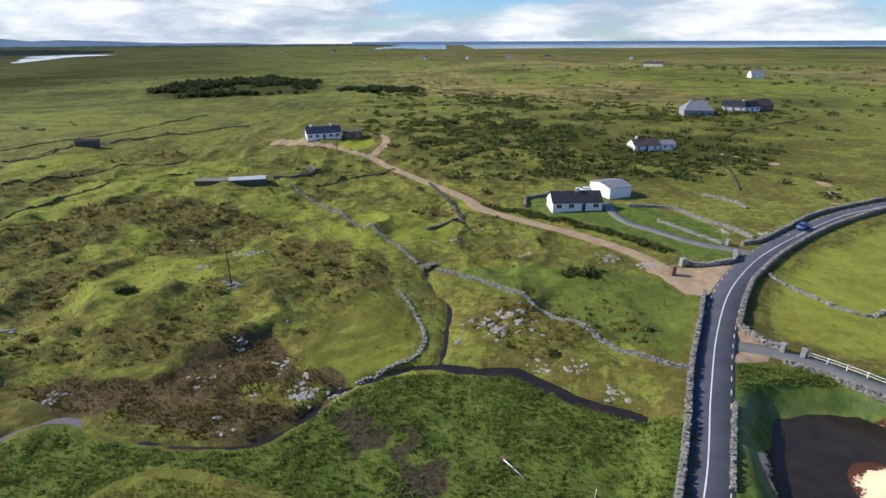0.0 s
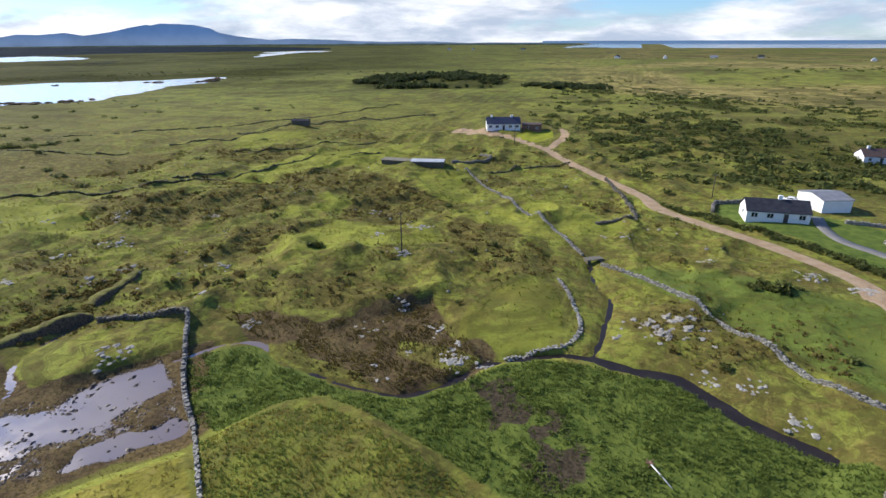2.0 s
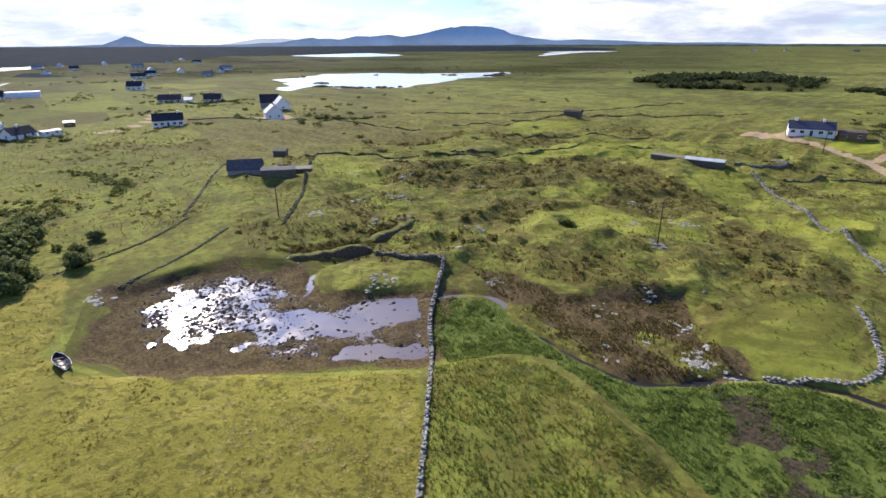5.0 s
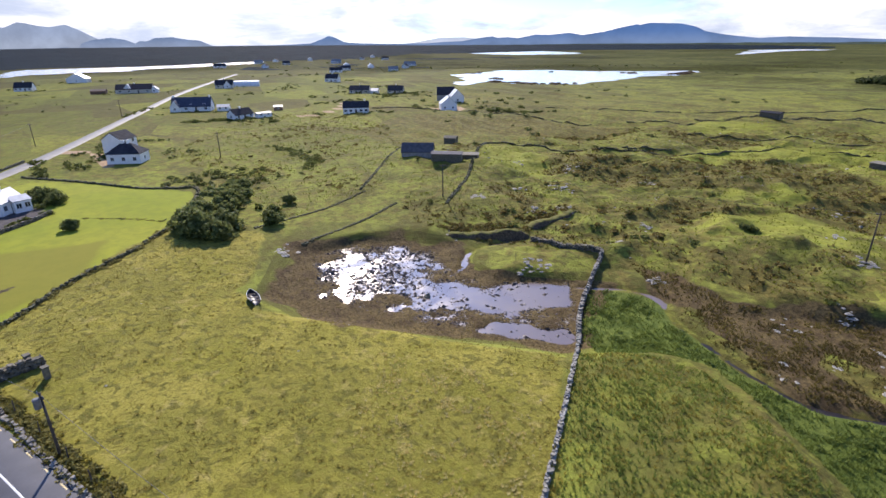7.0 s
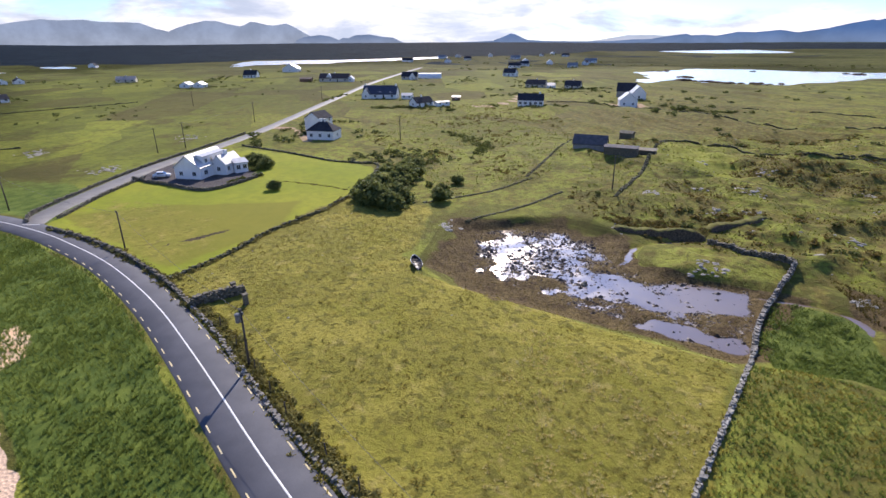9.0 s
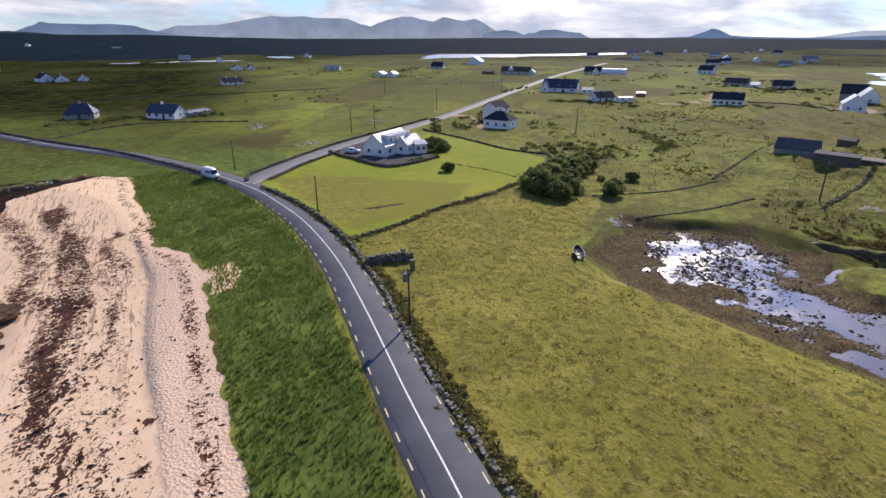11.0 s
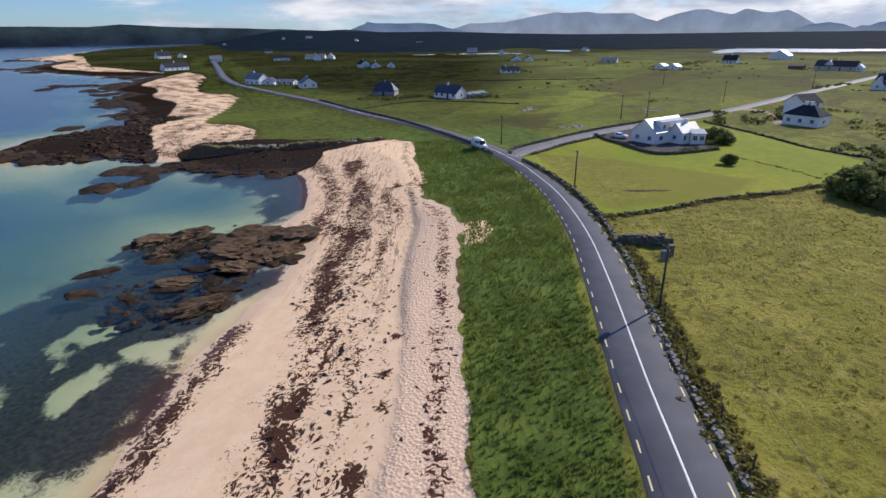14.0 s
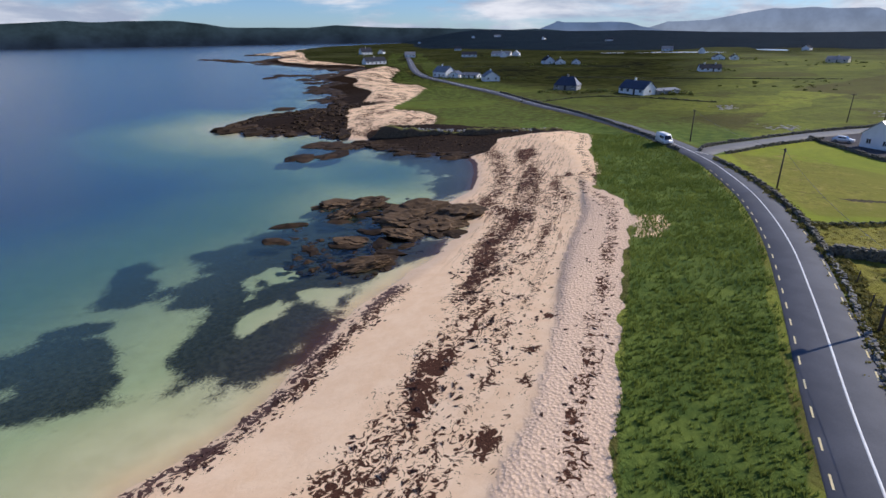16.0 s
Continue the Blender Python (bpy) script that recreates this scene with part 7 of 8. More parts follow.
# ---- wrack on the beach ----
def wrack_pile(name, label, p, size, seed):
    r = np.random.default_rng(seed)
    q = on_ground(p, 0.02)
    tv, tf = leaf_ball(26, seed, 0.55, 0.22, 0.2)
    s = np.asarray(size)
    stuff(name, label, "seaweed", [spread(tv, tf, q, np.column_stack([s * 1.5, s * 0.7, s * 0.5]), 0.75 + 0.7 * r.normal(size=len(q)))], m_wrack)


on_sand = lambda p: p[(depth_in(p, LAND) < -0.6) & (depth_in(p, SEA) < -1.0) & (fbm(along_shore(p), 1.3, 93, 3) > 0.40 + 0.14 * vnoise(p, 0.7, 94))]
p = on_sand(np.concatenate([along(WEED_LOW[::6], 700, 0.5, 91), along(WEED_LOW[::6] + (-0.9, 0.7), 400, 0.6, 92)]))
wrack_pile("seaweed", "line of brown seaweed at the tide mark", p, 0.07 + 0.2 * r4.random(len(p)) ** 2, 93)
p = on_sand(np.concatenate([along(WEED_MID[::6], 900, 1.0, 94), along(WEED_MID[::6] + (-1.5, 2.0), 800, 1.2, 95, 0, 0.65), along(WEED_MID[::6] + (1.6, -2.0), 300, 0.9, 79, 0.35, 1.0)]))
wrack_pile("seaweed", "thick belt of brown seaweed along the beach", p, 0.08 + 0.30 * r4.random(len(p)) ** 2.4, 96)
p = on_sand(np.concatenate([along(BERM[::6] + (1.8, -2.6), 500, 1.4, 97), along(BERM[::6] + (-1.6, 1.8), 70, 1.4, 98)]))
wrack_pile("seaweed", "scattered brown seaweed on pale sand", p, 0.06 + 0.22 * r4.random(len(p)) ** 3, 99)
p = on_sand(np.concatenate([along(np.array(LAND[:11]) + (1.8, -1.9), 420, 1.0, 101), np.array([[-21.5, -32.2], [-20.9, -32.9], [-22.0, -33.0], [-17.6, -30.2], [-13.0, -27.6], [-12.2, -28.4], [-13.8, -28.6], [-46.5, -52.8], [-66, -70], [-67, -71]])]))
wrack_pile("seaweed", "dark seaweed scraps at the top of the beach", p, 0.06 + 0.22 * r4.random(len(p)) ** 2, 102)

# ---- houses ----
m_render = surface("white_render", (0.78, 0.775, 0.75), (0.88, 0.875, 0.85), 0.6, 0.85, 0.15, 0.005, 12)
m_cream = surface("cream_render", (0.52, 0.47, 0.38), (0.64, 0.59, 0.49), 0.6, 0.85, 0.15, 0.005, 12)
m_grey_wall = surface("grey_stone_wall", (0.20, 0.20, 0.20), (0.34, 0.335, 0.33), 1.2, 0.9, 0.4, 0.02, 8)
m_brown_wall = surface("brown_brick", (0.16, 0.085, 0.055), (0.26, 0.15, 0.105), 1.5, 0.9, 0.4, 0.02, 8)
m_slate = surface("dark_slate", (0.026, 0.028, 0.036), (0.060, 0.062, 0.074), 0.8, 0.85, 0.4, 0.015, 9, Specular_IOR_Level=0.05)
m_blue_slate = surface("blue_slate", (0.030, 0.036, 0.060), (0.062, 0.070, 0.105), 0.8, 0.5, 0.4, 0.015, 9)
m_brown_tile = surface("brown_tile", (0.055, 0.034, 0.028), (0.115, 0.075, 0.06), 0.8, 0.75, 0.4, 0.015, 9)
m_tin = surface("pale_sheet_roof", (0.36, 0.37, 0.38), (0.55, 0.56, 0.57), 0.7, 0.45, 0.2, 0.01, 8)
m_grey_roof = surface("grey_sheet_roof", (0.15, 0.155, 0.165), (0.26, 0.265, 0.275), 0.7, 0.6, 0.2, 0.01, 8)
m_old_roof = surface("weathered_old_slate", (0.075, 0.072, 0.078), (0.150, 0.142, 0.148), 0.9, 0.85, 0.4, 0.015, 9, Specular_IOR_Level=0.15)
m_frame = surface("window_frame_paint", (0.60, 0.60, 0.58), (0.75, 0.75, 0.73), 2, 0.5, 0.05, 0.002)
m_door = surface("dark_door_paint", (0.035, 0.03, 0.03), (0.07, 0.055, 0.05), 2, 0.5, 0.1, 0.003)
m_pane, n = material("window_glass")
finish(n, n.mix(n.noise(n.n("ShaderNodeTexCoord").outputs["Object"], 0.9, 2), (0.010, 0.013, 0.018), (0.030, 0.034, 0.042)), 0.08, None, Specular_IOR_Level=0.6)


def frame_mesh(w_, h_):
    bm = bmesh.new()
    b = 0.09
    box(bm, -w_ / 2, w_ / 2, -0.05, 0.03, 0, b)
    box(bm, -w_ / 2, w_ / 2, -0.05, 0.03, h_ - b, h_)
    for x in (-w_ / 2, -b / 2, w_ / 2 - b):
        box(bm, x, x + b, -0.045, 0.03, b, h_ - b)
    return bm


def window(parent, m, w_=1.2, h_=1.15):
    """A window: a frame with a mullion, its sill under it and two dark panes set back in it."""
    win = part("window", frame_mesh(w_, h_), m_frame, parent, "white window", m)
    bm = bmesh.new()
    box(bm, -w_ / 2 - 0.08, w_ / 2 + 0.08, -0.11, 0.02, -0.09, -0.005)
    part("sill", bm, m_frame, win)
    for x0, x1 in ((-w_ / 2 + 0.09, -0.045), (0.045, w_ / 2 - 0.09)):
        bm = bmesh.new()
        box(bm, x0, x1, -0.022, 0.02, 0.09, h_ - 0.09)
        part("pane", bm, m_pane, win, "dark glass pane")
    return win


def gable_body(bm, L, D, eave, rise, hip=0.0):
    pts = [(0, 0, -0.5), (L, 0, -0.5), (L, D, -0.5), (0, D, -0.5), (0, 0, eave), (L, 0, eave), (L, D, eave), (0, D, eave), (hip, D / 2, eave + rise), (L - hip, D / 2, eave + rise)]
    v = [bm.verts.new(p) for p in pts]
    for f in ((0, 1, 5, 4), (2, 3, 7, 6), (3, 2, 1, 0), (4, 5, 9, 8), (6, 7, 8, 9)):
        bm.faces.new([v[i] for i in f])
    for f, tip in (((1, 2, 6, 5), 9), ((3, 0, 4, 7), 8)):
        bm.faces.new([v[i] for i in f])
        bm.faces.new([v[f[3]], v[f[2]], v[tip]])
    return bm


def roof_mesh(L, D, eave, rise, hip=0.0, over=0.25, thick=0.16):
    """Two thick slopes, or four when hipped, with an overhang."""
    bm = bmesh.new()
    sl = rise / (D / 2)
    lo = eave - over * sl
    h2 = hip
    for z, keep in ((0.03, 0), (0.03 + thick, 1)):
        a = [(-over, -over, lo + z), (L + over, -over, lo + z), (L + over, D + over, lo + z), (-over, D + over, lo + z), (h2 - (over if hip == 0 else 0), D / 2, eave + rise + z), (L - h2 + (over if hip == 0 else 0), D / 2, eave + rise + z)]
        v = [bm.verts.new(p) for p in a]
        faces = [(0, 1, 5, 4), (2, 3, 4, 5)] + ([(1, 2, 5), (3, 0, 4)] if hip else [])
        for f in faces:
            bm.faces.new([v[i] for i in (f if keep else f[::-1])])
        if keep == 0:
            low = v
        else:
            ring = [(0, 1), (1, 5), (5, 2), (2, 3), (3, 4), (4, 0)] if not hip else [(0, 1), (1, 2), (2, 3), (3, 0)]
            for i, j in ring:
                bm.faces.new([low[i], low[j], v[j], v[i]])
    bmesh.ops.recalc_face_normals(bm, faces=bm.faces[:])
    return bm


def house(label, a, b, D, eave=2.6, rise=2.2, wall=None, roof=None, hip=0.0, chimneys=(0.5,), windows=3, upper=0, gable=1, dormers=0, name="house", z=None, door=True, group="houses of the townland", sink=0.0):
    """A house whose front runs on the ground from a to b, with the rest behind it, away from the road of view."""
    a, b = Vector(a), Vector(b)
    L, turn = (b - a).length, math.degrees(math.atan2(b.y - a.y, b.x - a.x))
    mid = (a + b) / 2
    z = (at_z(mid.x, mid.y) if z is None else z) - sink
    h = thing(name, label, "house" if name == "house" else "outbuilding", pose(a.x, a.y, z, 0, 0, turn), group)
    part("wall", gable_body(bmesh.new(), L, D, eave, rise - 0.02, hip), wall or m_render, h)
    rf = part("roof", roof_mesh(L, D, eave, rise, hip), roof or m_slate, h)
    for c in chimneys:
        bm = bmesh.new()
        x = min(max(c * L, 0.6), L - 0.6)
        box(bm, x - 0.45, x + 0.45, D / 2 - 0.3, D / 2 + 0.3, eave + rise * 0.55, eave + rise + 0.95)
        box(bm, x - 0.52, x + 0.52, D / 2 - 0.37, D / 2 + 0.37, eave + rise + 0.95, eave + rise + 1.06)
        stack = part("chimney", bm, wall or m_render, rf)
    w_ = 1.5 if L > 12 else 1.1
    front = [(i + 0.5) * L / max(windows, 1) for i in range(windows)]
    for i, x in enumerate(front):
        if door and windows > 2 and i == windows // 2:
            bm = bmesh.new()
            box(bm, x - 0.5, x + 0.5, -0.06, 0.03, 0, 2.05)
            box(bm, x - 0.6, x + 0.6, -0.03, 0.02, 2.06, 2.16)
            part("door", bm, m_door, h, "dark front door")
            continue
        window(h, pose(x, -0.004, 0.95), w_, 1.2)
        if upper:
            window(h, pose(x, -0.004, 0.95 + 2.6), 1.1, 1.1)
    for i in range(gable):
        y = D * (i + 0.5) / gable
        window(h, pose(-0.004, y, 0.95, 0, 0, -90), 1.1, 1.1)
        window(h, pose(L + 0.004, y, 0.95, 0, 0, 90), 1.1, 1.1)
    for i in range(dormers):
        x = (i + 0.5) * L / dormers
        dm = part("dormer", gable_body(bmesh.new(), 1.7, 2.4, 1.2, 0.6), m_render, h, "white dormer", pose(x - 0.85, 0.9, eave + 0.25))
        part("dormer_roof", roof_mesh(1.7, 2.4, 1.2, 0.62, 0, 0.12, 0.1), roof or m_slate, dm)
        window(dm, pose(0.85, -0.004, 0.25), 1.1, 0.85)
    return h


def gabled(label, left, right, length, eave, rise, swing=0.0, **more):
    """A house that turns a gable to the viewer, from left to right, and runs back from it."""
    left, right = Vector(left), Vector(right)
    d = right - left
    back = Vector((-d.y, d.x)).normalized()
    if back.dot(right) < 0:
        back = -back
    back = Matrix.Rotation(radians(swing), 2) @ back
    return house(label, right, right + back * length, d.length, eave, rise, **more)


# the bungalow and its shed
house("white bungalow with dark slate roof and lawn", (30.6, 141.8), (44.5, 142.7), 7.0, 2.5, 2.3, chimneys=(0.55,), windows=4)
house("white farm shed with grey sheet roof", (49.8, 153.6), (57.0, 156.4), 10, 3.2, 1.0, roof=m_grey_roof, chimneys=(), windows=0, gable=0, name="shed")
# the house at the drive's end
house("white house with dark roof at the drive's end", (-61.3, 243.0), (-46.8, 248.3), 6.5, 2.7, 2.6, roof=m_blue_slate, chimneys=(0.15, 0.75), windows=5)
house("low brown flat-roofed annex", (-45.6, 249.2), (-37.5, 252), 6, 2.8, 0.3, wall=m_brown_wall, roof=m_brown_tile, chimneys=(), windows=2, gable=0, name="annex", door=False)
house("long white cottage with brown tiled roof", (81.0, 224.5), (92.1, 226.2), 7, 2.5, 2.2, roof=m_brown_tile, chimneys=(0.2,), windows=3)
house("white lean-to wing beside the cottage", (93.0, 226.6), (99.2, 226.9), 6, 2.3, 1.4, roof=m_grey_roof, chimneys=(), windows=2, name="annex", door=False)
house("grey stone house with steep hipped slate roof", (138.9, 313.5), (155.2, 311.3), 11, 3.4, 5.0, wall=m_grey_wall, roof=m_grey_roof, hip=4, chimneys=(0.3, 0.7), windows=4)
house("white house with slate roof behind the heath", (167.3, 327), (178, 322), 8, 2.8, 2.8, roof=m_slate, chimneys=(0.9,), windows=3)
house("white house wing with slate roof", (178.6, 323), (190, 327), 8, 2.8, 2.8, roof=m_slate, chimneys=(0.2,), windows=3)
house("brown gabled house beside white ones", (191, 330), (201.5, 333.2), 9, 3, 3.4, wall=m_brown_wall, roof=m_brown_tile, chimneys=(0.5,), windows=2, door=False)
house("small white gabled cottage on the far slope", (321.4, 581.1), (334.6, 580.4), 9, 4, 4, chimneys=(), windows=2, roof=m_grey_roof, door=False)
house("beige farmhouse high on the heath", (300.2, 839.0), (322.5, 824), 12, 4.5, 4, wall=m_cream, roof=m_brown_tile, windows=3)
# barns on the rise
house("low dark stone byre with pale flat sheet roof", (-68.8, 167.6), (-58.0, 170.1), 4.5, 1.9, 0.35, wall=m_dark_stone, roof=m_tin, chimneys=(), windows=0, gable=0, name="byre")
house("roofless dark stone pen beside the byre", (-80.5, 168.6), (-69.4, 168.8), 4.0, 1.1, 0.1, wall=m_dark_stone, roof=m_dark_stone, chimneys=(), windows=0, gable=0, name="byre")
house("old dark barn with slate roof on the knoll", (-146.6, 53.6), (-142.0, 61.6), 5.5, 1.6, 2.2, wall=m_grey_wall, roof=m_old_roof, chimneys=(), windows=0, gable=0, name="barn", sink=0.6)
house("low dark shed with pale sheet roof edge", (-136.6, 58.8), (-131.9, 66.0), 4.2, 2.0, 0.3, wall=m_dark_stone, roof=m_old_roof, chimneys=(), windows=0, gable=0, name="shed", sink=0.0)
house("small roofless stone pen behind the barn", (-138.6, 67.8), (-135.0, 73.0), 4, 1.4, 0.1, wall=m_dark_stone, roof=m_dark_stone, chimneys=(), windows=0, gable=0, name="shed", sink=0.0)
house("small dark hut on the moor", (-158.2, 230.1), (-150.0, 232.0), 4, 1.9, 0.6, wall=m_dark_stone, roof=m_slate, chimneys=(), windows=0, gable=0, name="hut")
house("tiny dark ruined hut on the rise", (-170.5, 79), (-167.5, 82), 3, 2.0, 0.6, wall=m_dark_stone, roof=m_dark_stone, chimneys=(), windows=0, gable=0, name="hut")
# the hamlet towards the sun
gabled("white gabled house beside the lake", (-274.8, 127.0), (-270.2, 134.6), 10, 3.3, 3.7, 12, roof=m_tin, chimneys=(), windows=2, gable=2, door=False)
gabled("white gabled house with pale roof", (-304.5, 148.0), (-300.8, 155.0), 11, 3.5, 3.8, 10, roof=m_tin, chimneys=(), windows=2, door=False)
house("dark slate barn behind white house", (-321, 146), (-316, 156), 9, 3.6, 4.5, wall=m_grey_wall, roof=m_slate, chimneys=(), windows=0, gable=0, name="barn")
house("dark-roofed bungalow by the lake road", (-392.0, 108.2), (-384.7, 120.4), 9, 2.6, 2.9, wall=m_cream, roof=m_slate, windows=4)
house("dark bungalow behind dark hedges", (-377.4, 132.6), (-371.9, 141.9), 9, 2.3, 3.0, wall=m_cream, roof=m_slate, windows=3)
house("small shed with bright sheet roof", (-384.0, 121.8), (-381.3, 126.4), 6, 2.4, 1.6, roof=m_tin, chimneys=(), windows=1, door=False, name="shed")
house("white bungalow with dark roof and pale drive", (-277.1, 71.9), (-272.8, 84.3), 8, 3.0, 2.9, chimneys=(0.85,), windows=5)
house("long white house with white dormers", (-334.6, -9.0), (-328.9, 10.8), 9, 2.6, 4.6, roof=m_blue_slate, chimneys=(0.04, 0.96), windows=4, dormers=3)
gabled("white gabled wing of the dormered house", (-333.4, -9.6), (-332.0, -4.9), 5, 2.6, 3.4, roof=m_blue_slate, chimneys=(), windows=0, name="annex", door=False)
house("low white garage beside the dormered house", (-325.6, 13.8), (-324.2, 20.0), 5, 2.1, 1.2, roof=m_tin, chimneys=(), windows=2, name="garage", door=False)
house("white gabled bungalow behind dark hedges", (-281.5, 19.4), (-287.4, 28.6), 6.7, 2.3, 2.6, chimneys=(0.5,), windows=3)
house("low white annex of the hedged bungalow", (-284.5, 30.2), (-287.5, 37.5), 4, 1.9, 0.5, roof=m_grey_roof, chimneys=(), windows=2, name="annex", door=False)
house("white cottage with hipped slate roof", (-193.5, -27.4), (-190.2, -17.9), 7.2, 3.2, 2.7, hip=3.7, chimneys=(0.42, 0.58), windows=3, door=False, roof=m_slate)
gabled("white two-storey house with slate roof", (-212.6, -30.6), (-209.6, -24.0), 8, 4.8, 2.4, -8, chimneys=(), windows=2, upper=1, roof=m_slate, door=False)
house("white house far along the side road", (-532.2, 124.7), (-525.6, 135.1), 10, 3.3, 3.8, windows=3)
house("wide low house with brown roof", (-483.1, -47.3), (-477.9, -22.3), 9, 2.9, 3.6, roof=m_brown_tile, wall=m_cream, windows=4)
gabled("white gabled porch of the wide house", (-482.6, -42.0), (-481.2, -35.8), 4, 2.9, 3.8, roof=m_tin, chimneys=(), windows=1, name="annex", door=False)
gabled("white gabled wing of the wide house", (-478.4, -23.6), (-477.4, -18.4), 6, 2.4, 2.2, roof=m_tin, chimneys=(), windows=1, name="annex", door=False)
house("brown shed beside the wide house", (-486.5, -64), (-485, -54), 6, 2.2, 1.2, wall=m_brown_wall, roof=m_brown_tile, chimneys=(), windows=0, gable=0, name="shed")
gabled("white house with pale roof on the far fields", (-655.9, -102.9), (-651.8, -85.4), 12, 3.6, 5.0, roof=m_tin, windows=3, chimneys=())
house("dark-roofed farmhouse on the side road", (-496.3, 23.9), (-493.4, 37.3), 8, 2.7, 3.8, roof=m_slate, windows=3, wall=m_cream)
gabled("white gable of the farmhouse", (-494.4, 30.6), (-493.2, 35.8), 5, 2.7, 3.2, roof=m_slate, chimneys=(), windows=1, name="annex", door=False)
house("small brown hut in the fields", (-313.8, 42.6), (-313.0, 47.1), 4, 1.9, 0.7, wall=m_brown_wall, roof=m_tin, chimneys=(), windows=1, gable=0, name="hut", door=False)


def polytunnel(a, b, wide, high):
    """A long arched tunnel of white film over hoops, with flat ends."""
    a, b = Vector(a), Vector(b)
    L = (b - a).length
    t = thing("polytunnel", "long white polytunnel shining in the sun", "greenhouse", pose(a.x, a.y, at_z(a.x, a.y), 0, 0, math.degrees(math.atan2(b.y - a.y, b.x - a.x))))
    arc = [(wide / 2 * (1 - math.cos(u)), high * math.sin(u) ** 0.8) for u in np.linspace(0, math.pi, 15)]
    bm = bmesh.new()
    ends = [[bm.verts.new((x, y, z)) for y, z in arc] for x in (0, L)]
    for i in range(14):
        bm.faces.new([ends[0][i], ends[0][i + 1], ends[1][i + 1], ends[1][i]])
    bm.faces.new(ends[0])
    bm.faces.new(ends[1][::-1])
    bmesh.ops.recalc_face_normals(bm, faces=bm.faces[:])
    part("cover", bm, m_film, t)
    for x in np.linspace(0.1, L - 0.1, 7):
        bm = bmesh.new()
        for (y0, z0), (y1, z1) in zip(arc, arc[1:]):
            rod(bm, (x, y0, z0), (x, y1, z1), 0.07, 0.07, 6)
        part("hoop", bm, m_metal_hoop, t)


m_film = surface("white_film", (0.74, 0.75, 0.76), (0.84, 0.85, 0.86), 0.5, 0.35, 0.15, 0.01, 6)
m_metal_hoop = surface("hoop_metal", (0.40, 0.41, 0.42), (0.55, 0.56, 0.57), 2, 0.5, 0.1, 0.003)
polytunnel((-516, 40), (-511.4, 61), 9, 4.6)
# the villa on the mown field
house("white gabled villa with pale roof", (-135.9, -47.6), (-148.6, -43.4), 7.3, 3.0, 2.9, roof=m_tin, chimneys=(), windows=3, gable=2, door=False, sink=0.1)
house("white upper storey block with a row of windows", (-138.6, -47.3), (-147.2, -44.4), 3.2, 5.2, 0.25, roof=m_tin, chimneys=(), windows=4, upper=1, gable=0, name="annex", door=False)
gabled("white villa wing with pale roof", (-141.6, -46.4), (-140.0, -42.4), 7, 2.8, 2.0, roof=m_tin, chimneys=(0.5,), windows=3, name="annex")
house("small white porch block of the villa", (-141.6, -40.4), (-143.4, -37.6), 5, 2.6, 0.7, roof=m_tin, chimneys=(), windows=2, gable=1, name="annex", door=False)
# along the coast road
house("white gabled bungalow above the coast road", (-190.6, -165.1), (-189.6, -151.6), 7.5, 2.3, 3.0, roof=m_blue_slate, chimneys=(0.4,), windows=4)
house("low grey annex beside the bungalow", (-196.5, -149.6), (-208, -147.5), 6, 1.5, 0.7, wall=m_grey_wall, roof=m_grey_roof, chimneys=(), windows=2, name="annex", door=False)
house("grey-blue house with slate roof", (-181.5, -195.5), (-186.6, -186.0), 8, 2.2, 3.6, wall=m_grey_wall, roof=m_blue_slate, windows=3, hip=2.5)
gabled("white bungalow with black windows", (-187.2, -256.5), (-193.0, -250.0), 11, 2.4, 2.9, 20, roof=m_blue_slate, chimneys=(0.5,), windows=3, gable=2)
house("tall white house in a row by the road", (-184, -306), (-184.6, -292.6), 8, 3.4, 3.2, roof=m_grey_roof, windows=3, chimneys=(0.35,), upper=0)
gabled("white gabled cottage in a row", (-186.5, -292), (-190.0, -286.5), 8, 2.0, 1.9, roof=m_blue_slate, windows=2, chimneys=())
house("low white shed in a row", (-191.5, -285.5), (-195.0, -274.5), 6, 1.6, 1.5, roof=m_grey_roof, windows=3, chimneys=())
house("long white house by the far shore", (-226.9, -493.9), (-249, -495.3), 8, 2.8, 3.6, roof=m_slate, windows=5)
house("white house on the far shore", (-349.9, -767.5), (-368.0, -768.3), 9, 3.6, 6, roof=m_slate, windows=4)
gabled("white gable with slate roof inland", (-340.0, -371.0), (-346.0, -364.5), 10, 2.8, 3.2, 25, roof=m_slate, windows=3)
gabled("white gabled bungalow inland", (-339.4, -357.0), (-346.0, -351.5), 10, 2.0, 2.8, roof=m_slate, windows=3)
gabled("low white gabled cottage inland", (-350.4, -348.5), (-355.4, -343.5), 10, 2.0, 2.6, roof=m_slate, windows=3, chimneys=())
house("white house with dark roof in the fields", (-341.0, -224.2), (-350.2, -214.4), 8, 2.0, 2.4, roof=m_slate, chimneys=(0.25, 0.75), windows=4)
gabled("white gable far inland", (-492, -308), (-498.5, -300.5), 10, 2.2, 2.6, roof=m_slate, windows=3)
gabled("small white gable far inland", (-501.5, -297), (-506, -291.5), 10, 2.2, 2.4, roof=m_slate, windows=3)
house("pale house far along the coast", (-432, -565), (-446.0, -545), 9, 2.8, 3.0, roof=m_grey_roof, windows=5)
gabled("white gable far along the coast", (-447, -543), (-452, -536), 9, 3, 3.2, roof=m_grey_roof, windows=2)
gabled("white house with bright roof in the fields", (-438.8, -147.2), (-437.1, -139.5), 8, 2.1, 2.0, roof=m_tin, windows=3, chimneys=())
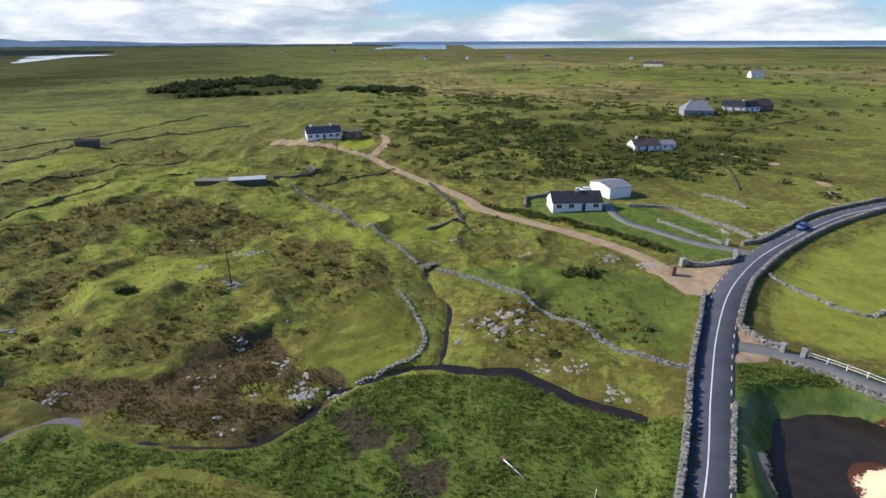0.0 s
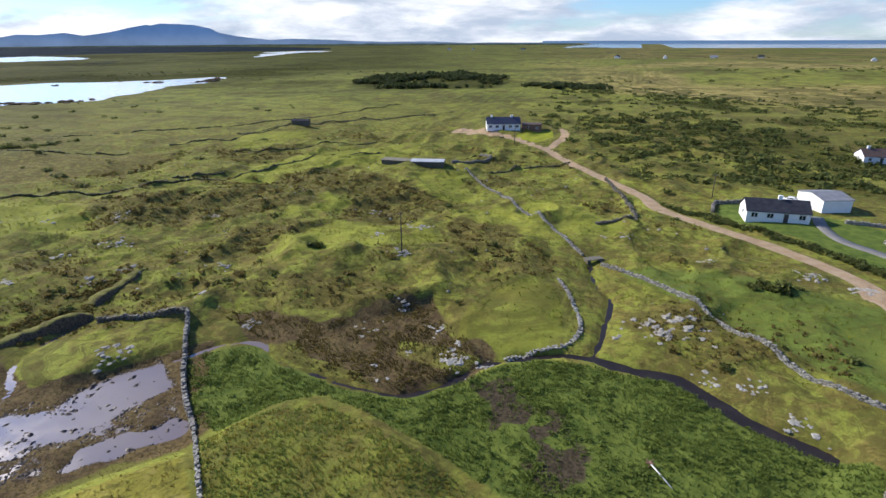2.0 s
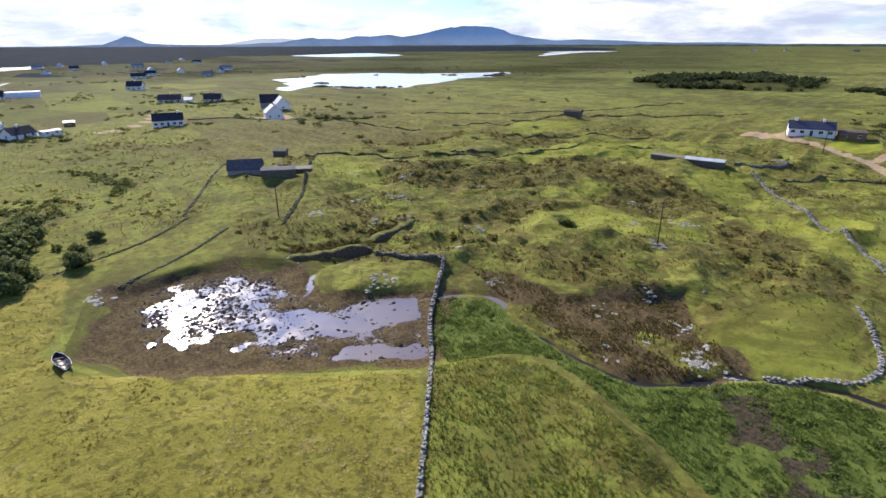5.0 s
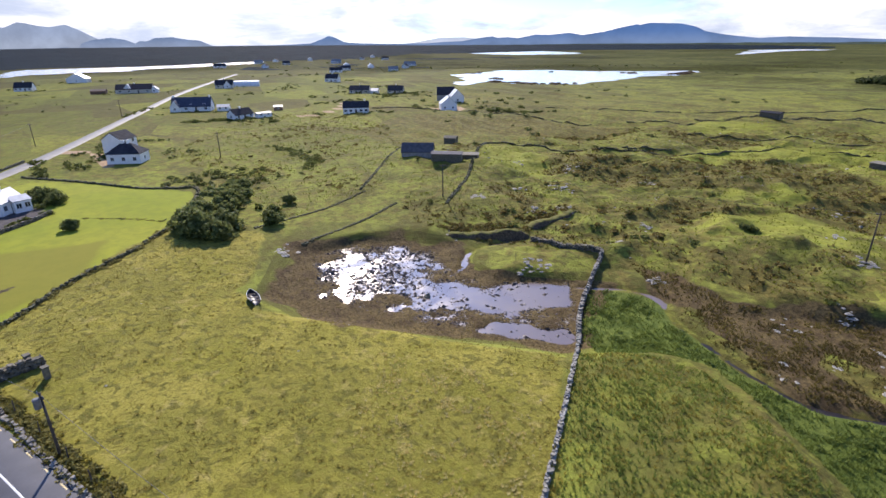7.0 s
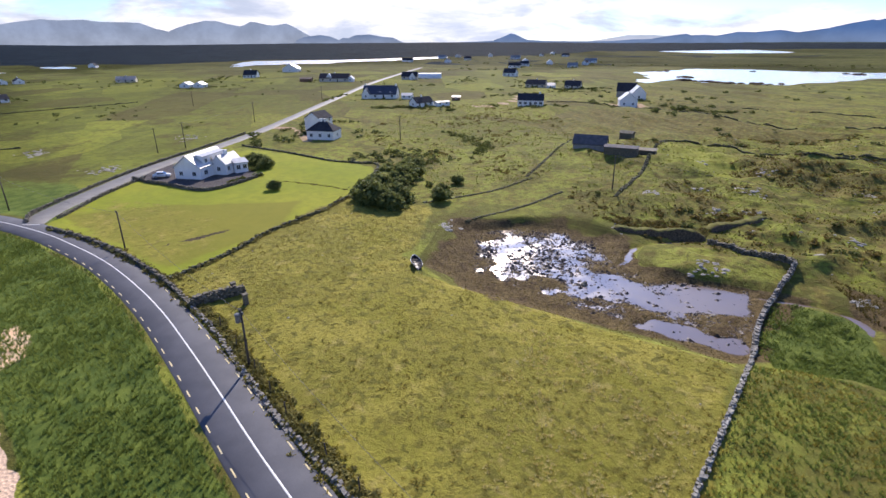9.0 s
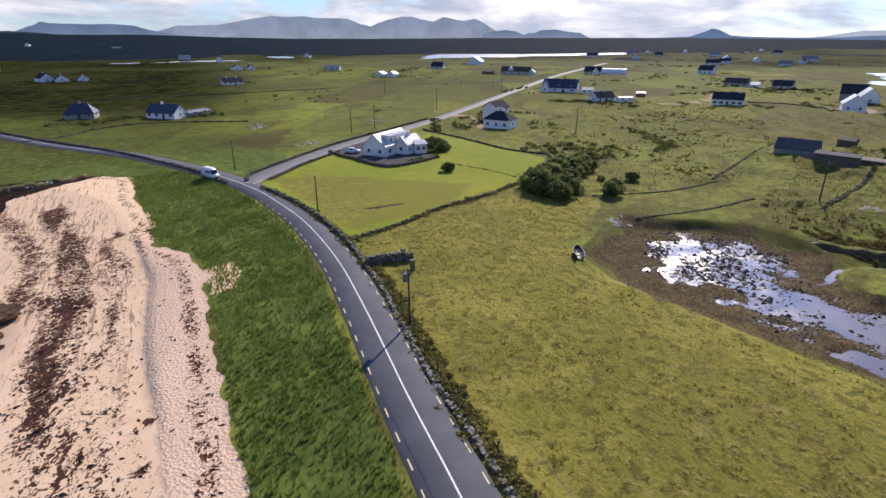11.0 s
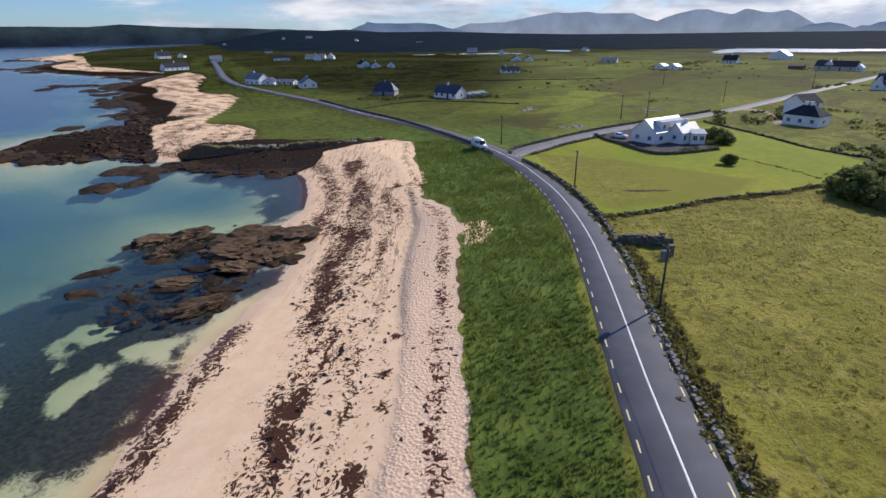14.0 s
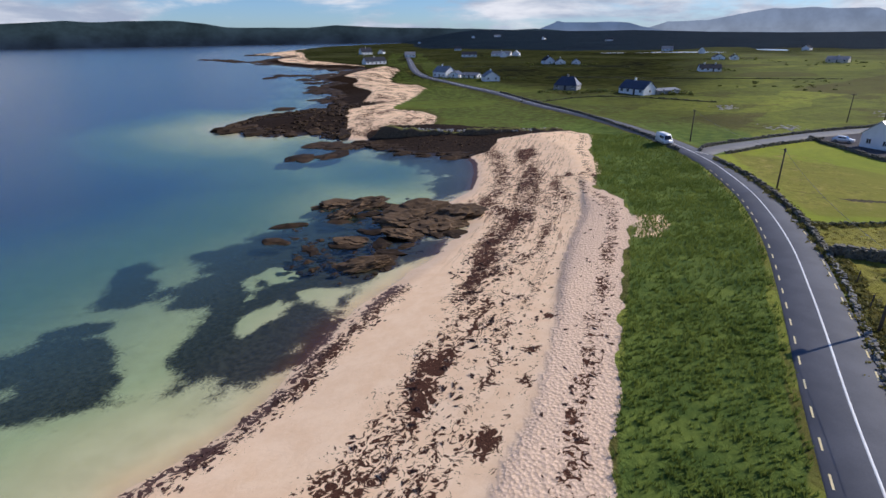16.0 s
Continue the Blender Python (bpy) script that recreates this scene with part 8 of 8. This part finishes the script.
gabled("white house beside another in the fields", (-437.8, -136.6), (-436.6, -129.6), 8, 2.1, 2.0, roof=m_tin, windows=3, chimneys=())
house("white house with slate roof on the far fields", (-559.0, -125.8), (-557.0, -113.2), 9, 2.7, 4.2, roof=m_slate, windows=4)
house("grey farm buildings in the fields", (-505.8, -220.0), (-508.6, -205), 9, 2.3, 2.5, wall=m_cream, roof=m_grey_roof, windows=3)
for k, (x, y) in enumerate([(-760, 210), (-800, 260), (-820, 330), (-770, 300), (-700, 180), (-860, 240), (-680, 250), (-900, 120), (-950, 60), (-650, -420), (-720, -520), (-820, -380), (-567, -834), (-951, -1314), (-1022, -1295), (-965, -1045), (-969, -843), (-896, -1519), (-341, -609), (-384, -775), (-402, -570), (-421, -526), (-1086, 137), (-1150, 176), (-1002, 172), (-1170, 251), (-1031, 268), (-1160, 356), (-1139, 403), (-1278, 422), (-690, 2100), (-590, 2080), (-420, 2200),  (60, 1300), (160, 1350), (-40, 1280), (260, 1400), (420, 1250)]):
    d = Vector((x, y)).normalized()
    s = Vector((-d.y, d.x)) * (3.2 + 0.7 * (k % 3))
    c = Vector((x, y))
    base = max(at_z(x, y), float(slope_z(math.degrees(math.atan2(-x, y)) % 360, c.length)) + 0.6)
    if k % 2:
        gabled("small white gabled house far away", c + s, c - s, 12, 2.8, 3.2, 20 - 13 * (k % 4), roof=(m_slate, m_tin)[k % 4 == 1], windows=2, gable=0, chimneys=(), door=False, z=base)
    else:
        house("small white house far away", c + s * 2, c - s * 2, 8, 2.8, 3.2, roof=(m_slate, m_grey_roof)[k % 4 == 2], windows=3, gable=0, chimneys=(), door=False, z=base)

# shrubs and low hedges round the far houses
r5 = np.random.default_rng(55)
spots = []
for ob in list(bpy.data.objects):
    if ob.parent is None and ob.name.startswith("house") and ob.matrix_basis.translation.to_2d().length > 170:
        c = ob.matrix_basis @ Vector((6, 5, 0))
        for k in range(5):
            a, d = r5.random() * 6.28, 12 + 9 * r5.random()
            side_way = np.array([math.sin(a), -math.cos(a)])
            for j in range(1 + r5.integers(0, 5)):
                spots.append(np.array([c.x + d * math.cos(a), c.y + d * math.sin(a)]) + side_way * 2.4 * j + r5.normal(size=2) * 0.5)
spots = np.array(spots)
spots = spots[(away(spots, SIDE_ROAD) > 6) & (away(spots, ROAD) > 6) & (away(spots, DRIVE) > 4) & (away(spots, DRIVE_LOOP) > 4)]
bushes("hedge", "dark shrubs and low hedges round the far houses", spots, 1.0, 2.4, 57, m_scrub, 26, 0.6)

# ---- poles, posts and wires ----
m_pole = surface("weathered_pole", (0.045, 0.036, 0.028), (0.11, 0.09, 0.07), 2, 0.9, 0.4, 0.01)
m_metal = surface("grey_metal_fitting", (0.10, 0.10, 0.10), (0.20, 0.20, 0.20), 4, 0.5, 0.1, 0.003)
m_wire, n = material("wire")
finish(n, n.mix(n.noise(n.n("ShaderNodeTexCoord").outputs["Object"], 3), (0.05, 0.05, 0.05), (0.10, 0.10, 0.10)), 0.5)


def pole(x, y, high, drum=False, turn=0.0, lean=0.0):
    p = thing("utility_pole", "weathered wooden pole with a grey transformer drum" if drum else "slender weathered wooden utility pole", "pole", pose(x, y, at_z(x, y), lean, 0, turn), "utility poles")
    part("post", rod(bmesh.new(), (0, 0, -0.8), (0, 0, high), 0.15, 0.10, 10), m_pole, p, smooth=True)
    bm = bmesh.new()
    box(bm, -0.7, 0.7, -0.05, 0.05, high - 0.45, high - 0.33, 0.01)
    arm = part("crossarm", bm, m_pole, p)
    for o in (-0.6, 0, 0.6):
        part("insulator", rod(bmesh.new(), (o, 0, high - 0.33), (o, 0, high - 0.12), 0.05, 0.035, 8), m_metal, arm)
    if drum:
        bm = rod(bmesh.new(), (0, -0.38, high - 1.4), (0, -0.38, high - 0.5), 0.30, 0.30, 14)
        rod(bm, (0, -0.38, high - 0.5), (0, -0.38, high - 0.42), 0.33, 0.2, 14)
        part("transformer", bm, m_metal, p, "grey drum transformer", smooth=False)
    return p


POLES = [(-41, 93.5, 8.7, 0, 60), (-106.2, 48.0, 7.6, 0, 80), (-48.0, -18.4, 6.9, 1, 30), (-87.4, -46.6, 6.6, 0, 40), (-115.0, -80.5, 7.5, 0, 60), (-184, -66, 8.5, 0, 80), (-243, -55, 8.5, 0, 80), (-187, 5.5, 8.5, 0, 80),
         (-176, -72, 8.0, 0, 80), (-320, -32, 8.5, 0, 80), (-44, 222, 8, 0, 20), (25, 160, 7, 0, 20), (160, 300, 8, 0, 20), (-310, -100, 8, 0, 60)]
for x, y, high, drum, turn in POLES:
    pole(x, y, high, bool(drum), turn)


def cable(a, b, sag):
    c = bpy.data.curves.new("cable", "CURVE")
    c.dimensions, c.bevel_depth, c.bevel_resolution = "3D", 0.018, 1
    s = c.splines.new("POLY")
    s.points.add(15)
    for k, pt in enumerate(s.points):
        u = k / 15
        q = Vector(a).lerp(Vector(b), u)
        pt.co = (q.x, q.y, q.z - 4 * sag * u * (1 - u), 1)
    ob = new("cable", c)
    c.materials.append(m_wire)
    return tagged(ob, "thin dark overhead wire", "cable", "overhead wires")


tops = {k: (x, y, at_z(x, y) + high - 0.3) for k, (x, y, high, *_) in enumerate(POLES)}
for a, b in ((0, 1), (2, 3), (3, 4), (5, 6)):
    cable(tops[a], tops[b], 1.0)
cable(tops[2], (-5, 8, 8.0), 1.2)

post_bm = bmesh.new()
box(post_bm, -0.05, 0.05, -0.05, 0.05, -0.3, 1.25, 0.01)
first_post = part("fence_post", post_bm, m_pole, None)
tagged(first_post, "weathered wooden fence post in the roadside hedge", "post", "fence posts")
line = curve([(-24.8, -3.4), (-33.2, -9.2), (-39.2, -13.3), (-47.0, -17.6), (-57.2, -23.6), (-63, -27.6)], 4.2)
for k, (x, y) in enumerate(line):
    m = pose(x, y, at_z(x, y) + 0.25, 3 * math.sin(k * 7), 4 * math.cos(k * 5), 30)
    if k == 0:
        first_post.matrix_basis = m
    else:
        copy_thing(first_post, m)

# gate pillars
def pillar(x, y, high, wide, mat, label, turn=0.0):
    p = thing("gate_pillar", label, "pillar", pose(x, y, at_z(x, y), 0, 0, turn), "gate pillars")
    bm = bmesh.new()
    box(bm, -wide / 2, wide / 2, -wide / 2, wide / 2, -0.3, high, 0.03)
    part("shaft", bm, mat, p)
    bm = bmesh.new()
    box(bm, -wide / 2 - 0.08, wide / 2 + 0.08, -wide / 2 - 0.08, wide / 2 + 0.08, high, high + 0.14, 0.03)
    part("cap", bm, mat, p)


pillar(46.8, 99.3, 1.9, 1.0, m_brown_wall, "square brown stone gate pillar", 20)
pillar(50.9, 104.2, 1.7, 1.0, m_grey_wall, "square grey stone gate pillar", 20)
pillar(64.6, 109.0, 1.3, 0.8, m_grey_wall, "low grey stone pillar at the driveway", 40)
pillar(66.4, 116.0, 1.3, 0.8, m_grey_wall, "low grey stone pillar at the driveway", 40)
pillar(52.2, 70.5, 1.4, 0.7, m_grey_wall, "grey stone pillar at the lane", 40)
pillar(54.4, 68.9, 1.4, 0.7, m_grey_wall, "grey stone pillar at the lane", 40)
pillar(-66.9, -24.2, 1.4, 0.6, m_dark_stone, "dark stone gateway pillar in the field", 30)
pillar(-63.0, -21.8, 1.4, 0.6, m_dark_stone, "dark stone gateway pillar in the field", 30)

rail = thing("fence", "white wooden post and rail fence along the lane", "fence", Matrix.Identity(4))
m_rail = surface("white_rail_paint", (0.55, 0.55, 0.50), (0.72, 0.72, 0.67), 2, 0.7, 0.2, 0.004)
fence_line = curve([(55, 68.6), (58.4, 65.2), (61.5, 61.4), (64.5, 57.5)], 1.9)
for k, (x, y) in enumerate(fence_line):
    bm = bmesh.new()
    box(bm, x - 0.06, x + 0.06, y - 0.06, y + 0.06, 0.3, 1.75)
    part("post", bm, m_rail, rail)
for (x0, y0), (x1, y1) in zip(fence_line, fence_line[1:]):
    for z in (1.15, 1.6):
        part("rail", rod(bmesh.new(), (x0, y0, z), (x1, y1, z), 0.06, 0.06, 6), m_rail, rail)

# ---- vehicles and the boat ----
m_white_car = surface("white_car_paint", (0.72, 0.72, 0.72), (0.80, 0.80, 0.80), 1, 0.25, 0.02, 0.001)
m_blue_car = surface("blue_car_paint", (0.03, 0.09, 0.24), (0.05, 0.13, 0.32), 1, 0.25, 0.02, 0.001)
m_tyre = surface("tyre_rubber", (0.012, 0.012, 0.012), (0.03, 0.03, 0.03), 6, 0.85, 0.2, 0.004)
m_rim = surface("wheel_metal", (0.35, 0.35, 0.36), (0.5, 0.5, 0.51), 6, 0.35, 0.1, 0.002)
m_lamp = surface("headlight_glass", (0.6, 0.6, 0.6), (0.8, 0.8, 0.8), 6, 0.15, 0.05, 0.002)
m_tail = surface("tail_light_glass", (0.35, 0.02, 0.015), (0.5, 0.04, 0.03), 6, 0.2, 0.05, 0.002)


def vehicle(name, label, x, y, z, turn, outline, wide, paint, wheels, glass, side_glass):
    """A car from its side outline (length, height), drawn in towards the roof, with wheels, glass and lights."""
    car = thing(name, label, name, pose(x, y, z, 0, 0, turn), "vehicles")
    bm = bmesh.new()
    top = max(h for _, h in outline)
    rings = []
    for s in (-1, 1):
        rings.append([bm.verts.new((u, s * wide / 2 * (1 - 0.13 * max(0, (h - 0.9) / (top - 0.9)) if top > 0.9 else 1), h)) for u, h in outline])
    bm.faces.new(rings[0])
    bm.faces.new(rings[1][::-1])
    k = len(outline)
    for i in range(k):
        bm.faces.new([rings[0][(i + 1) % k], rings[0][i], rings[1][i], rings[1][(i + 1) % k]])
    bmesh.ops.recalc_face_normals(bm, faces=bm.faces[:])
    bmesh.ops.bevel(bm, geom=bm.edges[:], offset=0.06, segments=2, affect="EDGES")
    body = part("body", bm, paint, car, smooth=True)
    for u in wheels:
        for s in (-1, 1):
            o = s * (wide / 2 - 0.08)
            tyre = part("wheel", rod(bmesh.new(), (u, o - 0.11, 0.33), (u, o + 0.11, 0.33), 0.33, 0.33, 18), m_tyre, car, "black tyre")
            part("rim", rod(bmesh.new(), (u, o + s * 0.06, 0.33), (u, o + s * 0.125, 0.33), 0.20, 0.18, 14), m_rim, tyre)
    for (u0, h0), (u1, h1) in glass:
        bm = bmesh.new()
        d = Vector((u1 - u0, 0, h1 - h0))
        nrm = Vector((-d.z, 0, d.x)).normalized() * 0.02
        if nrm.z < 0:
            nrm = -nrm
        q = [(u0, -wide * 0.41, h0), (u0, wide * 0.41, h0), (u1, wide * 0.38, h1), (u1, -wide * 0.38, h1)]
        lo, hi = [bm.verts.new(p) for p in q], [bm.verts.new(Vector(p) + nrm) for p in q]
        bm.faces.new(hi)
        for i in range(4):
            bm.faces.new([lo[i], lo[(i + 1) % 4], hi[(i + 1) % 4], hi[i]])
        part("windscreen", bm, m_pane, car, "dark glass")
    for u0, u1, h0, h1 in side_glass:
        for s in (-1, 1):
            bm = bmesh.new()
            yy = s * (wide / 2 * (1 - 0.13 * max(0, ((h0 + h1) / 2 - 0.9) / (top - 0.9))))
            box(bm, u0, u1, yy - 0.03, yy + 0.03, h0, h1, 0.01)
            part("side_window", bm, m_pane, car, "dark glass")
    L0, L1 = min(u for u, _ in outline), max(u for u, _ in outline)
    for s in (-1, 1):
        for u, mat, nm in ((L1 - 0.03, m_lamp, "headlight"), (L0 + 0.03, m_tail, "tail_light")):
            bm = bmesh.new()
            box(bm, u - 0.05, u + 0.05, s * wide * 0.36 - 0.16, s * wide * 0.36 + 0.16, 0.68, 0.86, 0.02)
            part(nm, bm, mat, car)
    return car


VAN = [(-2.5, 0.35), (2.45, 0.35), (2.55, 0.9), (2.0, 1.15), (1.35, 2.05), (1.0, 2.3), (-2.4, 2.35), (-2.55, 1.2)]
CAR = [(-2.05, 0.3), (2.05, 0.3), (2.15, 0.62), (1.95, 0.85), (1.05, 1.0), (0.45, 1.45), (-1.1, 1.5), (-1.9, 1.05), (-2.1, 0.9)]
vehicle("van", "white delivery van driving on the coast road", -105.4, -80.9, ROAD_Z + 0.02, 62, VAN, 2.0, m_white_car, (-1.55, 1.6), [((2.0, 1.17), (1.37, 2.03))], [(0.75, 1.5, 1.3, 1.85), (-0.3, 0.6, 1.35, 1.9)])
vehicle("car", "blue car on the road bend", 90.0, 125.6, ROAD_Z + 0.02, 37, [(u * 1.05, h * 1.1) for u, h in CAR], 1.85, m_blue_car, (-1.35, 1.35), [((1.08, 1.12), (0.5, 1.58)), ((-1.95, 1.2), (-1.2, 1.62))], [(-0.9, -0.1, 1.12, 1.48), (0.0, 0.65, 1.12, 1.45)])
vehicle("car", "white car parked beside the villa", -140.3, -58.6, at_z(-140.3, -58.6), 100, CAR, 1.8, m_white_car, (-1.3, 1.3), [((1.05, 1.02), (0.47, 1.44)), ((-1.88, 1.08), (-1.14, 1.5))], [(-0.9, -0.1, 1.05, 1.38), (0.0, 0.6, 1.05, 1.35)])
vehicle("car", "white car parked behind the bungalow", 44.5, 162.5, at_z(44.5, 162.5), 160, CAR, 1.8, m_white_car, (-1.3, 1.3), [((1.05, 1.02), (0.47, 1.44)), ((-1.88, 1.08), (-1.14, 1.5))], [(-0.9, -0.1, 1.05, 1.38), (0.0, 0.6, 1.05, 1.35)])
vehicle("car", "white car parked near the dormered house", -333, 20, at_z(-333, 20), 30, CAR, 1.8, m_white_car, (-1.3, 1.3), [((1.05, 1.02), (0.47, 1.44)), ((-1.88, 1.08), (-1.14, 1.5))], [(-0.9, -0.1, 1.05, 1.38), (0.0, 0.6, 1.05, 1.35)])


def rowing_boat(x, y, z, turn, tip):
    boat = thing("rowing_boat", "small dark rowing boat with white gunwale on grass", "boat", pose(x, y, z, tip, 0, turn))
    st = np.linspace(-1, 1, 13)
    shell = []
    bm = bmesh.new()
    for inner in (0, 1):
        rows = []
        for s in st:
            half = 0.86 * (1 - max(0, s) ** 2.2) * (1 - 0.28 * max(0, -s) ** 2) + 0.02 - 0.05 * inner
            keel, gun = 0.06 + 0.22 * max(0, s) ** 3 + 0.06 * inner, 0.62 + 0.22 * s * s
            rows.append([bm.verts.new((2.3 * s, half * math.sin(a), keel + (gun - keel) * (1 - math.cos(a) ** 1.5 if abs(a) < 1.5708 else 1))) for a in np.linspace(-1.57, 1.57, 9)])
        for a, b in zip(rows, rows[1:]):
            for i in range(8):
                q = [a[i], a[i + 1], b[i + 1], b[i]]
                bm.faces.new(q if inner else q[::-1])
        shell.append(rows)
    for a, b in ((0, 0), (8, 8)):
        for k in range(12):
            bm.faces.new([shell[0][k][a], shell[0][k + 1][a], shell[1][k + 1][a], shell[1][k][a]])
    for i in range(8):
        bm.faces.new([shell[0][0][i], shell[0][0][i + 1], shell[1][0][i + 1], shell[1][0][i]])
    bmesh.ops.recalc_face_normals(bm, faces=bm.faces[:])
    part("hull", bm, m_door, boat, "dark tarred hull", smooth=True)
    for u, w_ in ((-1.3, 0.66), (-0.1, 0.8), (1.0, 0.6)):
        bm = bmesh.new()
        box(bm, u - 0.14, u + 0.14, -w_, w_, 0.42, 0.47, 0.01)
        part("thwart", bm, m_pole, boat, "weathered wooden thwart")
    for s in (-1, 1):
        bm = bmesh.new()
        for k in range(12):
            a, b = shell_line(st[k], s), shell_line(st[k + 1], s)
            rod(bm, a, b, 0.032, 0.032, 6)
        part("gunwale", bm, m_frame, boat, "white gunwale")


def shell_line(s, side_):
    half = 0.86 * (1 - max(0, s) ** 2.2) * (1 - 0.28 * max(0, -s) ** 2) + 0.0
    return (2.3 * s, side_ * half, 0.64 + 0.22 * s * s)


rowing_boat(-73.8, 1.6, at_z(-73.8, 1.6) + 0.02, 184, 8)

# culvert where the wall meets the gully
culvert = thing("culvert", "small dark stone culvert over the stream", "bridge", pose(-3.2, 106.8, at_z(-6.5, 108) - 0.55, 0, 0, 35))
for x in (-1.5, 1.5):
    bm = bmesh.new()
    box(bm, x - 0.35, x + 0.35, -0.9, 0.9, -1.6, 0.7, 0.05)
    part("abutment", bm, m_dark_stone, culvert)
bm = bmesh.new()
box(bm, -1.9, 1.9, -0.9, 0.9, 0.7, 0.9, 0.04)
part("slab", bm, m_dark_stone, culvert)

# a bleached branch with its root in the reeds
branch = thing("driftwood", "bleached broken branch lying in the reeds", "branch", pose(6.9, 49.3, at_z(6.9, 49.3) + 0.45))
part("limb", rod(bmesh.new(), (0, 0, 0), (2.1, -2.9, -0.1), 0.09, 0.05, 8), m_frame, branch, "pale bare limb", smooth=True)
bm = bmesh.new()
for k in range(7):
    rod(bm, (0, 0, 0), (0.5 * math.cos(k * 0.9), 0.5 * math.sin(k * 0.9), 0.35 * math.sin(k * 2.3)), 0.16, 0.04, 6)
part("root", bm, m_brown_wall, branch, "brown tangled root")

# a thin bleached stake standing in the reeds
stake = thing("stake", "thin bleached wooden stake standing in the reeds", "stake", pose(16.0, 43.0, at_z(16.0, 43.0), 3, 2, 0))
part("shaft", rod(bmesh.new(), (0, 0, -0.4), (0, 0, 2.3), 0.06, 0.045, 8), m_frame, stake, smooth=True)

# ---- single stones of the nearest walls ----
shapes = []
for k in range(8):
    v, f = stones(np.zeros((1, 3)), np.ones((1, 3)), np.zeros(1), 900 + k)
    shapes.append((v, f))
cache = {}
for wall, pos, size, turn, mat, single in WALLS:
    for i in np.where(single)[0]:
        key = (int(i) % 8, mat.name)
        if key not in cache:
            me = mesh_from("stone", *shapes[key[0]])
            me.materials.append(mat)
            cache[key] = me
        ob = child("stone", cache[key], wall)
        ob.matrix_basis = Matrix.LocRotScale(Vector(pos[i]), Euler((0, 0, turn[i])), Vector(size[i]))
